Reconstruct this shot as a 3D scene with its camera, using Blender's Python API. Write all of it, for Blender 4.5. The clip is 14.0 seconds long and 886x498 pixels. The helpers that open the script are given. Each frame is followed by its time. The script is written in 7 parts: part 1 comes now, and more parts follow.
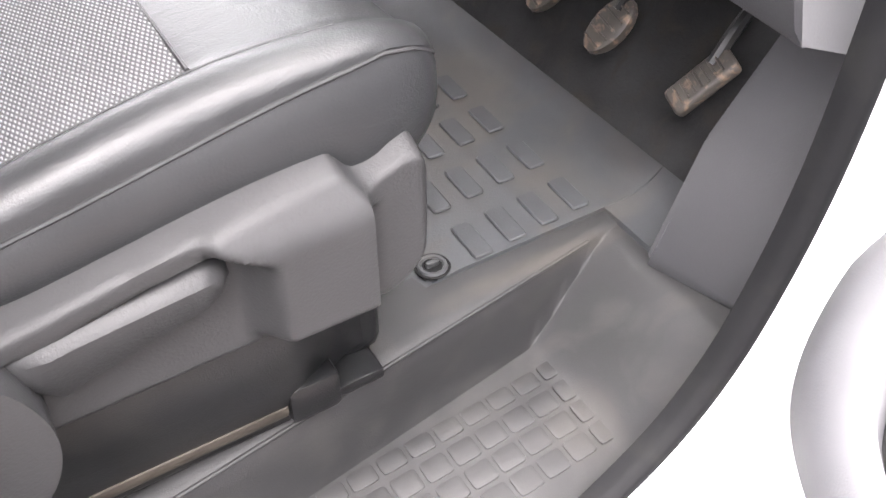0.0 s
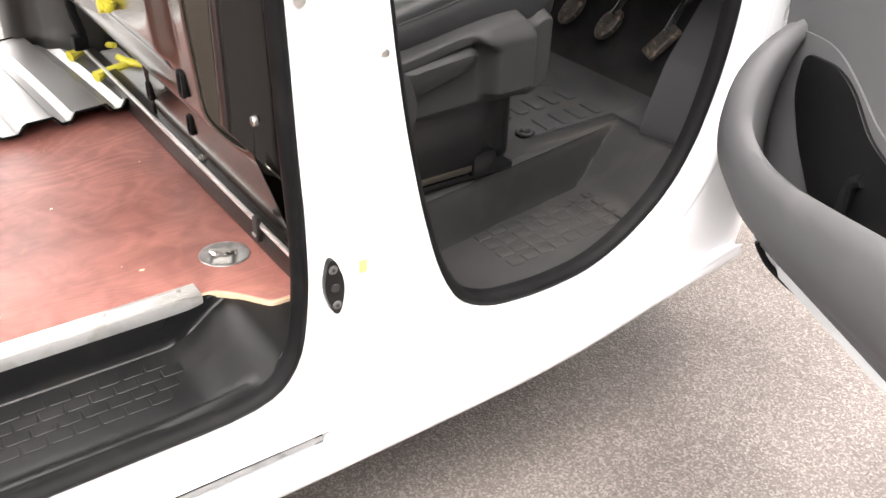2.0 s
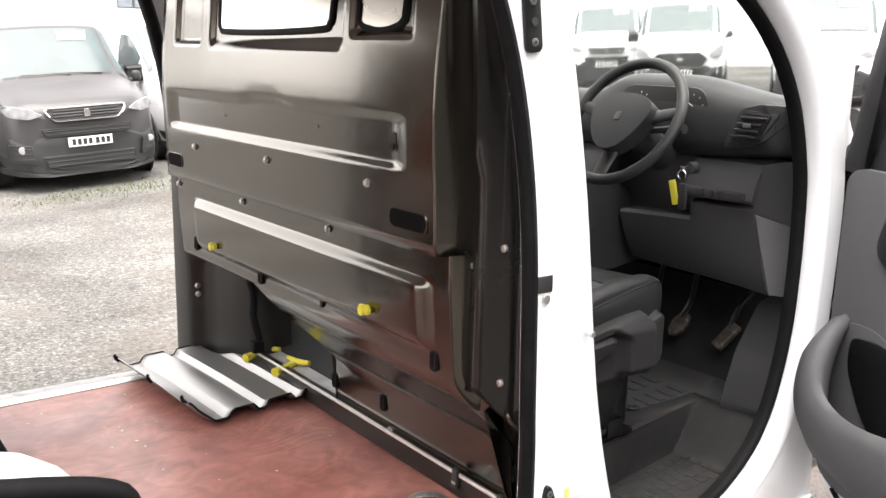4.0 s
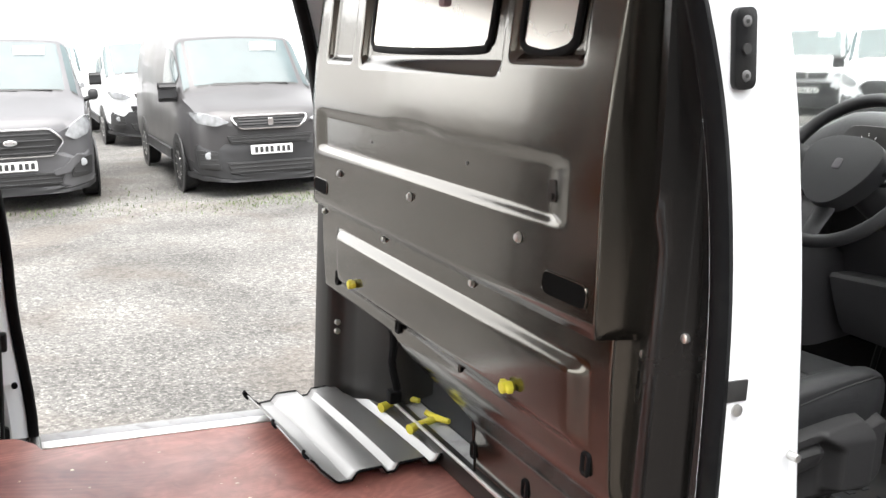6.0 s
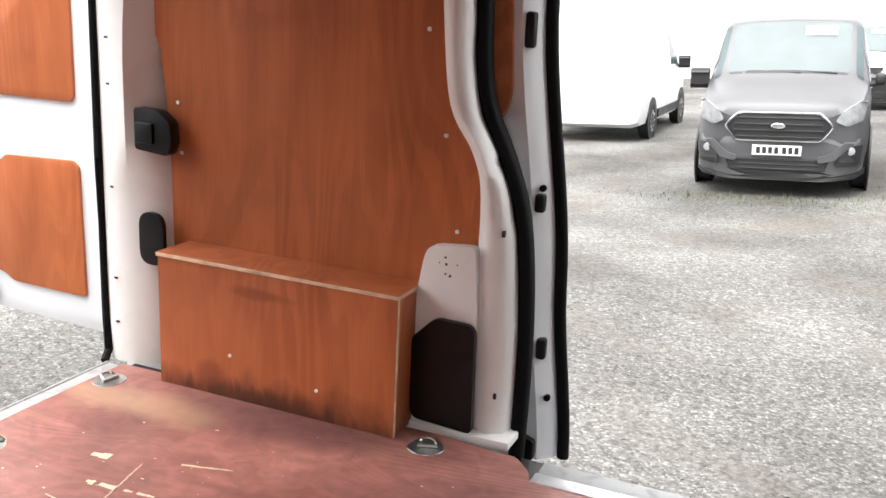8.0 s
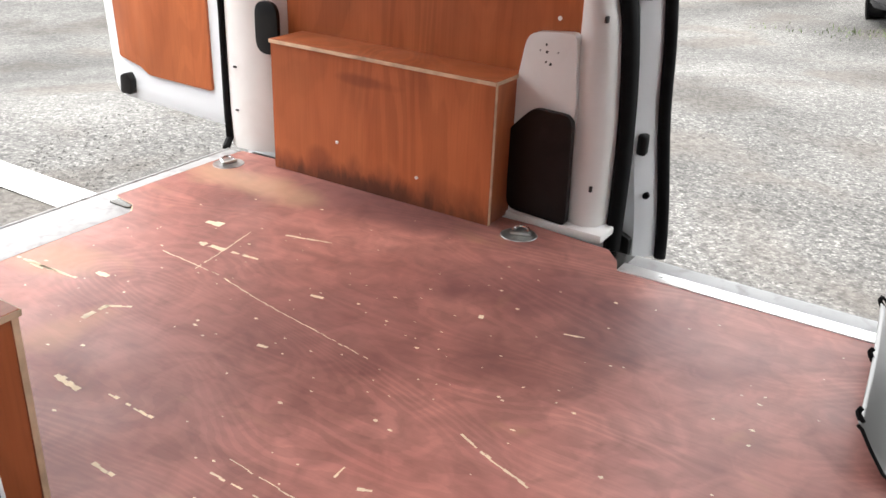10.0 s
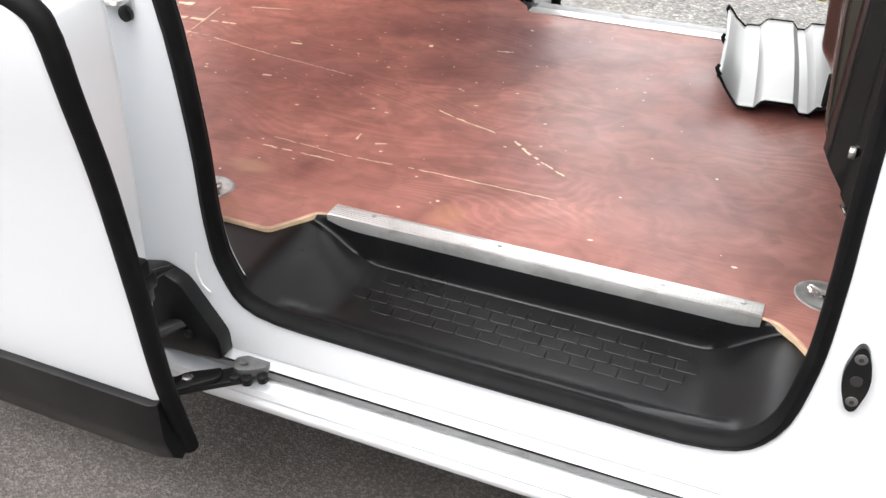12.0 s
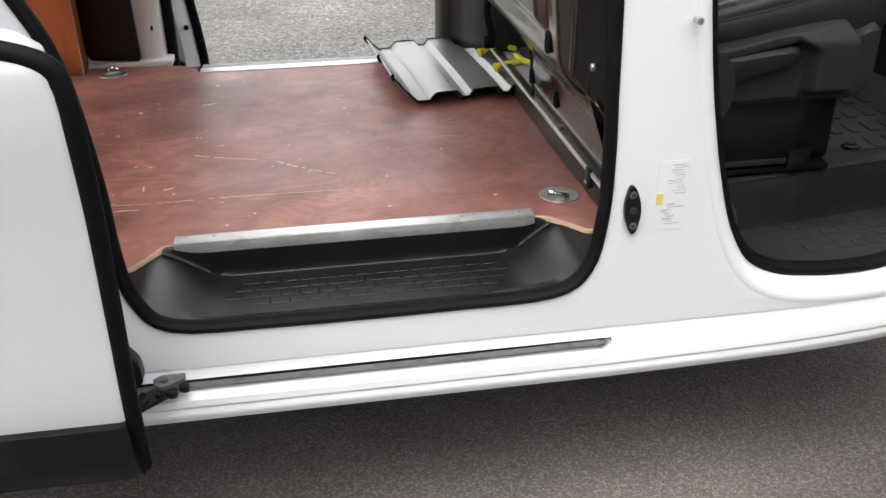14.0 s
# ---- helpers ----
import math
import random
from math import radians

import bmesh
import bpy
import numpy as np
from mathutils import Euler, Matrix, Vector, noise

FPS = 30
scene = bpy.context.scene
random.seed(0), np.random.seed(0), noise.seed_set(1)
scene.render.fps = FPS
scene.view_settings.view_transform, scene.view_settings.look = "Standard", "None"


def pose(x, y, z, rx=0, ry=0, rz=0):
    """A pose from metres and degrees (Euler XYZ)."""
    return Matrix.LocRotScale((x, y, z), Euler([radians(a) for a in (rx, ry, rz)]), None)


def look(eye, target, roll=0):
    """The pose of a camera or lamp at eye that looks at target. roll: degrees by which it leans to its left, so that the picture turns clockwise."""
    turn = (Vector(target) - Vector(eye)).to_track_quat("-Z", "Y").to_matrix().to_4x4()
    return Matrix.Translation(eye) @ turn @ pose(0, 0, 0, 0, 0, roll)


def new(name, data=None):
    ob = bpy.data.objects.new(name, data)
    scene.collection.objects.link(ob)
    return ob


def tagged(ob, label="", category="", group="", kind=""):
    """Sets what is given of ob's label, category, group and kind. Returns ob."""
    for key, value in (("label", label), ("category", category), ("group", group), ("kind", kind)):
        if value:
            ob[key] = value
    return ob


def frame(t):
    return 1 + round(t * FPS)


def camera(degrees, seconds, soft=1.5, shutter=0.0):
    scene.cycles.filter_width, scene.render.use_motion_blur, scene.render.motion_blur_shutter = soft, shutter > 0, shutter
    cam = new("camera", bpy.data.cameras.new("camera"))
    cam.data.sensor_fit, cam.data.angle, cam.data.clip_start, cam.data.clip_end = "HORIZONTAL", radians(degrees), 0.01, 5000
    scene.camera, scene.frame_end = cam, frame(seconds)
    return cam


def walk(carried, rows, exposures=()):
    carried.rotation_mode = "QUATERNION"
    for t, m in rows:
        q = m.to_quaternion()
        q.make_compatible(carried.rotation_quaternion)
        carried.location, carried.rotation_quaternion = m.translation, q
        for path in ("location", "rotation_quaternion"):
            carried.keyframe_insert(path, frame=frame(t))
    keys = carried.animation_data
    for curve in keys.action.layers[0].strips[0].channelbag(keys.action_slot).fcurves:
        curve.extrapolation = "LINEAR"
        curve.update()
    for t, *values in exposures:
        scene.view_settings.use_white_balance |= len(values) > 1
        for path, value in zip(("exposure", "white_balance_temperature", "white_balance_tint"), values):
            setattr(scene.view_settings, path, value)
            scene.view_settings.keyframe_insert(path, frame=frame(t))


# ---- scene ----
cam = camera(51.7, 14.0)
PATH = [
    (0, (1.335, -0.292, 1.451), (2.089, 0.961, 0.087), -0.3),
    (0.5, (1.223, -0.462, 1.449), (2.002, 0.783, 0.091), 0.6),
    (1, (1.119, -0.551, 1.478), (1.943, 0.674, 0.128), 2.1),
    (1.5, (0.852, -0.764, 1.481), (1.744, 0.498, 0.212), 2.7),
    (2, (0.451, -1.069, 1.538), (1.44, 0.311, 0.482), 1.8),
    (2.4, (0.233, -1.275, 1.553), (1.31, 0.228, 0.792), 1.3),
    (2.5, (0.184, -1.298, 1.565), (1.279, 0.225, 0.872), 1.2),
    (3, (-0.095, -1.343, 1.617), (1.07, 0.197, 1.096), 1.6),
    (3.2, (-0.189, -1.335, 1.627), (0.99, 0.209, 1.152), 1.6),
    (5.3, (-0.268, -1.112, 1.678), (0.859, 0.498, 1.31), 2.5),
    (5.5, (-0.197, -1.073, 1.683), (0.865, 0.58, 1.307), 2.5),
    (6, (-0.014, -0.983, 1.671), (0.843, 0.782, 1.28), 2.8),
    (6.5, (0.152, -0.815, 1.661), (0.676, 1.067, 1.233), 2.4),
    (7, (0.288, -0.611, 1.674), (0.397, 1.333, 1.217), 2.6),
    (7.4, (0.392, -0.439, 1.697), (0.111, 1.478, 1.202), 2.3),
    (7.5, (0.437, -0.421, 1.695), (0.037, 1.477, 1.207), 2.5),
    (7.7, (0.514, -0.344, 1.694), (-0.07, 1.504, 1.203), 2.6),
    (9.8, (0.734, -0.311, 1.575), (-0.254, 1.276, 0.864), 2.5),
    (10, (0.747, -0.332, 1.555), (-0.209, 1.211, 0.715), 2.3),
    (10.5, (0.762, -0.44, 1.523), (-0.115, 0.996, 0.441), 2.3),
    (11, (0.778, -0.631, 1.495), (-0.016, 0.85, 0.411), 1.9),
    (11.5, (0.846, -0.854, 1.473), (0.113, 0.667, 0.402), 1.2),
    (12, (0.854, -1.032, 1.483), (0.222, 0.526, 0.399), 1.2),
    (12.5, (0.764, -1.119, 1.445), (0.351, 0.509, 0.359), 1.1),
    (13, (0.651, -1.218, 1.444), (0.466, 0.451, 0.359), 0.3),
    (13.5, (0.528, -1.41, 1.453), (0.541, 0.286, 0.394), -0.6),
    (14, (0.376, -1.559, 1.49), (0.658, 0.192, 0.566), -0.6),
]
walk(cam, [(t, look(eye, target, roll)) for t, eye, target, roll in PATH],
     [(0.0, 4.92, 6600, 17), (0.5, 4.94, 6600, 17), (1.0, 4.76, 6640, 16), (1.5, 4.16, 6700, 14), (2.0, 3.32, 6900, 14), (2.5, 2.70, 6980, 14), (3.0, 2.66, 6950, 14), (5.3, 2.68, 6600, 11), (6.5, 2.62, 6520, 10), (7.5, 2.53, 6500, 10),
      (9.8, 2.44, 6500, 10), (10.5, 2.42, 6450, 10), (11.0, 2.54, 6450, 10), (12.0, 2.56, 6480, 10), (13.0, 2.18, 6500, 10), (14.0, 1.94, 6500, 10)])

# ---- world and light ----
world = bpy.data.worlds.new("overcast_sky")
world.use_nodes = True
scene.world = world
wn, wl = world.node_tree.nodes, world.node_tree.links
sky = wn.new("ShaderNodeTexSky")
sky.sky_type, sky.sun_disc = "NISHITA", False
sky.sun_elevation, sky.sun_rotation = radians(77), radians(223)
sky.dust_density, sky.air_density, sky.ozone_density = 1.0, 1.2, 1.0
pale = wn.new("ShaderNodeHueSaturation")
pale.inputs["Saturation"].default_value = 0.05
wl.new(sky.outputs[0], pale.inputs["Color"])
wl.new(pale.outputs[0], wn["Background"].inputs[0])
wn["Background"].inputs[1].default_value = 0.15
sun = new("sun", bpy.data.lights.new("sun", "SUN"))
sun.data.energy, sun.data.angle, sun.data.color = 1.0, radians(60), (1.0, 0.97, 0.93)
sun.matrix_world = look((-0.8, -0.85, 5), (0, 0, 0))


# ---- materials ----
def nodes_of(name):
    m = bpy.data.materials.new(name)
    m.use_nodes = True
    nt = m.node_tree
    return m, nt, nt.nodes["Principled BSDF"]


def link(nt, a, b):
    nt.links.new(a, b)


def tex(nt, kind, scale, detail=4.0, coords="Object", stretch=(1, 1, 1), distortion=0.0):
    co = nt.nodes.new("ShaderNodeTexCoord")
    mp = nt.nodes.new("ShaderNodeMapping")
    mp.inputs["Scale"].default_value = stretch
    link(nt, co.outputs[coords], mp.inputs["Vector"])
    n = nt.nodes.new("ShaderNodeTex" + kind)
    n.inputs["Scale"].default_value = scale
    if kind == "Noise":
        n.inputs["Detail"].default_value = detail
        n.inputs["Distortion"].default_value = distortion
    link(nt, mp.outputs[0], n.inputs["Vector"])
    return n


def ramp(nt, src, stops):
    r = nt.nodes.new("ShaderNodeValToRGB")
    e = r.color_ramp.elements
    while len(e) < len(stops):
        e.new(0.5)
    for el, (p, c) in zip(e, stops):
        el.position = p
        el.color = (*c, 1) if len(c) == 3 else c
    link(nt, src, r.inputs[0])
    return r


def grey(v):
    return (v, v, v)


def mix(nt, fac, a, b, mode="MIX"):
    m = nt.nodes.new("ShaderNodeMix")
    m.data_type, m.blend_type = "RGBA", mode
    for sock, val in ((m.inputs[0], fac), (m.inputs[6], a), (m.inputs[7], b)):
        if hasattr(val, "node"):
            link(nt, val, sock)
        elif isinstance(val, tuple):
            sock.default_value = (*val, 1)
        else:
            sock.default_value = val
    return m.outputs[2]


def bump(nt, src, strength, dist, bs, after=None):
    b = nt.nodes.new("ShaderNodeBump")
    b.inputs["Strength"].default_value, b.inputs["Distance"].default_value = strength, dist
    link(nt, src, b.inputs["Height"])
    if after:
        link(nt, after.outputs[0], b.inputs["Normal"])
    link(nt, b.outputs[0], bs.inputs["Normal"])
    return b


def stained(nt, col, spots, coords="Object"):
    """Single old stains, drifts of dust, or light and shade put into the colour: (centre, reach, colour, amount) and,
    for ragged ones, the scale of their outline.
    """
    for centre, reach, tint, amount, *ragged in spots:
        sc = nt.nodes.new("ShaderNodeTexCoord")
        sm = nt.nodes.new("ShaderNodeMapping")
        sm.inputs["Scale"].default_value = tuple(1 / q for q in reach)
        sm.inputs["Location"].default_value = tuple(-c / q for c, q in zip(centre, reach))
        link(nt, sc.outputs["Object"], sm.inputs["Vector"])
        ln = nt.nodes.new("ShaderNodeVectorMath")
        ln.operation = "LENGTH"
        link(nt, sm.outputs[0], ln.inputs[0])
        wob = nt.nodes.new("ShaderNodeMath")
        wob.operation = "MULTIPLY_ADD"
        link(nt, tex(nt, "Noise", ragged[0] if ragged else 5.0, 9.0, coords, stretch=(1.0, 1.0, 0.35) if ragged else (1, 1, 1), distortion=0.6).outputs[0], wob.inputs[0])
        wob.inputs[1].default_value = 1.5
        link(nt, ln.outputs["Value"], wob.inputs[2])
        f = ramp(nt, wob.outputs[0], [(0.0, grey(amount)), (0.75, grey(amount * 0.6)), (1.0, grey(0.0))])
        sh = nt.nodes.new("ShaderNodeMath")
        sh.operation = "MULTIPLY"
        sh.inputs[1].default_value = 0.62
        link(nt, wob.outputs[0], sh.inputs[0])
        link(nt, sh.outputs[0], f.inputs[0])
        col = mix(nt, f.outputs[0], col, tint)
    return col


def surface(name, colour, rough, metal=0.0, grain=80.0, relief=0.0, vary=0.15, blotch=3.0, dirt=None, coat=0.0, kind="Noise", spec=0.5, spots=(), crease=0.0, sheen=0.07, tint=(1.0, 1.0, 1.0), ior=1.5):
    """A plain surface with two scales of variation in colour and gloss, and fine relief."""
    m, nt, bs = nodes_of(name)
    fine, broad = tex(nt, kind, grain), tex(nt, "Noise", blotch, 6.0)
    lo, hi = tuple(c * (1 - vary) for c in colour), tuple(min(1, c * (1 + vary)) for c in colour)
    base = ramp(nt, broad.outputs[0], [(0.3, lo), (0.7, hi)]).outputs[0]
    if dirt:
        marks = ramp(nt, tex(nt, "Noise", blotch * 2.3, 8.0, distortion=0.6).outputs[0], [(0.52, grey(0.0)), (0.72, grey(1.0))])
        base = mix(nt, marks.outputs[0], base, dirt)
    base = stained(nt, base, spots)
    link(nt, base, bs.inputs["Base Color"])
    r = ramp(nt, broad.outputs[0], [(0.25, grey(max(0.02, rough - sheen))), (0.75, grey(min(1, rough + sheen)))])
    link(nt, r.outputs[0], bs.inputs["Roughness"])
    bs.inputs["Metallic"].default_value, bs.inputs["Coat Weight"].default_value = metal, coat
    bs.inputs["Coat Roughness"].default_value = 0.08
    bs.inputs["Specular IOR Level"].default_value = spec
    bs.inputs["Specular Tint"].default_value, bs.inputs["IOR"].default_value = (*tint, 1), ior
    if relief:
        first = bump(nt, fine.outputs[0], 0.6, relief, bs)
        if crease:
            bump(nt, tex(nt, "Noise", 26.0, 5.0, stretch=(0.6, 1.6, 1.6), distortion=1.2).outputs[0], 0.5, crease, bs, first)
    return m


WHITE = surface("white_paint", (0.735, 0.75, 0.77), 0.30, vary=0.010, sheen=0.012, coat=0.4, blotch=1.3)
GREYWHITE = surface("inner_white_paint", (0.82, 0.81, 0.79), 0.36, vary=0.04, dirt=(0.75, 0.73, 0.70), blotch=2.2)
BLACKPL = surface("black_grained_plastic", (0.0045, 0.0047, 0.0052), 0.34, spec=0.3, grain=520, relief=0.0006, vary=0.2, dirt=(0.011, 0.0107, 0.010), blotch=3.5)
DUST = (0.050, 0.045, 0.039)
# first spot paints the light on the step's floor; the others are dust
CABPL = surface("worn_dark_plastic", (0.0158, 0.0158, 0.0164), 0.60, grain=520, relief=0.0006, vary=0.18, spec=0.28, dirt=(0.0225, 0.022, 0.0218), blotch=5.0,
                spots=(((1.66, 0.20, 0.490), (0.42, 0.13, 0.040), (0.031, 0.0305, 0.0308), 0.9), ((1.90, 0.378, 0.63), (0.20, 0.028, 0.05), DUST, 0.7), ((1.85, 0.21, 0.49), (0.12, 0.07, 0.05), DUST, 0.3)))
# last spot blackens the mat's front end: footwell shade in its colour
MATRUB = surface("dusty_rubber_mat", (0.0245, 0.026, 0.028), 0.58, spec=0.28, grain=340, relief=0.0006, vary=0.3, dirt=(0.030, 0.028, 0.026), blotch=5.5,
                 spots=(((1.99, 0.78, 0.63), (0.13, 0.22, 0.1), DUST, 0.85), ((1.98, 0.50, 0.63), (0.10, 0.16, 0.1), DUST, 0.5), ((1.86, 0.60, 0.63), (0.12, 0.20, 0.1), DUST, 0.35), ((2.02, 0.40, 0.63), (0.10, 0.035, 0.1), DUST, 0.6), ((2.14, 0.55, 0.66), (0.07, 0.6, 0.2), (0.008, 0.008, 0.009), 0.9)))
PEDALRUB = surface("worn_pedal_rubber", (0.030, 0.026, 0.022), 0.6, grain=200, relief=0.0006, vary=0.3, dirt=(0.16, 0.11, 0.075), blotch=30)
TRAYPL = surface("black_tray_plastic", (0.0050, 0.0052, 0.0058), 0.32, spec=0.33, grain=520, relief=0.0006, vary=0.2, dirt=(0.009, 0.009, 0.0085), blotch=5)
SEAL = surface("rubber_seal", (0.005, 0.005, 0.0055), 0.6, spec=0.09, grain=120, relief=0.0004, vary=0.2, dirt=(0.008, 0.008, 0.008), blotch=9)
DARKSTEEL = surface("black_shield_steel", (0.020, 0.018, 0.016), 0.30, metal=0.2, grain=300, relief=0.0002, vary=0.15, blotch=3)
STEEL = surface("black_painted_steel", (0.0070, 0.0062, 0.0052), 0.17, sheen=0.04, grain=900, relief=0.0001, vary=0.15, dirt=(0.010, 0.009, 0.0075), blotch=1.6, coat=0.3, spec=0.5, tint=(1.0, 0.93, 0.79), ior=1.85)
DULLBLACK = surface("dull_black_steel", (0.012, 0.011, 0.010), 0.42, grain=300, relief=0.0003, vary=0.25, blotch=5, spec=0.5)
SHIELDBLACK = surface("dark_shield_paint", (0.0055, 0.0050, 0.0046), 0.24, grain=300, relief=0.0002, vary=0.2, blotch=4, spec=0.5)
PLATESTEEL = surface("bare_plate_steel", (0.62, 0.59, 0.54), 0.28, metal=0.9, vary=0.08, blotch=3)
SHEET = surface("bare_dark_steel", (0.30, 0.297, 0.29), 0.40, metal=0.92, vary=0.06, blotch=3)
ALU = surface("brushed_aluminium", (0.80, 0.80, 0.79), 0.40, metal=0.8, grain=260, relief=0.0003, vary=0.06, dirt=(0.62, 0.61, 0.58), blotch=9)
ZINC = surface("zinc_metal", (0.62, 0.62, 0.60), 0.32, metal=0.95, grain=200, relief=0.0002, vary=0.15)
CHROME = surface("chrome", (0.75, 0.75, 0.76), 0.14, metal=1.0, vary=0.04)
SCREWMETAL = surface("dull_screw_steel", (0.16, 0.16, 0.16), 0.42, metal=0.7, vary=0.25, blotch=60)
TRACKGREY = surface("dirty_track_paint", (0.20, 0.20, 0.20), 0.6, grain=90, relief=0.0004, vary=0.15, dirt=(0.10, 0.10, 0.10), blotch=8)
GALV = surface("scuffed_sill_metal", (0.36, 0.365, 0.365), 0.62, metal=0.15, grain=90, relief=0.0004, vary=0.12, dirt=(0.26, 0.255, 0.25), blotch=9)
DOORGREY = surface("grey_door_plastic", (0.088, 0.088, 0.093), 0.70, spec=0.2, grain=420, relief=0.0006, vary=0.06, dirt=(0.098, 0.098, 0.101), blotch=2)
DASHDARK = surface("dark_dash_plastic", (0.020, 0.021, 0.023), 0.5, grain=420, relief=0.0006, vary=0.12, blotch=3)
# darker than DASHGREY: the knee panel's shade is put into this colour
KNEEPL = surface("shaded_charcoal_plastic", (0.029, 0.029, 0.0315), 0.55, grain=420, relief=0.0006, vary=0.08, blotch=3)
TRIMPALE = surface("pale_trim_plastic", (0.52, 0.50, 0.47), 0.35, vary=0.08, blotch=9)
CUPSTEEL = surface("dull_cup_steel", (0.40, 0.40, 0.39), 0.34, metal=0.9, grain=200, relief=0.0002, vary=0.3, blotch=40)
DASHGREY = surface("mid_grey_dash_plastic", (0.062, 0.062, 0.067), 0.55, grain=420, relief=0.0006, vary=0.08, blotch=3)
VINYL = surface("black_seat_vinyl", (0.0155, 0.016, 0.017), 0.42, spec=0.32, grain=420, relief=0.0005, vary=0.15, blotch=7, crease=0.0012)
SEATPL = surface("seat_side_plastic", (0.0195, 0.0195, 0.0203), 0.55, spec=0.22, grain=330, relief=0.0007, vary=0.1, blotch=4)
YELLOW = surface("yellow_plastic", (0.62, 0.56, 0.05), 0.45, grain=90, relief=0.0004, vary=0.1)
TYRE = surface("tyre_rubber", (0.018, 0.018, 0.019), 0.8, grain=60, relief=0.002, vary=0.2, dirt=(0.06, 0.055, 0.05))
GREYVAN = surface("metallic_grey_paint", (0.095, 0.094, 0.098), 0.45, metal=0.25, vary=0.04, coat=0.1, blotch=0.8)
DARKVAN = surface("dark_grey_paint", (0.052, 0.050, 0.051), 0.40, metal=0.25, vary=0.04, coat=0.25, blotch=0.8)
WHITEVAN = surface("white_van_paint", (0.76, 0.77, 0.78), 0.3, vary=0.04, coat=0.5, blotch=0.8)
BUMPERPL = surface("bumper_plastic", (0.017, 0.017, 0.018), 0.55, grain=300, relief=0.0005, vary=0.15)
LAMP = surface("lamp_lens", (0.36, 0.37, 0.38), 0.10, metal=0.3, vary=0.2, blotch=14)
PLATEW = surface("white_plate", (0.72, 0.72, 0.70), 0.4, vary=0.03)
PLATEY = surface("yellow_plate", (0.68, 0.55, 0.16), 0.4, vary=0.03)
INK = surface("dark_ink", (0.02, 0.02, 0.02), 0.5, vary=0.1)
SCRATCH = surface("bare_scratched_wood", (0.78, 0.65, 0.47), 0.7, vary=0.2, blotch=15)
PRINT = surface("grey_print", (0.44, 0.44, 0.44), 0.6, vary=0.2)
VOID = surface("deep_black", (0.004, 0.004, 0.004), 0.9, vary=0.1, spec=0.05)
PAPER = surface("white_label", (0.80, 0.80, 0.79), 0.5, vary=0.02)
RENDER_W = surface("white_render_wall", (0.74, 0.73, 0.71), 0.85, grain=40, relief=0.003, vary=0.06, dirt=(0.6, 0.59, 0.56), blotch=0.5)
GREYWALL = surface("unseen_wall_grey", (0.085, 0.082, 0.080), 0.9, grain=30, relief=0.004, vary=0.15, blotch=0.6)
ROOFING = surface("grey_roof_sheet", (0.22, 0.23, 0.24), 0.6, vary=0.1)
LEAFGREEN = surface("hedge_leaf", (0.075, 0.105, 0.035), 0.55, vary=0.5, blotch=5)
BARK = surface("bark", (0.11, 0.09, 0.07), 0.9, grain=25, relief=0.01, vary=0.3)
STONE = surface("loose_stone", (0.125, 0.120, 0.112), 0.9, grain=40, relief=0.002, vary=0.6, blotch=30)
LINEPAINT = surface("white_line_paint", (0.74, 0.74, 0.72), 0.7, grain=70, relief=0.002, vary=0.06, dirt=(0.5, 0.49, 0.47), blotch=5)


def weave_material():
    m, nt, bs = nodes_of("woven_seat_fabric")
    w1 = tex(nt, "Wave", 120, stretch=(1, 0.55, 1))
    w1.bands_direction = "DIAGONAL"
    w2 = tex(nt, "Wave", 120, stretch=(1, -0.55, 1))
    w2.bands_direction = "DIAGONAL"
    f = nt.nodes.new("ShaderNodeMath")
    f.operation = "MULTIPLY"
    link(nt, w1.outputs["Fac"], f.inputs[0])
    link(nt, w2.outputs["Fac"], f.inputs[1])
    c = ramp(nt, f.outputs[0], [(0.12, (0.022, 0.022, 0.024)), (0.5, (0.115, 0.115, 0.118))])
    link(nt, c.outputs[0], bs.inputs["Base Color"])
    bs.inputs["Roughness"].default_value = 0.85
    bump(nt, f.outputs[0], 0.7, 0.002, bs)
    return m


def math_node(nt, op, a, b=0.0, c=0.0):
    n = nt.nodes.new("ShaderNodeMath")
    n.operation = op
    for sock, val in zip(n.inputs, (a, b, c)):
        if hasattr(val, "node"):
            link(nt, val, sock)
        else:
            sock.default_value = val
    return n.outputs[0]


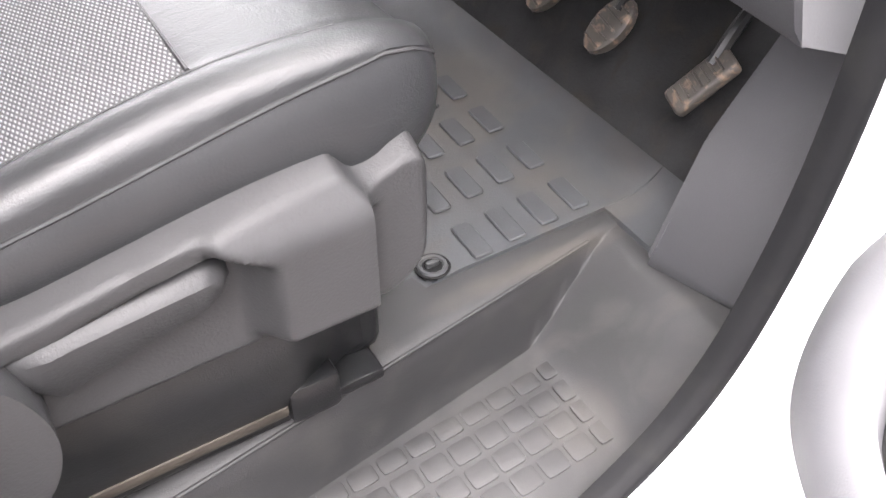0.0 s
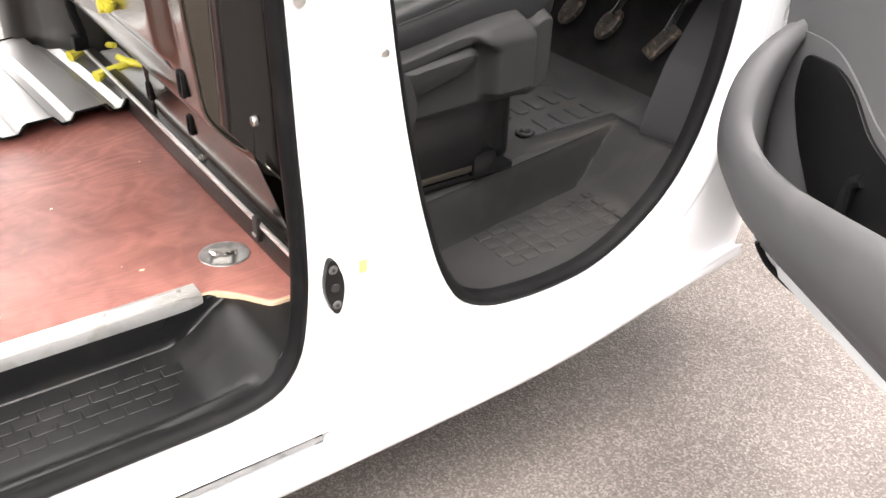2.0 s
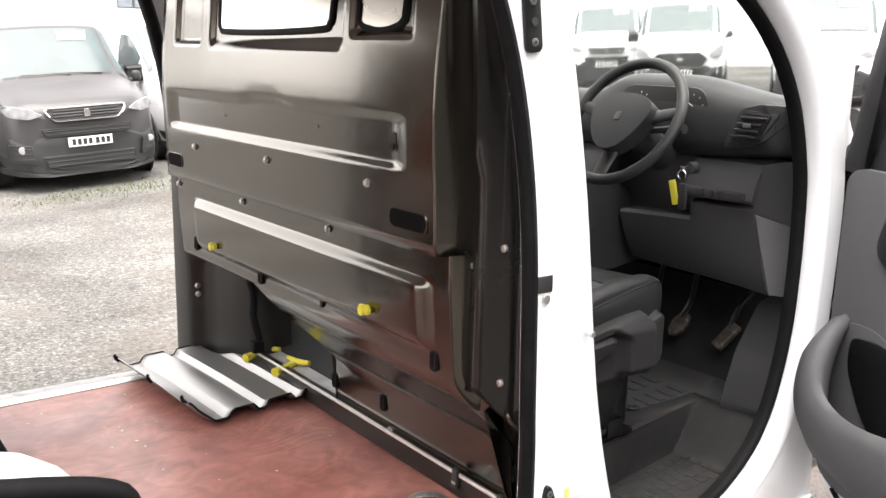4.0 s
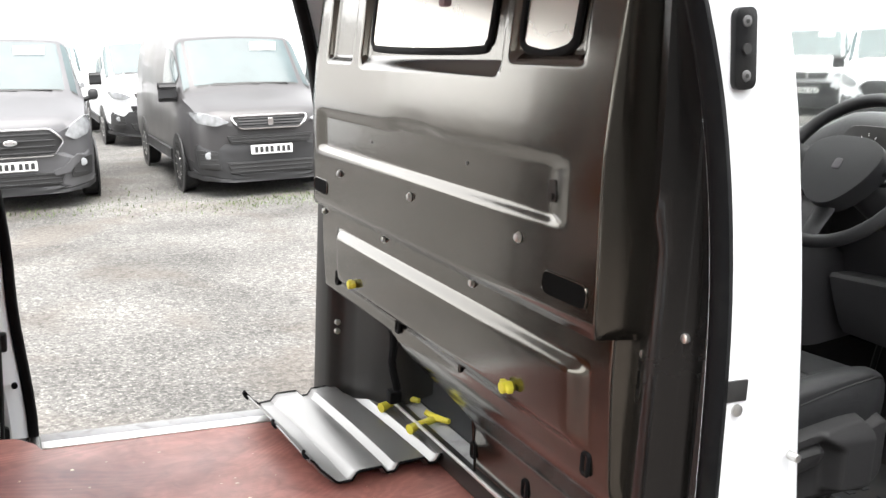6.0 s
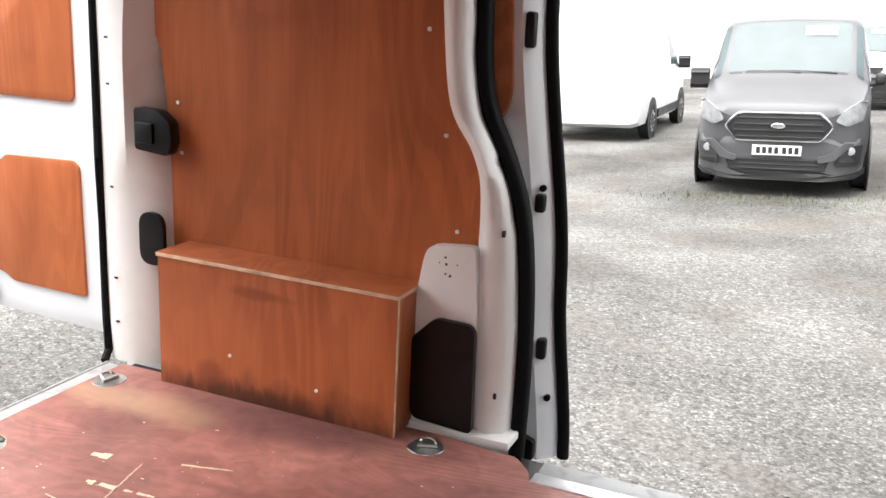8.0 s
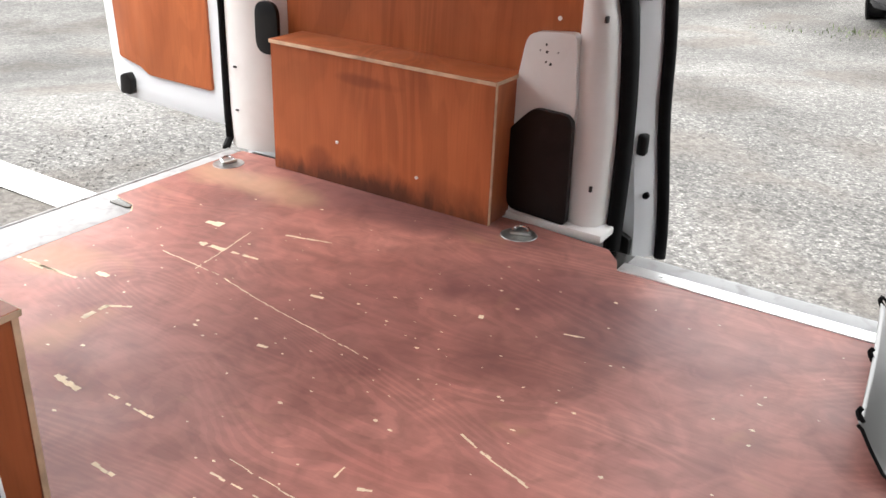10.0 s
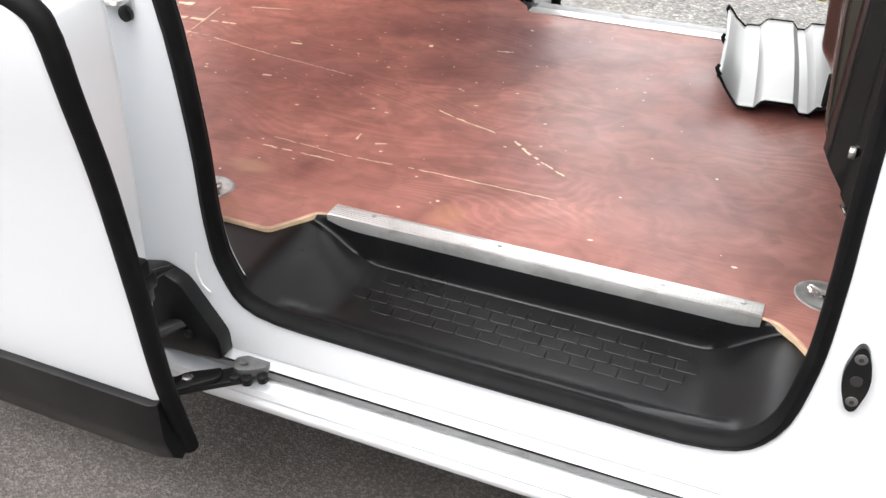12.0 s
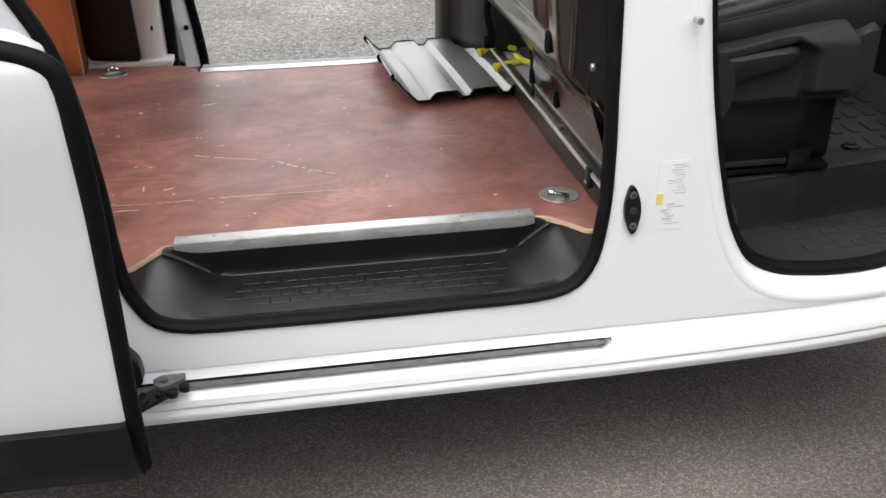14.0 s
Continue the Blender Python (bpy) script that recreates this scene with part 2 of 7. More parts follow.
def ply_material(name, light, dark, gloss, stain=(0.10, 0.035, 0.03), wear=None, upright=False, spots=()):
    """Varnished rotary-cut plywood: contour-like growth rings, fine pores, broad tone changes, stains."""
    m, nt, bs = nodes_of(name)
    form = tex(nt, "Noise", 1.0, 2.2, stretch=(2.2, 2.2, 0.40) if upright else (0.75, 2.0, 2.0), distortion=0.35)
    ripple = tex(nt, "Noise", 7.0, 4.0, stretch=(2.0, 2.0, 0.3) if upright else (0.8, 2.6, 2.6))
    height = math_node(nt, "MULTIPLY_ADD", ripple.outputs[0], 0.035, form.outputs[0])
    rings = math_node(nt, "SINE", math_node(nt, "MULTIPLY", height, 150.0 if upright else 330.0))
    where = ramp(nt, tex(nt, "Noise", 2.3, 3.0).outputs[0], [(0.38, grey(0.15)), (0.62, grey(1.0))]).outputs[0]
    pores = tex(nt, "Noise", 60.0, 6.0, stretch=(3.0, 3.0, 0.08) if upright else (0.10, 3.0, 3.0))
    body = ramp(nt, tex(nt, "Noise", 4.0, 7.0, stretch=(2.2, 2.2, 0.3) if upright else (0.9, 1.3, 1.3), distortion=0.8).outputs[0], [(0.30, dark), (0.70, light)]).outputs[0]
    line = ramp(nt, rings, [(0.0, grey(0.84 if upright else 0.83)), (0.45, grey(1.0))])
    col = mix(nt, where, body, mix(nt, 1.0, body, line.outputs[0], "MULTIPLY"))
    col = mix(nt, 1.0, col, ramp(nt, pores.outputs[0], [(0.30, grey(0.93)), (0.55, grey(1.02))]).outputs[0], "MULTIPLY")
    broad = ramp(nt, tex(nt, "Noise", 1.3, 4.0, distortion=0.4).outputs[0], [(0.33, grey(0.74)), (0.66, grey(1.12))]).outputs[0]
    col = mix(nt, 1.0, col, broad, "MULTIPLY")
    smut = ramp(nt, tex(nt, "Noise", 2.7, 9.0, distortion=0.9).outputs[0], [(0.56, grey(0.0)), (0.80, grey(0.7))]).outputs[0]
    col = mix(nt, smut, col, stain)
    if not upright:  # mottled varnish and dark scuffs
        mot = ramp(nt, tex(nt, "Noise", 13.0, 9.0, distortion=1.2).outputs[0], [(0.34, grey(0.82)), (0.64, grey(1.12))]).outputs[0]
        col = mix(nt, 1.0, col, mot, "MULTIPLY")
        scuff = ramp(nt, tex(nt, "Noise", 6.0, 11.0, stretch=(0.9, 1.4, 1), distortion=2.0).outputs[0], [(0.60, grey(0.0)), (0.74, grey(0.30))]).outputs[0]
        col = mix(nt, scuff, col, (0.12, 0.04, 0.04))
    if wear:
        rub = ramp(nt, tex(nt, "Noise", 3.4, 10.0, stretch=(1.0, 1.6, 1), distortion=1.2).outputs[0], [(0.64, grey(0.0)), (0.74, grey(0.5))]).outputs[0]
        col = mix(nt, rub, col, wear)
    col = stained(nt, col, spots)
    link(nt, col, bs.inputs["Base Color"])
    r = ramp(nt, tex(nt, "Noise", 6.0, 8.0).outputs[0], [(0.25, grey(gloss - 0.08)), (0.75, grey(gloss + 0.14))])
    link(nt, r.outputs[0], bs.inputs["Roughness"])
    bs.inputs["Specular IOR Level"].default_value = 0.32 if upright else 0.4
    bump(nt, pores.outputs[0], 0.15, 0.0004, bs)
    return m


FABRIC = weave_material()
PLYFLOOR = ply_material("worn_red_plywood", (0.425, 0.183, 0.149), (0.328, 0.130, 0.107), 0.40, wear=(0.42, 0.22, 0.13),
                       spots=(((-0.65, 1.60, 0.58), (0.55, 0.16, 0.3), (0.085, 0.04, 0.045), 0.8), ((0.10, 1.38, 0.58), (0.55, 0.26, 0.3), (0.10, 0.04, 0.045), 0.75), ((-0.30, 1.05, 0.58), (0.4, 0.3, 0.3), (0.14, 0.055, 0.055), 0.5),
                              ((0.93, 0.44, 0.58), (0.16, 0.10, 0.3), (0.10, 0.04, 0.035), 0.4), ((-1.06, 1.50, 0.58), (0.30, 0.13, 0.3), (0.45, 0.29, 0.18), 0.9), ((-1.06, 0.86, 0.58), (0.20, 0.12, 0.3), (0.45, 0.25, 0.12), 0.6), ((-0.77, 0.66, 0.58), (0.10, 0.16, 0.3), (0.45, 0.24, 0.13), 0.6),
                              ((0.29, 0.39, 0.58), (0.05, 0.06, 0.3), (0.45, 0.22, 0.12), 0.6), ((-0.17, 0.40, 0.58), (0.07, 0.04, 0.3), (0.50, 0.33, 0.2), 0.6), ((-0.13, 0.24, 0.58), (0.10, 0.06, 0.3), (0.36, 0.15, 0.08), 0.6)))
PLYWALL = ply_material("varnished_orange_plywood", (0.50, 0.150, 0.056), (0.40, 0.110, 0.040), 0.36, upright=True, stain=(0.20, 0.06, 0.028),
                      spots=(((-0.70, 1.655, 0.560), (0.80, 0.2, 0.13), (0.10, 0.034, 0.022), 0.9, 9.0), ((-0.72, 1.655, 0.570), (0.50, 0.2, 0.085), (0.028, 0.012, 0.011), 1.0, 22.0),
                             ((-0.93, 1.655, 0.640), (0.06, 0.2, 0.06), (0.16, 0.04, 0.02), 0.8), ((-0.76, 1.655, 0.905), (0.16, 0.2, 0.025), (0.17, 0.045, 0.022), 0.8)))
PLYEDGE = surface("pale_plywood_edge", (0.62, 0.45, 0.30), 0.7, grain=160, relief=0.001, vary=0.3, blotch=20)


def glass_material(name, tint, alpha):
    m, nt, bs = nodes_of(name)
    bs.inputs["Base Color"].default_value = (*tint, 1)
    bs.inputs["Roughness"].default_value, bs.inputs["Transmission Weight"].default_value = 0.02, alpha
    bs.inputs["IOR"].default_value = 1.45
    return m


GLASS = glass_material("clear_glass", (0.84, 0.88, 0.86), 1.0)
VANGLASS = surface("pale_reflecting_glass", (0.060, 0.082, 0.085), 0.12, vary=0.18, blotch=1.6, spec=0.4)
HOUSEGLASS = surface("house_window_glass", (0.17, 0.20, 0.24), 0.06, vary=0.35, blotch=1.2, coat=0.6)


def ground_material():
    """Dark tarmac beside the van; pale compacted gravel beyond it, with patches of fines and weeds."""
    m, nt, bs = nodes_of("yard_ground")
    chips = tex(nt, "Voronoi", 210)
    chipcol = nt.nodes.new("ShaderNodeSeparateColor")
    link(nt, chips.outputs["Color"], chipcol.inputs[0])
    tar = ramp(nt, chipcol.outputs[0], [(0.0, (0.080, 0.071, 0.066)), (0.6, (0.108, 0.096, 0.090)), (0.92, (0.165, 0.147, 0.138))]).outputs[0]
    tarfade = ramp(nt, tex(nt, "Noise", 1.4, 6.0).outputs[0], [(0.3, grey(0.75)), (0.7, grey(1.25))]).outputs[0]
    tar = mix(nt, 1.0, tar, tarfade, "MULTIPLY")
    stones = tex(nt, "Voronoi", 85)
    stonecol = nt.nodes.new("ShaderNodeSeparateColor")
    link(nt, stones.outputs["Color"], stonecol.inputs[0])
    gra = ramp(nt, stonecol.outputs[0], [(0.0, (0.078, 0.076, 0.073)), (0.4, (0.110, 0.107, 0.102)), (0.8, (0.140, 0.136, 0.128)), (0.98, (0.215, 0.208, 0.196))]).outputs[0]
    fines = ramp(nt, tex(nt, "Noise", 0.9, 7.0, distortion=0.5).outputs[0], [(0.50, grey(0.0)), (0.62, grey(0.8))]).outputs[0]
    gra = mix(nt, fines, gra, (0.108, 0.098, 0.088))
    coarse = ramp(nt, tex(nt, "Noise", 26.0, 6.0, distortion=0.8).outputs[0], [(0.36, grey(0.72)), (0.62, grey(1.22))]).outputs[0]
    gra = mix(nt, 1.0, gra, coarse, "MULTIPLY")
    damp = ramp(nt, tex(nt, "Noise", 0.55, 6.0).outputs[0], [(0.35, grey(0.66)), (0.65, grey(1.28))]).outputs[0]
    gra = mix(nt, 1.0, gra, damp, "MULTIPLY")
    co = nt.nodes.new("ShaderNodeTexCoord")
    sep = nt.nodes.new("ShaderNodeSeparateXYZ")
    link(nt, co.outputs["Object"], sep.inputs[0])
    wob = nt.nodes.new("ShaderNodeMath")
    wob.operation = "MULTIPLY_ADD"
    link(nt, tex(nt, "Noise", 2.0, 5.0).outputs[0], wob.inputs[0])
    wob.inputs[1].default_value = 0.8
    link(nt, sep.outputs["Y"], wob.inputs[2])
    edge = nt.nodes.new("ShaderNodeMapRange")
    edge.inputs["From Min"].default_value, edge.inputs["From Max"].default_value = 1.7, 2.0
    link(nt, wob.outputs[0], edge.inputs["Value"])
    link(nt, mix(nt, edge.outputs[0], tar, gra), bs.inputs["Base Color"])
    bs.inputs["Roughness"].default_value = 0.9
    bs.inputs["Specular IOR Level"].default_value = 0.12
    h = mix(nt, edge.outputs[0], chips.outputs["Distance"], stones.outputs["Distance"])
    bump(nt, h, 0.7, 0.004, bs)
    return m


GROUND = ground_material()


# ---- building helpers ----
def finish(bm, name, mat, parent=None, label="", smooth=40, recalc=True):
    """Link a bmesh as one mesh object, smooth where its faces meet gently."""
    if recalc:
        bmesh.ops.recalc_face_normals(bm, faces=bm.faces)
    me = bpy.data.meshes.new(name)
    bm.to_mesh(me)
    bm.free()
    me.materials.append(mat)
    if smooth:
        me.shade_smooth()
        me.set_sharp_from_angle(angle=radians(smooth))
    ob = new(name, me)
    if parent:
        ob.parent = parent
    if label:
        tagged(ob, label)
    return ob


def part(name, bm, mat, parent, label="", smooth=40):
    return finish(bm, name, mat, parent, label, smooth)


def thing(name, label, category, at=(0, 0, 0), group="", kind=""):
    ob = new(name)
    ob.empty_display_size = 0.1
    ob.location = at
    return tagged(ob, label, category, group, kind)


def rounded(pts, r, n=5, closed=True):
    """A polygon with its corners rounded; r: one radius or one a corner."""
    out, N = [], len(pts)
    for i, p in enumerate(pts):
        rad = r[i] if isinstance(r, (list, tuple)) else r
        a, b, c = Vector(pts[i - 1]), Vector(p), Vector(pts[(i + 1) % N])
        if rad <= 0 or (not closed and i in (0, N - 1)):
            out.append(tuple(b))
            continue
        ra, rc = min(rad, (a - b).length * 0.49), min(rad, (c - b).length * 0.49)
        s, e = b + (a - b).normalized() * ra, b + (c - b).normalized() * rc
        for k in range(n + 1):
            t = k / n
            out.append(tuple(s * (1 - t) ** 2 + b * 2 * t * (1 - t) + e * t * t))
    return out


def spline(pts, n=6, closed=False):
    """A smooth line through the points."""
    P = [Vector(p) for p in pts]
    N, out = len(P), []
    for i in range(N if closed else N - 1):
        p0, p1, p2, p3 = (P[(i + k) % N] if closed else P[max(0, min(N - 1, i + k))] for k in (-1, 0, 1, 2))
        for k in range(n):
            t = k / n
            out.append(0.5 * (2 * p1 + (p2 - p0) * t + (2 * p0 - 5 * p1 + 4 * p2 - p3) * t * t + (3 * p1 - p0 - 3 * p2 + p3) * t ** 3))
    if not closed:
        out.append(P[-1])
    return [tuple(p) for p in out]


AX = {  # plane axes and outward depth, as columns
    "xz": Matrix(((1, 0, 0, 0), (0, 0, 1, 0), (0, 1, 0, 0), (0, 0, 0, 1))),
    "xy": Matrix.Identity(4),
    "yz": Matrix(((0, 0, 1, 0), (1, 0, 0, 0), (0, 1, 0, 0), (0, 0, 0, 1))),
}


def plate(bm, loops, plane, lo, hi, bevel=0.0, segs=2):
    """A flat piece cut to the outline loops[0] with the holes loops[1:], from lo to hi along the plane's normal."""
    first = len(bm.verts)
    tmp = bmesh.new()
    edges = []
    for lp in loops:
        vs = [tmp.verts.new((p[0], p[1], lo)) for p in lp]
        edges += [tmp.edges.new((vs[i], vs[(i + 1) % len(vs)])) for i in range(len(vs))]
    bmesh.ops.triangle_fill(tmp, use_beauty=True, use_dissolve=False, edges=edges)
    ext = bmesh.ops.extrude_face_region(tmp, geom=list(tmp.faces))
    for v in ext["geom"]:
        if isinstance(v, bmesh.types.BMVert):
            v.co.z = hi
    bmesh.ops.recalc_face_normals(tmp, faces=tmp.faces)
    if bevel:
        rim = [e for e in tmp.edges if len(e.link_faces) == 2 and e.calc_face_angle() > 1.2 and abs(e.verts[0].co.z - e.verts[1].co.z) < 1e-6]
        bmesh.ops.bevel(tmp, geom=rim, offset=bevel, segments=segs, profile=0.5, affect="EDGES", clamp_overlap=True)
    tmp.transform(AX[plane])
    me = bpy.data.meshes.new("tmp")
    tmp.to_mesh(me)
    tmp.free()
    bm.from_mesh(me)
    bpy.data.meshes.remove(me)
    return bm


def box(bm, x0, x1, y0, y1, z0, z1, bevel=0.0, segs=2, m=None):
    r = bmesh.ops.create_cube(bm, size=1.0)
    vs = r["verts"]
    for v in vs:
        v.co = Vector(((x0 + x1) / 2 + v.co.x * (x1 - x0), (y0 + y1) / 2 + v.co.y * (y1 - y0), (z0 + z1) / 2 + v.co.z * (z1 - z0)))
    if bevel:
        es = list({e for v in vs for e in v.link_edges})
        r = bmesh.ops.bevel(bm, geom=es, offset=bevel, segments=segs, profile=0.5, affect="EDGES", clamp_overlap=True)
        vs = list({v for f in r["faces"] for v in f.verts} | {v for v in vs if v.is_valid})
    if m is not None:
        bmesh.ops.transform(bm, matrix=m, verts=vs)
    return bm


def tube(bm, path, radius, n=10, closed=False, flat=1.0, up=(0, 0, 1), caps=True):
    """A round or oval bar along a path; radius: one or one a point."""
    P, rings = [Vector(p) for p in path], []
    N = len(P)
    for i, p in enumerate(P):
        a = P[i - 1] if (i or closed) else p
        b = P[(i + 1) % N] if (i < N - 1 or closed) else p
        t = (b - a).normalized()
        side = t.cross(Vector(up))
        if side.length < 1e-4:
            side = t.cross(Vector((1, 0.1, 0)))
        side.normalize()
        u = side.cross(t)
        r = radius[i] if isinstance(radius, (list, tuple)) else radius
        rings.append([bm.verts.new(p + side * r * math.cos(k * 2 * math.pi / n) + u * r * flat * math.sin(k * 2 * math.pi / n)) for k in range(n)])
    loft(bm, rings, closed, caps)
    return bm


def loft(bm, rings, closed=False, caps=True, ringclosed=True):
    N = len(rings)
    for i in range(N if closed else N - 1):
        a, b = rings[i], rings[(i + 1) % N]
        for k in range(len(a) if ringclosed else len(a) - 1):
            j = (k + 1) % len(a)
            bm.faces.new((a[k], a[j], b[j], b[k]))
    if caps and not closed and ringclosed:
        bm.faces.new(rings[0])
        bm.faces.new(rings[-1][::-1])


def rings_of(bm, sections):
    return [[bm.verts.new(p) for p in s] for s in sections]


def rim(bm, path, prof, y0=0.0, sign=1):
    """A strip of constant section round a closed line in the xz plane; prof: (outwards, along y) pairs."""
    N, rings = len(path), []
    area = sum(path[i - 1][0] * path[i][1] - path[i][0] * path[i - 1][1] for i in range(N))
    s = 1 if area > 0 else -1
    for i in range(N):
        a, b = Vector(path[i - 1]), Vector(path[(i + 1) % N])
        t = (b - a).normalized()
        nx, nz = t.y * s, -t.x * s
        rings.append([bm.verts.new((path[i][0] + nx * dn, y0 + sign * dy, path[i][1] + nz * dn)) for dn, dy in prof])
    loft(bm, rings, closed=True)
    return bm


def disc(bm, centre, r, depth, axis="y", n=20, bevel=0.0):
    c = Vector(centre)
    pts = [(math.cos(k * 2 * math.pi / n) * r, math.sin(k * 2 * math.pi / n) * r) for k in range(n)]
    tmp = bmesh.new()
    plate(tmp, [pts], "xy", 0, depth, bevel)
    rot = {"z": Matrix.Identity(4), "y": pose(0, 0, 0, 90), "-y": pose(0, 0, 0, -90), "x": pose(0, 0, 0, 0, 90), "-x": pose(0, 0, 0, 0, -90)}[axis]
    tmp.transform(Matrix.Translation(c) @ rot)
    me = bpy.data.meshes.new("tmp")
    tmp.to_mesh(me)
    tmp.free()
    bm.from_mesh(me)
    bpy.data.meshes.remove(me)
    return bm


def field(bm, xs, ys, height, thick=0.012):
    """A moulded sheet: heights over a grid, with an underside."""
    top = [[bm.verts.new((x, y, height(x, y))) for y in ys] for x in xs]
    low = [[bm.verts.new((x, y, height(x, y) - thick)) for y in ys] for x in xs]
    for i in range(len(xs) - 1):
        for j in range(len(ys) - 1):
            bm.faces.new((top[i][j], top[i + 1][j], top[i + 1][j + 1], top[i][j + 1]))
            bm.faces.new((low[i][j], low[i][j + 1], low[i + 1][j + 1], low[i + 1][j]))
    X, Y = len(xs) - 1, len(ys) - 1
    for i in range(X):
        bm.faces.new((top[i][0], low[i][0], low[i + 1][0], top[i + 1][0]))
        bm.faces.new((top[i][Y], top[i + 1][Y], low[i + 1][Y], low[i][Y]))
    for j in range(Y):
        bm.faces.new((top[0][j], top[0][j + 1], low[0][j + 1], low[0][j]))
        bm.faces.new((top[X][j], low[X][j], low[X][j + 1], top[X][j + 1]))
    return bm


def step(a, b, t):
    u = max(0.0, min(1.0, (t - a) / (b - a)))
    return u * u * (3 - 2 * u)


def span(a, b, d):
    n = max(1, round((b - a) / d))
    return [a + (b - a) * i / n for i in range(n + 1)]


def B():
    return bmesh.new()


# ---- the van's shell ----
van = thing("van", "white panel van standing on a yard with all doors open", "van")
SLIDE_HOLE = spline([(0.30, 0.517), (0.64, 0.517), (0.86, 0.524), (0.940, 0.580), (0.967, 0.70), (0.970, 0.835), (0.966, 0.95), (0.956, 1.247), (0.935, 1.447), (0.895, 1.635), (0.832, 1.808),
                     (0.77, 1.93), (0.60, 1.955), (0.0, 1.955), (-0.20, 1.93), (-0.24, 1.75), (-0.225, 1.55), (-0.20, 1.42), (-0.150, 1.31), (-0.085, 1.19), (-0.030, 1.06), (-0.003, 0.85), (0.003, 0.70),
                     (0.022, 0.60), (0.09, 0.528)], 4, True)
CAB_HOLE = spline([(1.46, 0.490), (1.56, 0.482), (1.66, 0.487), (1.76, 0.522), (1.86, 0.597), (1.925, 0.69), (1.965, 0.80), (1.99, 0.92), (2.0, 1.05), (2.0, 1.20), (1.985, 1.37), (1.915, 1.565), (1.78, 1.73), (1.58, 1.85),
                   (1.30, 1.94), (1.07, 1.96), (0.985, 1.90), (1.055, 1.635), (1.108, 1.365), (1.146, 1.08), (1.166, 0.95), (1.184, 0.86), (1.206, 0.765), (1.245, 0.64), (1.300, 0.550), (1.370, 0.507)], 4, True)
SILL_TOP, FLOOR_Z = 0.44, 0.58


def inward(x, z):
    """How far the body side falls back towards the front of the cab opening."""
    return 0.022 * step(1.38, 1.80, x)


def grown(path, d):
    """A closed outline moved outwards by d."""
    N = len(path)
    s = 1 if sum(path[i - 1][0] * path[i][1] - path[i][0] * path[i - 1][1] for i in range(N)) > 0 else -1
    out = []
    for i in range(N):
        t = (Vector(path[(i + 1) % N]) - Vector(path[i - 1])).normalized()
        out.append((path[i][0] + t.y * s * d, path[i][1] - t.x * s * d))
    return out


bm = B()
outer = rounded([(-1.42, SILL_TOP), (2.07, SILL_TOP), (2.10, 1.30), (2.06, 1.50), (1.70, 2.02), (-1.42, 2.02)], [0.01, 0.01, 0.1, 0.1, 0.05, 0.02], 4)
plate(bm, [outer, SLIDE_HOLE, grown(CAB_HOLE, 0.036)], "xz", 0.012, 0.062, 0.007, 3)
for k in range(13):
    bmesh.ops.bisect_plane(bm, geom=list(bm.verts) + list(bm.edges) + list(bm.faces), plane_co=(0.85 + 0.1 * k, 0, 0), plane_no=(1, 0, 0))
for v in bm.verts:
    v.co.y += inward(v.co.x, v.co.z)
part("side_panel", bm, WHITE, van, "white painted body side with door openings", 35)
bm = B()  # the edge of the cab opening, rolled inwards
rim(bm, CAB_HOLE, [(0.044, 0.0015), (0.036, -0.0012), (0.026, 0.0), (0.016, 0.005), (0.008, 0.013), (0.002, 0.026), (0.0, 0.045), (0.0, 0.066), (0.012, 0.066), (0.016, 0.035), (0.044, 0.02)], 0.012)
for v in bm.verts:
    v.co.y += inward(v.co.x, v.co.z)
part("opening_flange", bm, WHITE, van, "rolled white edge of the cab opening", 60)

bm = B()  # hinge pillar, running inwards to the front
rings = rings_of(bm, [[(2.06, 0.036, z), (2.09, 0.040, z), (2.20 + dx, 0.118, z), (2.20 + dx, 0.165, z), (2.06, 0.11, z)] for z, dx in ((0.40, 0.02), (0.7, 0.02), (1.0, 0.015), (1.3, 0.005), (1.5, -0.01), (1.70, -0.05))])
loft(bm, rings)
part("hinge_pillar", bm, WHITE, van, "white door pillar at the hinges")

bm = B()  # windscreen pillar
tube(bm, [(2.16, 0.115, 1.44), (2.03, 0.10, 1.60), (1.84, 0.11, 1.80), (1.62, 0.14, 1.99)], 0.045, 12, flat=1.3)
part("windscreen_pillar", bm, WHITE, van)
bm = B()
disc(bm, (2.13, 0.062, 1.283), 0.011, 0.006, "y", 14)
part("pillar_plug", bm, SEAL, van, "black rubber plug")


def sill_profile(groove):
    pts = [(0.014, 0.440), (0.010, 0.425), (0.006, 0.418)]
    pts += [(0.050, 0.415), (0.050, 0.388), (0.000, 0.385)] if groove else [(0.002, 0.411), (-0.003, 0.404), (-0.006, 0.396)]
    pts += [(-0.012, 0.379), (-0.014, 0.365), (-0.010, 0.358), (-0.014, 0.350), (-0.014, 0.340), (-0.006, 0.325), (0.012, 0.318), (0.06, 0.316), (0.06, 0.44)]
    return pts


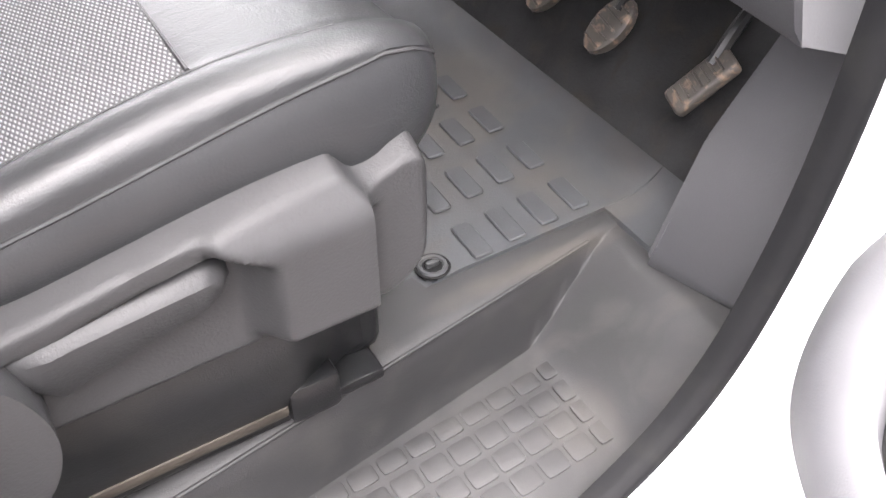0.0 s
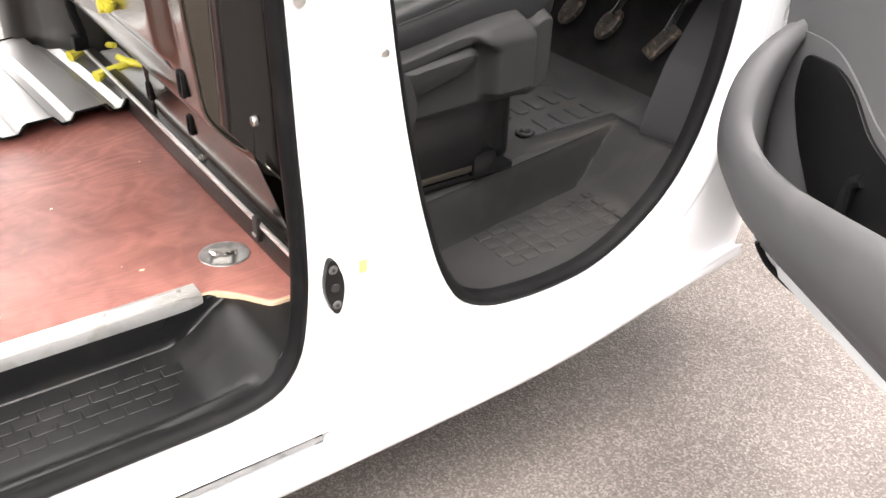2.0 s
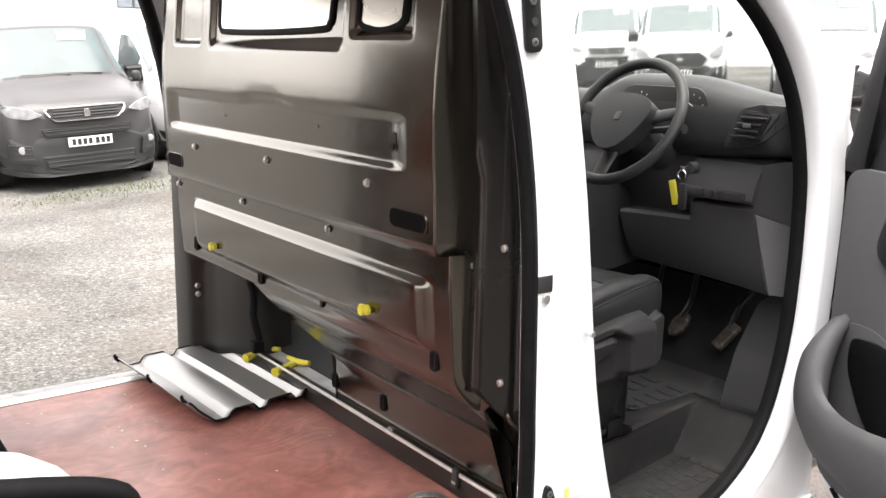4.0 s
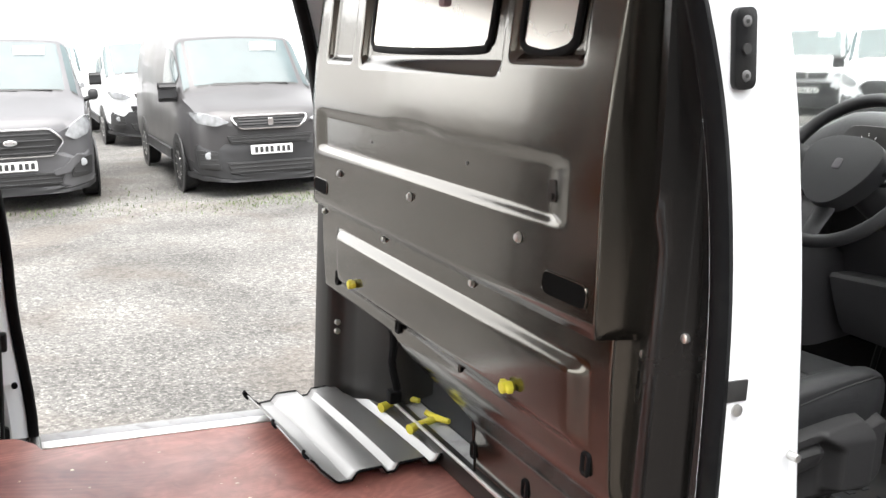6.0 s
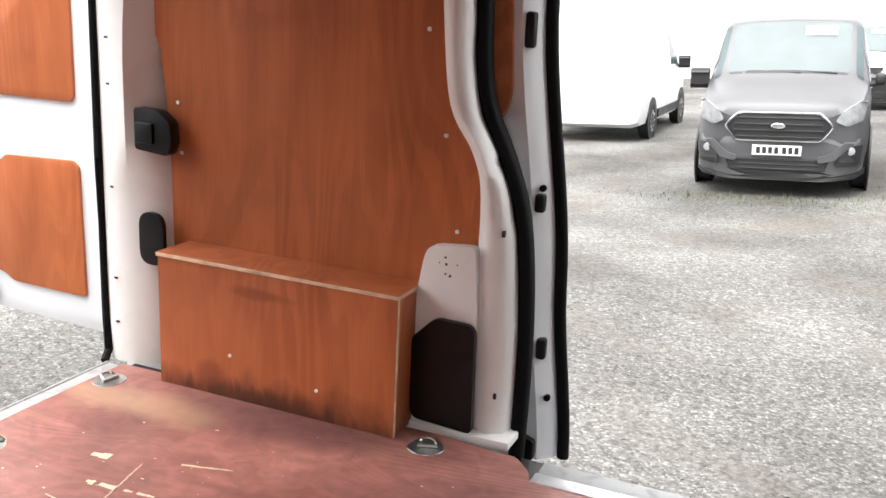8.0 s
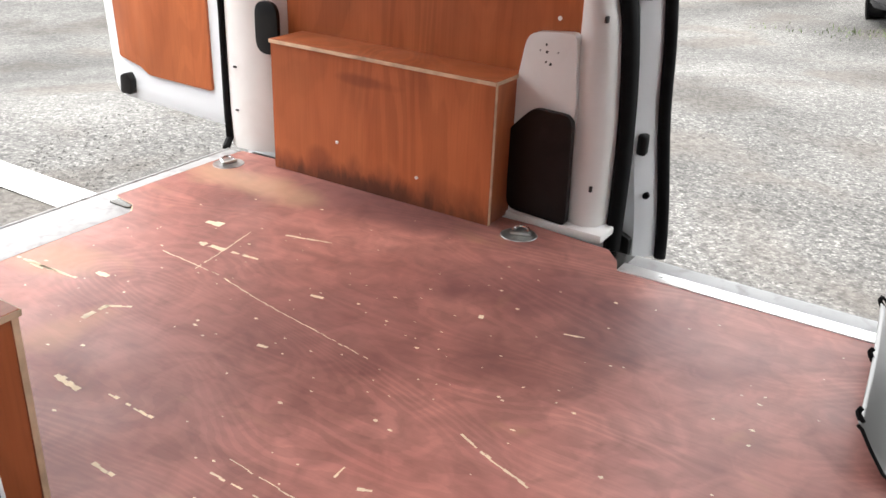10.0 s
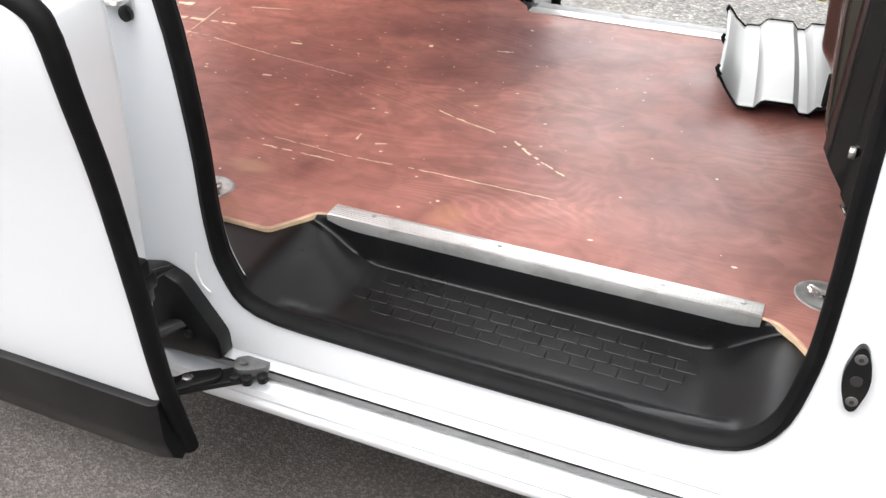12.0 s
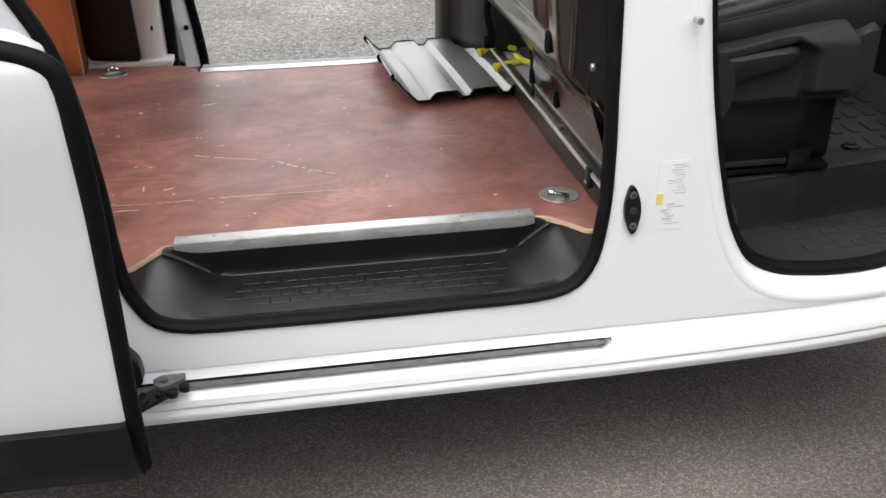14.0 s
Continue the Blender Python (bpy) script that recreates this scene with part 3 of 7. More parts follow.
bm = B()
secs = [[(x, y + inward(x, z), z + (0.014 * step(0.9, 1.7, x) + 0.062 * step(1.6, 2.1, x)) * step(0.44, 0.36, z)) for y, z in sill_profile(g)] for x, g in ((-1.42, 1), (0.6, 1), (0.975, 1), (0.99, 0), (1.2, 0), (1.4, 0), (1.5, 0), (1.6, 0), (1.7, 0), (1.8, 0), (2.08, 0))]
loft(bm, rings_of(bm, secs))
part("sill", bm, WHITE, van, "white sill with a sliding door track", 30)
# black filler strip as the shade along the top of the track groove
bm = B()
plate(bm, [[(-1.40, 0.4145), (-1.40, 0.4085), (0.60, 0.4090), (0.84, 0.4105), (0.95, 0.4125), (0.968, 0.4145)]], "xz", 0.010, 0.049)
part("track_shade", bm, BLACKPL, van, "black strip standing for shade in the sliding door track")
bm = B()
plate(bm, [[(-1.40, 0.4080), (-1.40, 0.3965), (0.60, 0.3970), (0.976, 0.4010), (0.976, 0.4120), (0.95, 0.4120), (0.84, 0.4100), (0.60, 0.4085)]], "xz", 0.0075, 0.049)
part("track_rail", bm, TRACKGREY, van, "scuffed grey sliding door rail")
bm = B()
box(bm, 0.962, 0.978, 0.008, 0.020, 0.396, 0.413, 0.002)
part("track_stop", bm, BLACKPL, van, "black end stop of the track")

SEALPROF = [(-0.023, 0.012), (-0.021, -0.003), (-0.014, -0.009), (-0.003, -0.005), (0.001, 0.004), (0.0005, 0.042), (-0.006, 0.042), (-0.010, 0.026), (-0.022, 0.019)]
bm = B()
rim(bm, SLIDE_HOLE, SEALPROF, 0.012)
part("load_door_seal", bm, SEAL, van, "black rubber seal round the load opening", 60)
bm = B()
rim(bm, CAB_HOLE, [(-0.022, 0.010), (-0.019, -0.006), (-0.010, -0.011), (-0.001, -0.006), (0.001, 0.004), (-0.004, 0.022), (-0.022, 0.024)], 0.066)
for v in bm.verts:
    v.co.y += inward(v.co.x, v.co.z)
part("cab_door_seal", bm, SEAL, van, "black rubber seal round the cab opening", 60)

# far side, with the same load opening
bm = B()
FAR_HOLE = rounded([(-0.075, 0.40), (0.935, 0.40), (0.945, 1.22), (0.90, 1.64), (0.80, 1.97), (-0.255, 1.97), (-0.235, 1.47), (-0.155, 1.32), (-0.098, 1.17), (-0.07, 0.86)],
                   [0.06, 0.10, 0.3, 0.2, 0.1, 0.1, 0.12, 0.12, 0.15, 0.2], 6)
far_window = rounded([(1.20, 1.36), (1.98, 1.36), (1.90, 1.48), (1.55, 1.82), (1.10, 1.82)], 0.06, 4)
plate(bm, [rounded([(-1.42, 0.30), (2.2, 0.30), (2.2, 1.30), (2.05, 1.48), (1.62, 2.02), (-1.42, 2.02)], 0.02, 3), FAR_HOLE, far_window], "xz", 1.862, 1.912, 0.006, 2)
part("far_side_panel", bm, WHITE, van, "white painted far body side")
bm = B()
rim(bm, FAR_HOLE, [(-0.026, 0.0), (-0.02, -0.02), (0.0, -0.028), (0.012, -0.018), (0.012, 0.0), (0.006, 0.03), (-0.02, 0.03)], 1.862)
part("far_door_seal", bm, SEAL, van, "black rubber seal round the far opening", 60)

bm = B()
box(bm, -1.42, 1.62, 0.03, 1.90, 2.02, 2.055, 0.012)
part("roof", bm, WHITE, van)
bm = B()
box(bm, -1.40, 1.60, 0.07, 1.855, 1.995, 2.017, 0.004)
part("roof_lining", bm, WHITE, van)
bm = B()
box(bm, -1.285, 1.13, 0.345, 1.75, 0.50, 0.566, 0.004)
box(bm, -1.285, -0.10, 0.064, 0.343, 0.50, 0.566, 0.004)
box(bm, 0.99, 1.13, 0.064, 0.343, 0.50, 0.566, 0.004)
part("floor_pan", bm, STEEL, van, "dark steel floor under the boards")
bm = B()
box(bm, 0.045, 0.93, 1.668, 1.745, 0.5665, 0.572, 0.002)
part("far_threshold", bm, GALV, van, "scuffed grey metal door threshold")
bm = B()
box(bm, -1.345, -1.155, 0.30, 1.70, 0.5665, 0.574, 0.003)
tube(bm, [(-1.348, 0.3, 0.572), (-1.348, 1.7, 0.572)], 0.006, 8)
part("rear_threshold", bm, GALV, van, "scuffed grey metal rear sill")
bm = B()
box(bm, 1.13, 2.35, 0.09, 1.86, 0.46, 0.492, 0.004)
box(bm, 2.33, 2.37, 0.13, 1.86, 0.48, 1.48, 0.01)
part("cab_shell", bm, STEEL, van)
bm = B()  # windscreen scuttle
box(bm, 2.05, 2.42, 0.14, 1.80, 1.44, 1.472, 0.01)
part("scuttle", bm, BLACKPL, van)
bm = B()
rings = rings_of(bm, [[(2.36, 0.2, 1.475), (2.36, 1.75, 1.475), (2.365, 1.75, 1.480), (2.365, 0.2, 1.480)], [(1.62, 0.22, 1.99), (1.62, 1.72, 1.99), (1.622, 1.72, 1.995), (1.622, 0.22, 1.995)]])
loft(bm, rings)
pane = part("windscreen", bm, GLASS, van, "clear glass windscreen")
pane.visible_shadow = False

# rear corner post on the far side
bm = B()
secs = []
for z in span(0.575, 1.99, 0.1):
    w = step(1.0, 1.5, z) * 0.05
    secs.append([(-1.40, 1.86, z), (-1.385, 1.74 + 0.01, z), (-1.33, 1.725, z), (-1.26, 1.735 - 0.02 * step(1.0, 1.2, z) * step(1.75, 1.5, z), z), (-1.185 - w, 1.775, z), (-1.155 - w, 1.82, z), (-1.15 - w, 1.86, z)])
loft(bm, rings_of(bm, secs))
part("rear_post", bm, GREYWHITE, van, "off-white painted rear corner post", 50)
bm = B()
tube(bm, [(-1.385, 1.745, 1.99), (-1.387, 1.742, 1.2), (-1.385, 1.742, 0.70), (-1.375, 1.735, 0.60), (-1.36, 1.70, 0.575)], 0.013, 8)
part("rear_seal", bm, SEAL, van, "black rubber rear door seal")
bm = B()
plate(bm, [rounded([(-1.24, 0.90), (-1.15, 0.90), (-1.15, 1.06), (-1.24, 1.06)], 0.045, 6)], "xz", 1.735, 1.75, 0.004)
part("vent_cover", bm, BLACKPL, van, "black oval vent cover")
bm = B()
plate(bm, [rounded([(-1.235, 1.245), (-1.12, 1.235), (-1.105, 1.27), (-1.11, 1.33), (-1.15, 1.36), (-1.235, 1.365)], 0.012, 3)], "xz", 1.725, 1.765, 0.006)
box(bm, -1.225, -1.165, 1.715, 1.727, 1.265, 1.325, 0.004)
part("latch_catch", bm, BLACKPL, van, "black moulded door catch")
for z in (0.70, 0.84, 1.12, 1.42, 1.55):
    bm = B()
    box(bm, -1.33, -1.318, 1.722, 1.727, z, z + 0.006, 0.001)
    part("pillar_slot", bm, INK, van)

# far door post between lining and seal
bm = B()
line_in = spline([(-0.34, 1.99), (-0.315, 1.68), (-0.285, 1.45), (-0.215, 1.33), (-0.188, 1.22), (-0.185, 0.95), (-0.17, 0.575)], 5)
secs = []
for x, z in line_in:
    t = [p for p in FAR_HOLE if p[0] < 0.2]
    edge = min((p for p in t), key=lambda p: abs(p[1] - max(z, 0.60)))[0]
    secs.append([(x - 0.03, 1.84, z), (x - 0.012, 1.806, z), (x + 0.004, 1.788, z), (x * 0.6 + edge * 0.4, 1.782, z), (x * 0.25 + edge * 0.75, 1.800, z), (edge - 0.012, 1.838, z), (edge - 0.006, 1.861, z), (x, 1.861, z)])
loft(bm, rings_of(bm, secs))
part("far_post", bm, GREYWHITE, van, "off-white painted far door post", 60)
bm = B()
plate(bm, [rounded([(-0.36, 0.575), (-0.18, 0.575), (-0.175, 0.92), (-0.19, 1.10), (-0.315, 1.088), (-0.33, 1.06), (-0.345, 0.97), (-0.37, 0.85)], [0.01, 0.01, 0.02, 0.02, 0.03, 0.02, 0.03, 0.02], 4)], "xz", 1.768, 1.80, 0.01, 3)
box(bm, -0.37, -0.06, 1.755, 1.86, 0.567, 0.592, 0.006)
part("post_foot", bm, GREYWHITE, van, "off-white pressed panel at the post's foot")
for k, (x, z) in enumerate(((-0.286, 1.046), (-0.270, 1.062), (-0.267, 1.044), (-0.236, 1.046), (-0.268, 1.018), (-0.255, 1.014))):
    a = 0.0022 + 0.0010 * (k % 3)
    bm = B()
    plate(bm, [[(x - a, z - a * 0.6), (x + a * 0.4, z - a), (x + a, z + a * 0.5), (x - a * 0.3, z + a)]], "xz", 1.7672, 1.7684)
    part("paint_chip", bm, INK, van, "dark chip in the paint", smooth=0)
bm = B()
plate(bm, [rounded([(-0.345, 0.605), (-0.165, 0.595), (-0.172, 0.895), (-0.285, 0.898), (-0.352, 0.83)], [0.03, 0.015, 0.03, 0.02, 0.02], 4)], "xz", 1.750, 1.772, 0.007, 3)
part("trim_cover", bm, BLACKPL, van, "black moulded plastic access cover")
for x, z in ((-0.125, 1.14), (-0.118, 0.70)):
    bm = B()
    box(bm, x - 0.004, x + 0.004, 1.786, 1.80, z - 0.008, z + 0.008, 0.001)
    part("pillar_slot", bm, INK, van)

# near door posts: strikers, label, plugs
def striker_plate(x, z, h, w, tilt, boxy=False):
    s = thing("striker_plate", "black oval door striker plate with two silver screws on white pillar", "door striker", (x, 0.009, z), "strikers on the pillars")
    s.rotation_euler[1] = radians(tilt)
    bm = B()
    line = [(-w, -h), (w, -h), (w, h), (-w, h)] if boxy else [(-w * 0.35, -h), (w * 0.35, -h), (w, -h * 0.25), (w, h * 0.25), (w * 0.35, h), (-w * 0.35, h), (-w, h * 0.25), (-w, -h * 0.25)]
    plate(bm, [rounded(line, 0.014, 5)], "xz", -0.008, 0.003, 0.003)
    part("plate", bm, BLACKPL, s)
    bm = B()
    disc(bm, (0, -0.008, 0), 0.0075, 0.003, "y", 16)
    part("socket", bm, INK, s)
    for dz in (-1, 1):
        bm = B()
        disc(bm, (0, -0.007, dz * h * 0.66), 0.0080, 0.003, "y", 12, 0.001)
        part("screw", bm, SCREWMETAL, s, "dull silver screw")
        bm = B()
        disc(bm, (0, -0.0098, dz * h * 0.66), 0.0034, 0.0008, "y", 6)
        part("screw_recess", bm, INK, s)
    return s


striker_plate(1.010, 0.716, 0.052, 0.017, -4)
striker_plate(0.912, 1.715, 0.056, 0.019, -7, True)
bm = B()
box(bm, 0.972 - 0.020, 0.972 + 0.024, 0.0085, 0.0118, 1.192, 1.226, 0.0005)
part("pillar_sticker", bm, INK, van, "small black sticker on the pillar")
bm = B()
disc(bm, (0.979, 0.011, 1.178), 0.0095, 0.006, "y", 14, 0.0015)
part("pillar_bolt", bm, ZINC, van, "silver bolt")
bm = B()
disc(bm, (1.098, 0.006, 1.09), 0.007, 0.02, "y", 12, 0.0015)
part("pillar_pin", bm, ZINC, van, "silver pin")

info = thing("info_label", "white paper label with printed lines on the pillar", "label", (1.090, 0.0108, 0.738))
bm = B()
box(bm, -0.030, 0.034, 0, 0.0006, -0.075, 0.075)
part("paper", bm, WHITE, info)
random.seed(5)
def print_line(x0, x1, z0, z1):
    bm = B()
    box(bm, x0, x1, -0.0008, 0, z0, z1)
    part("print_line", bm, PRINT, info)


for i in range(12):
    x1 = random.uniform(0.018, 0.031)
    w = random.uniform(0.012, 0.034)
    z = 0.066 - i * 0.0055
    print_line(x1 - w, x1, z, z + random.uniform(0.0007, 0.0014))
for i in range(9):
    z = -0.020 - i * 0.0052
    w = random.uniform(0.010, 0.040)
    x0 = random.uniform(-0.022, -0.005)
    print_line(x0, min(x0 + w, 0.031), z, z + random.uniform(0.0018, 0.0034))
bm = B()
box(bm, -0.030, -0.016, -0.0012, 0, -0.017, 0.006)
part("yellow_patch", bm, PLATEY, info, "yellow printed patch")

# rear striker on the near rear post
rs = thing("rear_door_striker", "silver loop door striker bolted on white post", "door striker", (-0.088, 0.012, 1.060))
bm = B()
plate(bm, [rounded([(-0.028, -0.02), (0.022, -0.02), (0.028, 0.02), (-0.022, 0.02)], 0.008, 4)], "xz", -0.006, 0.003, 0.002)
part("plate", bm, ZINC, rs)
bm = B()
tube(bm, spline([(-0.016, 0, 0.008), (-0.016, -0.035, 0.006), (0.016, -0.035, 0.0), (0.016, 0, 0.0)], 5), 0.005, 8)
part("loop", bm, ZINC, rs)
for dx, dz in ((-0.028, 0.065), (0.012, -0.022)):
    bm = B()
    disc(bm, (dx, -0.004, dz), 0.012, 0.008, "y", 14, 0.002)
    part("bolt_head", bm, BLACKPL, rs, "dark bolt head")
# bracket on the rear post below
bm = B()
plate(bm, [rounded([(-0.14, 0.42), (0.030, 0.436), (0.028, 0.482), (-0.040, 0.580), (-0.085, 0.598), (-0.14, 0.585)], 0.012, 3)], "xz", -0.022, 0.010, 0.006)
part("door_guide_cover", bm, BLACKPL, van, "black plastic guide cover over the track")
bm = B()
disc(bm, (-0.035, -0.023, 0.478), 0.009, 0.005, "y", 12, 0.001)
part("guide_bolt", bm, BLACKPL, van)
bm = B()
tube(bm, spline([(-0.020, 0.009, 0.63), (-0.024, 0.008, 0.605), (-0.016, 0.008, 0.57), (0.0, 0.008, 0.556)], 5), 0.0016, 6)
part("wax_mark", bm, GREYWHITE, van)

# ---- load step ----
bm = B()


def step_height(x, y):
    ends = step(0.21, 0.03, x) + step(0.79, 0.95, x)
    back = step(0.272, 0.288, y)
    lift = ((0.085 * back) ** 3 + (0.078 * min(1.0, ends) ** 1.3) ** 3) ** (1 / 3)
    return 0.500 + max(min(lift, 0.086) * 0.9, (0.022 + 0.018 * step(0.68, 0.88, x) + 0.014 * step(0.20, 0.08, x)) * step(0.100, 0.055, y))


field(bm, span(-0.125, 1.08, 0.0125), span(0.032, 0.25, 0.012) + span(0.256, 0.31, 0.003), step_height)
load_step = tagged(part("load_step", bm, TRAYPL, None, smooth=60), "black moulded plastic step tray inside the side opening", "step tray")
for r, (y, x0, n, w) in enumerate(((0.240, 0.24, 14, 0.037), (0.210, 0.22, 15, 0.038), (0.180, 0.20, 15, 0.038), (0.150, 0.26, 13, 0.038))):
    for i in range(n):
        cx = x0 + i * 0.041
        if cx > 0.84:
            continue
        zz = step_height(cx, y)
        bm = B()
        plate(bm, [rounded([(cx - w / 2, y - 0.0125), (cx + w / 2, y - 0.0125), (cx + w / 2, y + 0.0125), (cx - w / 2, y + 0.0125)], 0.005, 2)], "xy", zz - 0.002, zz + 0.0015, 0.0008, 1)
        part("grip_pad", bm, TRAYPL, load_step)
bm = B()
tube(bm, spline([(0.93, 0.25, 0.560), (0.965, 0.19, 0.552), (0.958, 0.15, 0.545), (0.972, 0.10, 0.53)], 5), 0.004, 6)
part("tray_lip", bm, BLACKPL, load_step)

# ---- plywood load floor ----
bm = B()
outline = [(0.095, 0.292), (0.875, 0.292), (0.915, 0.285), (0.945, 0.255), (0.985, 0.200), (1.10, 0.196), (1.10, 1.70), (0.72, 1.72), (0.70, 1.612), (0.045, 1.612), (0.028, 1.66), (-0.02, 1.715),
           (-0.25, 1.74), (-1.29, 1.70), (-1.29, 1.20), (-1.20, 1.185), (-1.165, 1.15), (-1.165, 0.55), (-1.29, 0.50), (-1.29, 0.2), (-0.14, 0.2), (0.0, 0.197), (0.035, 0.25), (0.055, 0.288)]
plate(bm, [rounded(outline, 0.012, 3)], "xy", 0.567, FLOOR_Z, 0.0015, 1)
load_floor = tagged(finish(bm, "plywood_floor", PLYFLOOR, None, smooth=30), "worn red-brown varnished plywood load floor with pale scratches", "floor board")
bm = B()
pe = rounded(outline, 0.012, 3)
for i in range(len(pe)):
    a, b = Vector((*pe[i - 1], 0)), Vector((*pe[i], 0))
    if (b - a).length < 1e-4:
        continue
    near = min(a.y, b.y) < 0.30 and a.x > -0.2
    if not near and not (max(a.x, b.x) < -1.15):
        continue
    n = (b - a).normalized().cross(Vector((0, 0, 1))) * 0.0016
    vs = [bm.verts.new(p) for p in (a + n + Vector((0, 0, 0.568)), b + n + Vector((0, 0, 0.568)), b + n + Vector((0, 0, 0.5785)), a + n + Vector((0, 0, 0.5785)),
                                    a - n * 1.2 + Vector((0, 0, 0.568)), b - n * 1.2 + Vector((0, 0, 0.568)), b - n * 1.2 + Vector((0, 0, 0.5806)), a - n * 1.2 + Vector((0, 0, 0.5806)))]
    for f in ((0, 1, 2, 3), (4, 7, 6, 5), (3, 2, 6, 7), (0, 4, 5, 1)):
        bm.faces.new([vs[k] for k in f])
part("plywood_edge", bm, PLYEDGE, load_floor, "pale raw plywood edge")

# scratches and flecks worn through the varnish
bm = B()
random.seed(11)


def scratch(pts, w):
    for (x0, y0), (x1, y1) in zip(pts, pts[1:]):
        d = Vector((x1 - x0, y1 - y0))
        n = max(1, round(d.length / 0.012))
        for i in range(n):
            if random.random() < 0.16:
                continue
            t0, t1 = i / n, (i + 1.05) / n
            c = Vector((-d.y, d.x)).normalized() * w * random.uniform(0.5, 1.2) * 0.7
            j = random.uniform(-0.0012, 0.0012)
            p, q = Vector((x0 + j, y0 + j)) + d * t0, Vector((x0 + j, y0 + j)) + d * t1
            vs = [bm.verts.new((*v, FLOOR_Z + 0.0006)) for v in (p - c, q - c, q + c, p + c)]
            bm.faces.new(vs)


SCRATCHES = [
    ([(0.084, 0.822), (0.172, 0.788), (0.25, 0.763)], 0.0042), ([(0.292, 0.749), (0.356, 0.692), (0.449, 0.627)], 0.0045), ([(-0.196, 0.537), (-0.005, 0.522), (0.197, 0.528), (0.457, 0.524)], 0.002),
    ([(-0.196, 0.494), (-0.019, 0.491)], 0.0042), ([(-0.91, 1.032), (-0.706, 1.017), (-0.53, 0.978), (-0.2, 0.926)], 0.0022), ([(-0.887, 1.118), (-0.79, 1.125)], 0.012), ([(-0.77, 1.127), (-0.691, 1.133)], 0.007),
    ([(-0.734, 1.282), (-0.608, 1.316)], 0.005), ([(-1.155, 0.803), (-0.952, 0.812)], 0.007), ([(-0.958, 1.223), (-0.909, 1.231)], 0.022), ([(-0.786, 0.70), (-0.787, 0.768)], 0.012), ([(-0.643, 0.531), (-0.567, 0.524)], 0.010),
    ([(-0.51, 0.548), (-0.389, 0.542)], 0.005), ([(-0.439, 0.83), (-0.389, 0.842)], 0.007), ([(0.077, 1.251), (0.119, 1.262)], 0.005), ([(-0.49, 1.062), (-0.434, 1.074)], 0.007), ([(-0.37, 0.401), (-0.317, 0.398)], 0.006),
    ([(0.025, 0.60), (0.048, 0.61)], 0.005), ([(-0.024, 0.60), (-0.025, 0.632)], 0.003), ([(-0.792, 0.764), (-0.743, 0.794)], 0.006), ([(-0.771, 1.009), (-0.816, 1.243)], 0.0022), ([(-0.11, 1.208), (-0.09, 1.216)], 0.012),
    ([(-0.95, 0.86), (-0.90, 0.862)], 0.014), ([(-1.10, 0.80), (-1.02, 0.808)], 0.010),
]
for pts, w in SCRATCHES:
    scratch(pts, w)
for i in range(190):
    x, y = random.uniform(-1.1, 1.0), random.uniform(0.33, 1.58)
    if random.random() < 0.55:
        x, y = random.gauss(-0.35, 0.42), random.gauss(0.95, 0.28)
    if not (-1.12 < x < 1.02 and 0.34 < y < 1.58):
        continue
    r, k = random.choice((0.0018, 0.0024, 0.003, 0.0045)), random.randint(4, 6)
    vs = [bm.verts.new((x + r * random.uniform(0.6, 1.8) * math.cos(a * 6.283 / k), y + r * random.uniform(0.5, 1.1) * math.sin(a * 6.283 / k), FLOOR_Z + 0.0006)) for a in range(k)]
    bm.faces.new(vs)
tagged(part("floor_scratches", bm, SCRATCH, load_floor, "pale scratches and chips in the varnish", smooth=0), kind="stuff")

strip = thing("edge_strip", "ribbed aluminium edge strip screwed along the plywood floor", "edge strip")
bm = B()
box(bm, 0.078, 0.888, 0.283, 0.327, 0.5805, 0.5835, 0.001)
box(bm, 0.078, 0.888, 0.283, 0.2865, 0.556, 0.5805, 0.001)
part("profile", bm, ALU, strip)
for k in range(5):
    y = 0.291 + k * 0.0062
    bm = B()
    box(bm, 0.078, 0.888, y, y + 0.003, 0.5833, 0.5846, 0.0004, 1)
    part("rib", bm, ALU, strip)
for x in (0.165, 0.42, 0.72, 0.855):
    bm = B()
    disc(bm, (x, 0.313, 0.583), 0.005, 0.0025, "z", 10, 0.001)
    part("screw", bm, ZINC, strip)
bm = B()
box(bm, 0.045, 0.705, 1.613, 1.662, 0.5725, 0.5828, 0.002)
far_strip = tagged(finish(bm, "far_edge_strip", ALU), "pale aluminium strip along the far door threshold", "edge strip")
for x in (0.15, 0.35, 0.55):
    bm = B()
    disc(bm, (x, 1.64, 0.5825), 0.005, 0.002, "z", 10)
    part("screw", bm, ZINC, far_strip)


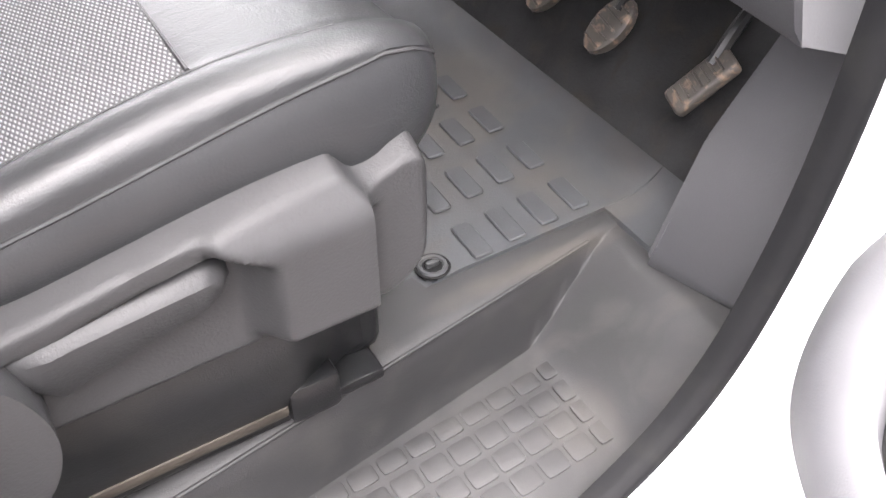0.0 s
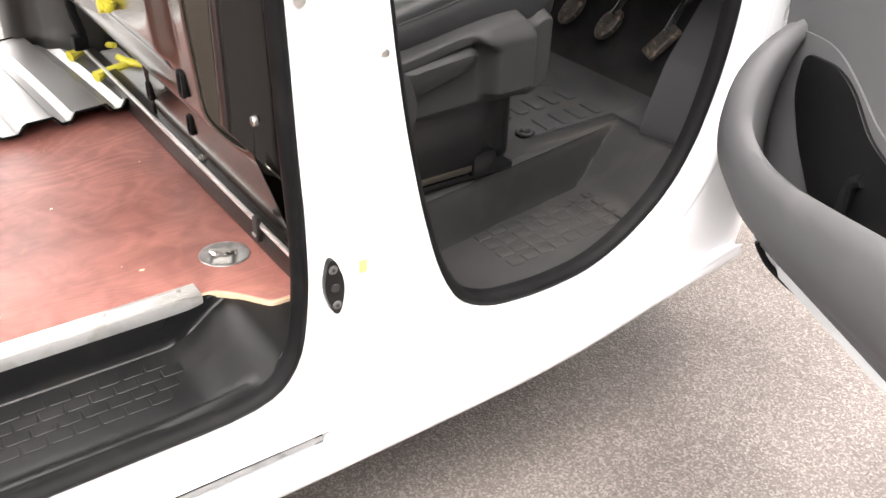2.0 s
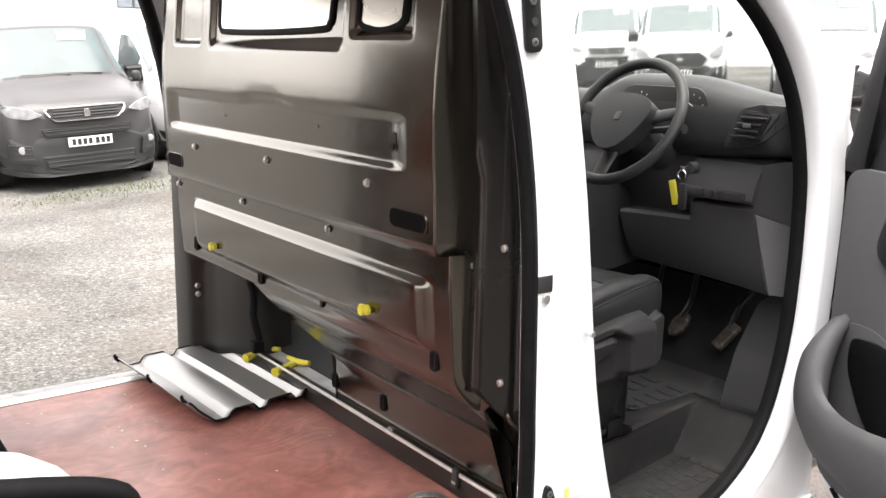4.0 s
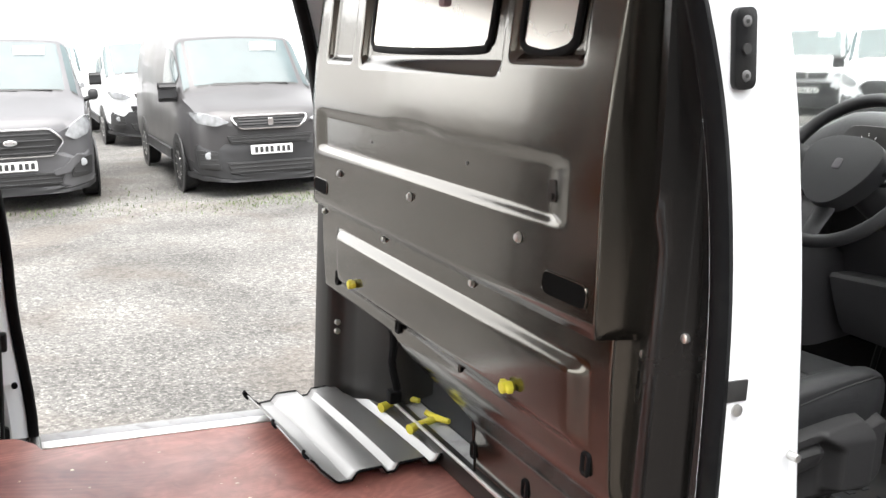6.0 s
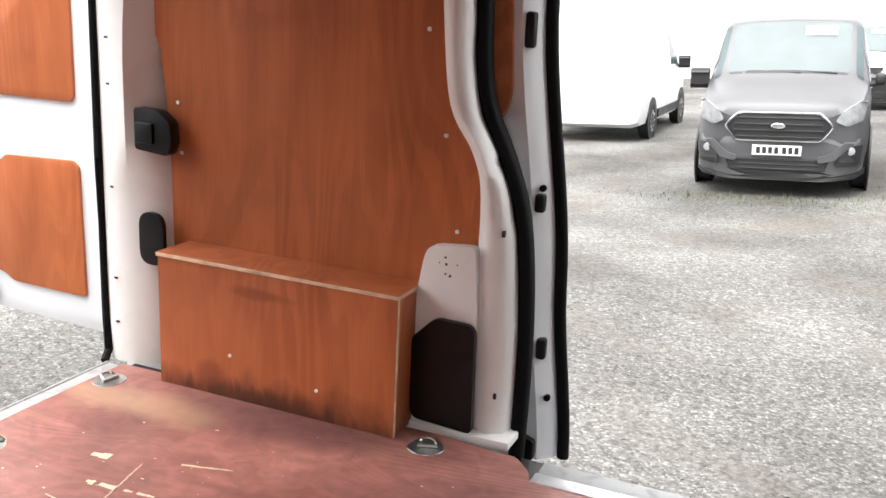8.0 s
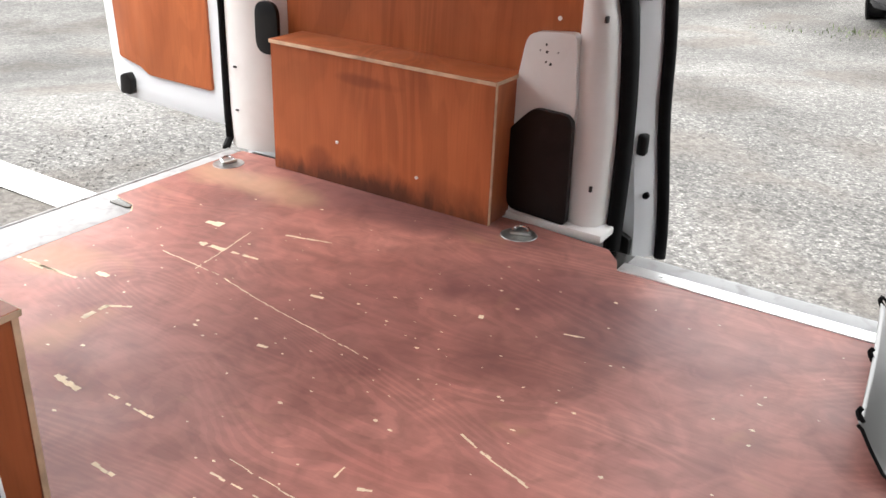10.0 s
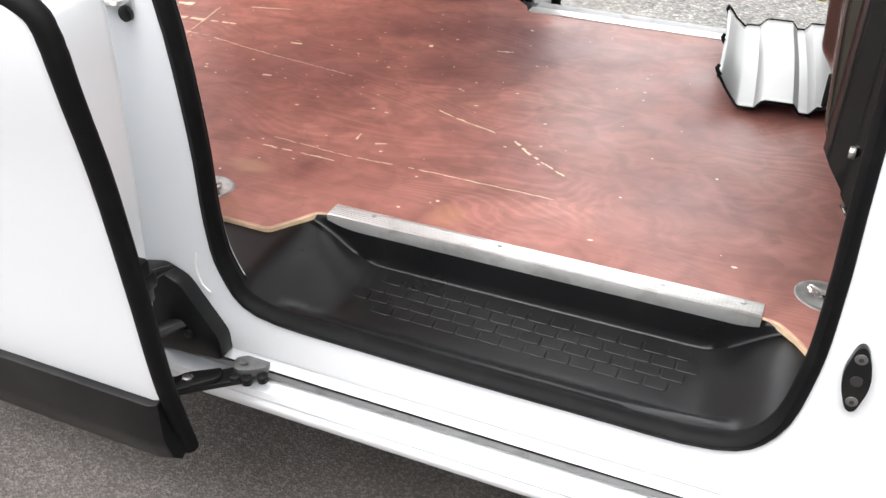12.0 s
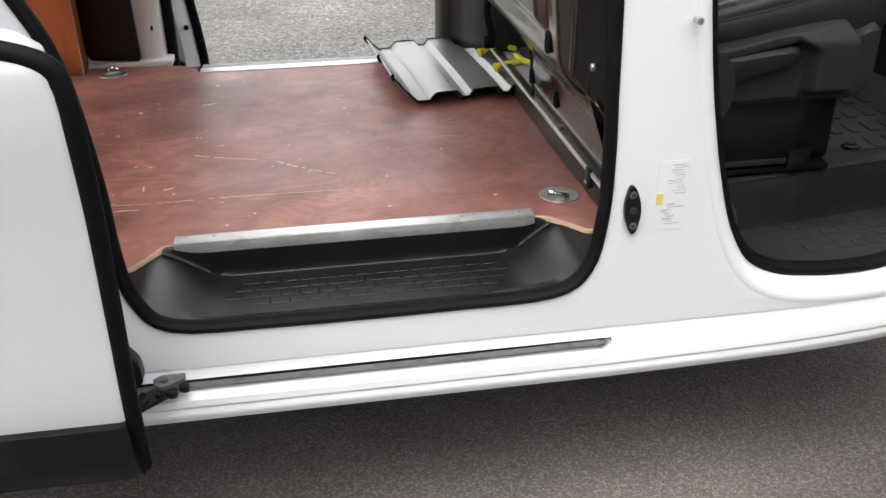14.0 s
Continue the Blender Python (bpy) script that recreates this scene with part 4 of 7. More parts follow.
def lashing_ring(x, y, turn):
    s = thing("lashing_ring", "silver folding lashing ring in a round recess of the load floor", "lashing ring", (x, y, FLOOR_Z), "lashing rings in the floor")
    s.rotation_euler[2] = radians(turn)
    bm = B()
    n = 28
    secs = [[(math.cos(a * 2 * math.pi / n) * r, math.sin(a * 2 * math.pi / n) * r * 0.92, z) for a in range(n)] for r, z in ((0.050, 0.0), (0.049, 0.0018), (0.043, 0.0022), (0.037, 0.0008), (0.012, 0.0006))]
    loft(bm, rings_of(bm, secs))
    part("cup", bm, CUPSTEEL, s)
    bm = B()
    tube(bm, spline([(-0.018, 0, 0.004), (-0.014, 0.018, 0.012), (0.004, 0.026, 0.016), (0.022, 0.016, 0.012), (0.024, 0, 0.004)], 5), 0.0045, 8)
    part("ring", bm, CHROME, s)
    bm = B()
    box(bm, -0.024, 0.03, -0.006, 0.006, 0.001, 0.010, 0.003)
    part("hinge_bar", bm, ZINC, s)
    return s


lashing_ring(0.978, 0.394, 150)
lashing_ring(-0.250, 1.655, 20)
lashing_ring(-0.190, 0.285, 200)
lashing_ring(-1.235, 1.585, 80)

bm = B()
plate(bm, [rounded([(-1.275, 1.165), (-1.20, 1.165), (-1.185, 1.20), (-1.275, 1.215)], 0.008, 3)], "xy", 0.5745, 0.5795, 0.001)
tagged(finish(bm, "latch_plate", STEEL), "dark metal latch plate let into the rear sill", "latch")

# ---- plywood lining, wheel boxes ----
bm = B()
lin = [(-1.30, 1.99), (-1.262, 1.67), (-1.20, 1.53), (-1.172, 1.30), (-1.162, 0.60), (-0.19, 0.60), (-0.192, 1.10), (-0.186, 1.22), (-0.215, 1.335), (-0.285, 1.46), (-0.315, 1.68), (-0.34, 1.99)]
plate(bm, [lin], "xz", 1.803, 1.812, 0.001, 1)
lining = tagged(finish(bm, "plywood_lining", PLYWALL, None, smooth=30), "orange-brown varnished plywood lining on the far wall", "wall lining")
for x, z in ((-0.36, 1.63), (-0.30, 1.37), (-0.255, 1.125), (-1.14, 1.38), (-1.13, 1.235)):
    bm = B()
    disc(bm, (x, 1.8035, z), 0.006, 0.003, "y", 10)
    part("rivet", bm, PAPER, lining, "pale rivet head")


def ply_box(x0, x1, ywall, yfront, ztop, name_label):
    """A plywood cover over a wheel arch: front, top and end boards with pale edges."""
    s = thing("wheel_box", name_label, "wheel box", (0, 0, 0), "plywood wheel boxes")
    d = 1 if ywall > yfront else -1
    lo, hi = sorted((yfront, yfront + d * 0.012))
    bm = B()
    box(bm, x0, x1, lo, hi, FLOOR_Z, ztop - 0.012, 0.001, 1)
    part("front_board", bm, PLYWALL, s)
    lo, hi = sorted((yfront - d * 0.003, ywall))
    bm = B()
    box(bm, x0 - 0.003, x1 + 0.003, lo, hi, ztop - 0.012, ztop, 0.001, 1)
    part("top_board", bm, PLYWALL, s)
    lo, hi = sorted((yfront + d * 0.0125, ywall))
    bm = B()
    box(bm, x1 - 0.012, x1, lo, hi, FLOOR_Z, ztop - 0.0125, 0.001, 1)
    part("end_board", bm, PLYWALL, s)
    lo, hi = sorted((yfront - d * 0.0045, yfront - d * 0.0032))
    bm = B()
    box(bm, x0 - 0.003, x1 + 0.003, lo, hi, ztop - 0.011, ztop - 0.001)
    lo, hi = sorted((yfront + d * 0.001, yfront + d * 0.0115))
    box(bm, x1 + 0.0003, x1 + 0.0016, lo, hi, FLOOR_Z, ztop - 0.013)
    lo, hi = sorted((yfront - d * 0.002, ywall))
    box(bm, x1 + 0.0032, x1 + 0.0044, lo, hi, ztop - 0.011, ztop - 0.001)
    part("raw_edge", bm, PLYEDGE, s, "pale raw plywood edge")
    return s


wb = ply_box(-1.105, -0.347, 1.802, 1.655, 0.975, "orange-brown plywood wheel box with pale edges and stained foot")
for x, z in ((-0.86, 0.71), (-0.58, 0.665)):
    bm = B()
    disc(bm, (x, 1.655, z), 0.005, 0.003, "y", 10)
    part("rivet", bm, PAPER, wb)
ply_box(-1.055, -0.345, 0.066, 0.305, 0.92, "orange-brown plywood wheel box with pale edges beside the near wall")
bm = B()
box(bm, -1.42, -0.27, 0.063, 0.072, 0.60, 1.99)
tagged(finish(bm, "near_lining", PLYWALL, None, smooth=0), "orange-brown varnished plywood lining on the near wall", "wall lining")


# ---- bulkhead ----
def band(v, a, b, e):
    return step(a - e, a + e, v) * step(b + e, b - e, v)


def sheet_yz(bm, ys, zs_of, xf):
    grid = [[bm.verts.new((xf(y, z), y, z)) for z in zs_of(y)] for y in ys]
    loft(bm, grid, ringclosed=False)


def side_fall(y):
    """The near edge of the panels, turned back behind the dark column."""
    return 0.092 * step(0.206, 0.178, y)


def upper_x(y, z):
    x = 0.846 - 0.008 * step(1.24, 1.52, z) + 0.11 * max(0.0, z - 1.54) ** 1.3
    crest = 1.524 + 0.010 * band(y, 0.86, 1.10, 0.05)
    x += 0.012 * band(y, 0.335, 1.650, 0.040) * step(1.402, 1.428, z) * step(crest + 0.014, crest - 0.016, z)
    x += 0.016 * band(y, 0.305, 0.535, 0.014) * step(1.682, 1.706, z)
    x += 0.016 * band(y, 0.585, 1.335, 0.016) * step(1.652, 1.690, z)
    x += 0.016 * band(y, 1.415, 1.610, 0.014) * step(1.664, 1.688, z)
    return x + side_fall(y) + 0.010 * step(1.70, 1.745, y)


def lower_x(y, z):
    x = 0.887 + 0.02 * step(1.2, 0.85, z)
    x -= 0.020 * band(y, 0.285, 1.585, 0.030) * step(1.000, 1.040, z) * step(1.182, 1.152, z)
    x += 0.145 * step(0.975, 0.75, z) + 0.01 * step(0.75, 0.62, z)
    return x + 0.048 * step(0.206, 0.178, y) * step(0.86, 0.95, z)


def solid(ob, t):
    m = ob.modifiers.new("thickness", "SOLIDIFY")
    m.thickness, m.offset = t, 0
    return ob


bulk = thing("bulkhead", "black painted pressed-steel bulkhead with ribs, slots and bolts", "bulkhead")
zs = sorted(set(round(v, 4) for v in span(1.243, 1.38, 0.03) + span(1.38, 1.55, 0.005) + span(1.55, 1.64, 0.03) + span(1.64, 1.72, 0.004) + span(1.72, 1.99, 0.03)))
ys = sorted(set(round(v, 4) for v in span(0.130, 0.23, 0.004) + span(0.23, 0.37, 0.006) + span(0.37, 1.22, 0.02) + span(1.22, 1.75, 0.007) + span(0.44, 0.66, 0.006)))
bm = B()
sheet_yz(bm, ys, lambda y: zs, upper_x)
solid(part("upper_panel", bm, STEEL, bulk, smooth=60), 0.003)


def hatch_z(y):
    """The lower edge of the panel: down to the floor on the near side, over the hatch opening beyond."""
    return 0.60 if y < 0.975 else 0.78 + 0.19 * step(0.955, 1.20, y)


def foot_z(y):
    """The lower panel's near corner is cut off slantwise."""
    return 0.60 if y > 0.178 else 0.93 - 0.9 * (y - 0.128)


bm = B()
ys = sorted(set(span(0.128, 0.31, 0.005) + span(0.31, 0.9749, 0.0175) + [0.9751] + span(0.985, 1.54, 0.012) + span(1.54, 1.75, 0.006)))
zs = sorted(set(span(0.60, 0.74, 0.035) + span(0.74, 0.98, 0.0125) + span(0.98, 1.20, 0.005) + span(1.20, 1.262, 0.02)))
sheet_yz(bm, ys, lambda y: [max(z, hatch_z(y), foot_z(y)) for z in zs], lower_x)
bmesh.ops.remove_doubles(bm, verts=bm.verts, dist=0.0004)
bmesh.ops.dissolve_degenerate(bm, dist=0.0004, edges=bm.edges)
solid(part("lower_panel", bm, STEEL, bulk, smooth=60), 0.003)


def bolt(centre, r=0.008, mat=ZINC, name="bolt"):
    bm = B()
    disc(bm, (0, 0, 0), r * 1.35, 0.002, "-x", 14)
    disc(bm, (-0.002, 0, 0), r, 0.006, "-x", 6, 0.001)
    ob = part(name, bm, mat, bulk)
    ob.location = centre
    return ob


for y, z, up in ((1.467, 1.360, 1), (0.965, 1.368, 1), (0.456, 1.368, 1), (1.222, 1.217, 0), (0.712, 1.218, 0), (0.177, 1.22, 0), (1.728, 1.210, 0), (0.40, 0.62, 0), (0.687, 0.64, 0), (0.10, 0.62, 0)):
    bolt(((upper_x if up else lower_x)(y, z) - 0.003, y, z))
# welded clip and pressed dimples in the upper panel
bm = B()
plate(bm, [rounded([(0.348, 1.448), (0.378, 1.448), (0.374, 1.488), (0.352, 1.488)], 0.006, 3)], "yz", upper_x(0.36, 1.465) - 0.005, upper_x(0.36, 1.465) - 0.001, 0.001, 1)
disc(bm, (upper_x(0.36, 1.465) - 0.004, 0.362, 1.458), 0.006, 0.004, "-x", 10)
part("clip_plate", bm, DARKSTEEL, bulk, "small dark welded clip")
for y, z in ((0.70, 1.478), (1.25, 1.47)):
    bm = B()
    disc(bm, (upper_x(y, z) - 0.0015, y, z), 0.004, 0.0015, "-x", 10)
    part("dimple", bm, SCREWMETAL, bulk)


def obround(y, z, w, h, name, mat, depth=0.012, at=None, rim_r=0.0016, rim_mat=None):
    x = (upper_x if z > 1.245 else lower_x)(y, z) if at is None else at
    bm = B()
    r = min(w, h) / 2
    loop = rounded([(y - w / 2, z - h / 2), (y + w / 2, z - h / 2), (y + w / 2, z + h / 2), (y - w / 2, z + h / 2)], r * 0.9, 5)
    plate(bm, [loop], "yz", x - 0.0035, x + depth)
    part(name, bm, mat, bulk)
    bm = B()
    ring = [Vector((x - 0.003, *p)) for p in loop]
    tube(bm, ring, rim_r, 6, closed=True, up=(1, 0, 0))
    part("slot_rim", bm, rim_mat or STEEL, bulk)


obround(1.645, 1.302, 0.120, 0.042, "slot", VOID)
obround(0.300, 1.306, 0.140, 0.042, "slot", VOID)
for y, z in ((0.27, 0.99), (1.135, 1.005), (1.62, 1.02), (0.71, 0.715), (0.975, 0.70)):
    obround(y, z, 0.018, 0.040, "grommet", STEEL, 0.002, None, 0.0050, SEAL)
obround(0.77, 1.01, 0.007, 0.03, "slit", VOID, 0.002)
# rubber edges and plates of the blanked windows
for y0, y1, z0 in ((0.650, 1.300, 1.708), (0.345, 0.527, 1.706)):
    inner = [(y1, 1.99), (y1, z0 + 0.05), (y1 - 0.012, z0 + 0.010), (y1 - 0.05, z0), ((y0 + y1) / 2, z0 - 0.004), (y0 + 0.05, z0), (y0 + 0.012, z0 + 0.012), (y0, z0 + 0.05), (y0 - 0.005, 1.99)]
    bm = B()
    tube(bm, [(upper_x(y, max(z, 1.73)) - 0.004, y, z) for y, z in spline(inner, 5)], 0.010, 8, flat=0.6, up=(1, 0, 0))
    part("panel_seal", bm, SEAL, bulk, "black rubber edge of a blanked window")
    bm = B()
    plate(bm, [[(y1, 1.985), (y1, z0 + 0.02), (y1 - 0.03, z0), (y0 + 0.03, z0), (y0, z0 + 0.02), (y0, 1.985)]], "yz", -0.002, 0.0)
    for v in bm.verts:
        v.co.x += upper_x((y0 + y1) / 2, v.co.z) - 0.004
    part("blanking_plate", bm, PLATESTEEL, bulk, "bare metal plate blanking a window")
bm = B()
box(bm, 0.795, 0.815, 0.735, 0.765, 1.79, 1.84, 0.006)
tube(bm, [(0.805, 0.75, 1.84), (0.842, 0.75, 1.86)], 0.005, 6)
part("coat_hook", bm, surface("dusky_pink_plastic", (0.30, 0.21, 0.22), 0.5), bulk, "small dusky plastic hook")


def toggle(at, tilt):
    """A yellow turn-button under a bare round stud."""
    s = B()
    disc(s, (0.012, 0, 0.034), 0.017, 0.010, "-x", 16, 0.003)
    disc(s, (0.002, 0, 0.034), 0.008, 0.006, "-x", 12, 0.002)
    part("stud", s, SCREWMETAL, bulk, "dull steel stud").location = at
    s = B()
    tube(s, [(0.014, 0, 0), (-0.030, 0, -0.002)], [0.011, 0.0125], 8)
    box(s, -0.026, -0.012, -0.022, 0.018, -0.007, 0.009, 0.004, 2)
    o = part("turn_button", s, YELLOW, bulk, "yellow plastic turn button")
    o.location, o.rotation_euler[0] = at, radians(tilt)


toggle((0.880, 0.505, 1.058), 10)
toggle((0.884, 1.412, 1.050), 5)

# dark shield between bulkhead and door post: a rounded column ending in a boss, with a bolt
bm = B()
secs = []
for k, z in enumerate(span(0.93, 1.99, 0.053)):
    fwd = 0.030 + 0.012 * step(1.5, 1.9, z)
    back = 1.11 - 0.14 * step(1.2, 1.9, z)
    bulge = 0.016 * step(1.42, 1.47, z)
    ring = [(0.955, 0.300), (0.955, 0.178), (0.944, 0.160), (0.936 - bulge, 0.146), (0.934 - bulge, 0.128), (0.946 - bulge * 0.6, 0.112), (0.968, 0.106), (0.972, 0.100), (0.966, 0.094), (0.978, 0.084), (0.996, 0.078), (1.0, 0.064)]
    ring = [(min(x - fwd, back - 0.002), y) for x, y in ring] + [(back, 0.064), (back, 0.30)]
    secs.append([(x, y, z - (1.35 * min(x - 0.932, 0.06) if k == 0 else 0)) for x, y in ring])
loft(bm, rings_of(bm, secs))
part("side_shield", bm, SHIELDBLACK, bulk, "black shield beside the bulkhead", 50)
for z in (1.272, 0.985):
    bm = B()
    disc(bm, (0.940, 0.090, z), 0.008, 0.008, "-x", 12, 0.002)
    part("bolt", bm, ZINC, bulk)
bm = B()
sheet_yz(bm, span(0.066, 0.178, 0.0112), lambda y: [0.60 + (0.325 - 0.9 * (y - 0.066)) * k / 16 for k in range(17)], lambda y, z: lower_x(0.2, z) + 0.010)
solid(part("corner_panel", bm, STEEL, bulk, smooth=60), 0.003)

# rail along the foot of the bulkhead
bm = B()
box(bm, 1.037, 1.045, 0.066, 1.60, 0.641, 0.650, 0.002)
part("foot_rail", bm, ALU, bulk, "bright aluminium rail along the bulkhead's foot")
for y in (0.19, 0.36):
    bm = B()
    box(bm, 1.030, 1.042, y - 0.010, y + 0.010, 0.610, 0.662, 0.003)
    part("rail_clip", bm, INK, bulk)
    bm = B()
    box(bm, 1.027, 1.031, y - 0.007, y + 0.007, 0.622, 0.628, 0.001)
    part("clip_wire", bm, ZINC, bulk)
bm = B()
box(bm, 1.044, 1.075, 0.066, 1.74, 0.582, 0.640, 0.004)
part("foot_panel", bm, DARKSTEEL, bulk)

# far pillar's dark foot beside the hatch, hollowed towards it
bm = B()
secs = []
for z in span(0.575, 1.262, 0.0572):
    k = step(0.70, 1.00, z)
    secs.append([(0.905, 1.862, z), (0.905, 1.752, z), (0.918, 1.735, z), (0.940, 1.728, z), (0.965, 1.712 + 0.01 * k, z), (0.980, 1.660, z), (1.0, 1.600 - 0.05 * k, z), (1.03, 1.535 - 0.06 * k, z), (1.06, 1.50 - 0.05 * k, z), (1.12, 1.50, z), (1.20, 1.54, z), (1.20, 1.862, z)])
loft(bm, rings_of(bm, secs))
part("far_pillar_foot", bm, DULLBLACK, bulk, "black steel far pillar", 60)
bm = B()
tube(bm, spline([(0.975, 1.68, 0.965), (0.985, 1.62, 0.935), (1.01, 1.56, 0.93), (1.035, 1.52, 0.95)], 5), 0.010, 8, flat=0.5)
part("pillar_lip", bm, STEEL, bulk)
bm = B()
tube(bm, spline([(1.02, 1.50, 0.93), (1.03, 1.48, 0.85), (1.02, 1.46, 0.78), (1.035, 1.45, 0.70)], 5), 0.013, 8)
box(bm, 1.005, 1.045, 1.43, 1.47, 0.66, 0.70, 0.006)
part("cable_sleeve", bm, SEAL, bulk, "black corrugated cable sleeve")
for y, z in ((1.732, 0.845), (1.732, 0.815)):
    bm = B()
    disc(bm, (0.935, y, z), 0.010, 0.012, "y", 10, 0.002)
    part("bolt", bm, ZINC, bulk)

# ---- loose hatch panel on the floor ----
hatch = thing("hatch_panel", "loose ribbed bare steel hatch panel lying on the floor", "steel panel")
prof = [(-0.004, 0.052), (0.004, 0.046), (0.020, 0.026), (0.046, 0.005), (0.052, 0.003), (0.085, 0.004), (0.098, 0.020), (0.106, 0.024), (0.165, 0.024), (0.175, 0.012), (0.180, 0.006), (0.20, 0.006), (0.206, 0.012), (0.214, 0.024), (0.285, 0.026), (0.295, 0.014), (0.300, 0.008), (0.318, 0.008), (0.324, 0.014), (0.332, 0.026), (0.40, 0.028), (0.408, 0.022)]
bm = B()
secs = []
for t in span(0.0, 1.0, 0.05):
    sag = 0.012 * t + (0.010 if t < 0.04 else 0.0)
    secs.append([(x + 0.004 * math.sin(3.1 * t), -0.28 + 0.56 * t + (0.05 * (x > 0.05) - 0.03) * step(0.9, 1.0, t) + 0.05 * step(0.06, 0.0, x) * step(0.12, 0.0, t), z + sag) for x, z in prof])
loft(bm, rings_of(bm, secs), ringclosed=False)
solid(part("ribbed_sheet", bm, SHEET, hatch, smooth=30), 0.0025)
for k, (y, dz, dx) in enumerate(((0.282, 0.013, 0.0005), (-0.282, 0.011, 0.0))):
    bm = B()
    tube(bm, [(x + dx, y + (0.05 * step(0.06, 0.0, x) if k else 0.02 * (x > 0.05)), z + dz) for x, z in prof], 0.0030, 6)
    part("rubber_edging", bm, SEAL, hatch, "black edging along the sheet")
for y in (0.26, 0.02, -0.20):
    bm = B()
    tube(bm, spline([(0.004, y, 0.050), (-0.006, y + 0.006, 0.062), (-0.003, y + 0.014, 0.068)], 4), 0.005, 6)
    part("edge_hook", bm, SEAL, hatch, "black hook on the sheet's edge")
for y in (-0.115, 0.060):
    bm = B()
    tube(bm, [(0.325, y - 0.010, 0.046), (0.352, y - 0.002, 0.050), (0.43, y + 0.02, 0.052)], [0.015, 0.011, 0.010], 8)
    tube(bm, spline([(0.402, y + 0.042, 0.066), (0.418, y + 0.015, 0.056), (0.440, y - 0.026, 0.056)], 4), [0.008, 0.008, 0.009, 0.010, 0.010, 0.010, 0.009, 0.008, 0.008], 8)
    part("turn_button", bm, YELLOW, hatch, "yellow plastic turn button")
hatch.matrix_world = pose(0.655, 1.405, 0.5805, 0, 0, 5) @ Matrix.Diagonal((1.08, 1.06, 1.1, 1))

# ---- cab floor, step and mat ----
def cab_wall(x):
    return 0.279 + 0.148 * (x - 1.34)


def cab_height(x, y):
    wall = cab_wall(x)
    inner = step(wall - 0.005, wall + 0.007, y)
    front = 0.5 * step(1.845, 2.005, x) + 0.5 * max(0.0, min(1.0, (x - 1.86) / 0.14))
    rear = step(0.012, -0.016, x - 1.283 - 0.205 * y - 0.012 * math.sin(max(0.0, min(1.0, (y - 0.10) / 0.15)) * math.pi))
    well = 0.498 - 0.006 * step(0.14, 0.07, y)
    return well + (0.132 - 0.003) * max(inner, front * 0.98, rear * 0.97)


bm = B()
top, xs = [], sorted(span(1.15, 1.25, 0.02) + span(1.255, 1.37, 0.0035) + span(1.38, 2.12, 0.012))
for x in xs:
    w = cab_wall(x)
    y0 = 0.080 + 0.022 * step(1.38, 1.80, x)
    ys = [y0 + (w - 0.012 - y0) * k / 14 for k in range(14)] + [w + d for d in (-0.008, -0.0055, -0.003, 0.0, 0.003, 0.0055, 0.009)] + [w + 0.012 + (0.428 - w) * k / 5 for k in range(1, 6)]
    top.append([bm.verts.new((x, y, cab_height(x, y))) for y in ys])
loft(bm, top, ringclosed=False)
cab_step = tagged(part("cab_step", bm, CABPL, None, smooth=60), "dark moulded plastic cab step, worn dusty grip pads, floor painted paler as lit", "cab step")
for r in range(4):
    for i in range(10):
        cx, cy = 1.527 + i * 0.0418, 0.168 + r * 0.0385 + i * 0.0026
        if (r, i) in ((0, 9), (3, 9)) or cx > 1.875 or cy > cab_wall(cx) - 0.022:
            continue
        zz = cab_height(cx, cy)
        w, d = (0.036, 0.0315) if r < 3 else (0.036, 0.026)
        zs = [(-w / 2, -d / 2), (w / 2, -d / 2 + 0.002), (w / 2, d / 2 + 0.002), (-w / 2, d / 2)]
        bm = B()
        plate(bm, [rounded([(cx + a, cy + b) for a, b in zs], 0.006, 2)], "xy", zz - 0.002, zz + 0.0024, 0.0012, 2)
        part("grip_pad", bm, CABPL, cab_step)
bm = B()  # rubbed rim along the top of the step's inner wall
tube(bm, [(x, cab_wall(x) + 0.007, 0.6245) for x in span(1.345, 1.965, 0.05)], 0.0030, 8)
part("rim_bead", bm, CABPL, cab_step, smooth=60)

def mat_height(x, y):
    return 0.634 + 0.30 * step(2.05, 2.34, x) ** 1.2 - 0.012 * step(1.78, 1.70, x) * step(0.55, 0.40, y)


bm = B()
field(bm, span(1.14, 2.12, 0.028), span(0.415, 1.84, 0.03), mat_height, 0.012)
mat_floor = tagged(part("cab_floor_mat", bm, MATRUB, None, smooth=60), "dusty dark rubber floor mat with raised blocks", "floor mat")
bm = B()
plate(bm, [rounded([(-0.0145, -0.034), (0.0145, -0.034), (0.0145, 0.034), (-0.0145, 0.034)], 0.006, 2)], "xy", 0, 0.0055, 0.002, 1)
block = part("raised_block", bm, MATRUB, mat_floor)
spots_at = [(1.771 + 0.0556 * i, 0.447 + 0.1045 * r + 0.004 * i) for r in range(5) for i in range(5) if not (r == 0 and i == 0) and not (r > 3 and i < 2)]
for k, (cx, cy) in enumerate(spots_at):
    if k:
        block = block.copy()
        scene.collection.objects.link(block)
    block.location, block.rotation_euler[2] = (cx, cy, 0.6340), radians(-2)
bm = B()
field(bm, span(2.02, 2.12, 0.02), span(0.305, 0.414, 0.03), mat_height, 0.012)
part("mat_edge", bm, MATRUB, mat_floor)
# nearly black: the shade below the dashboard is put into the carpet
bm = B()
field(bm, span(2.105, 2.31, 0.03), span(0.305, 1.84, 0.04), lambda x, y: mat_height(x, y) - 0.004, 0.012)
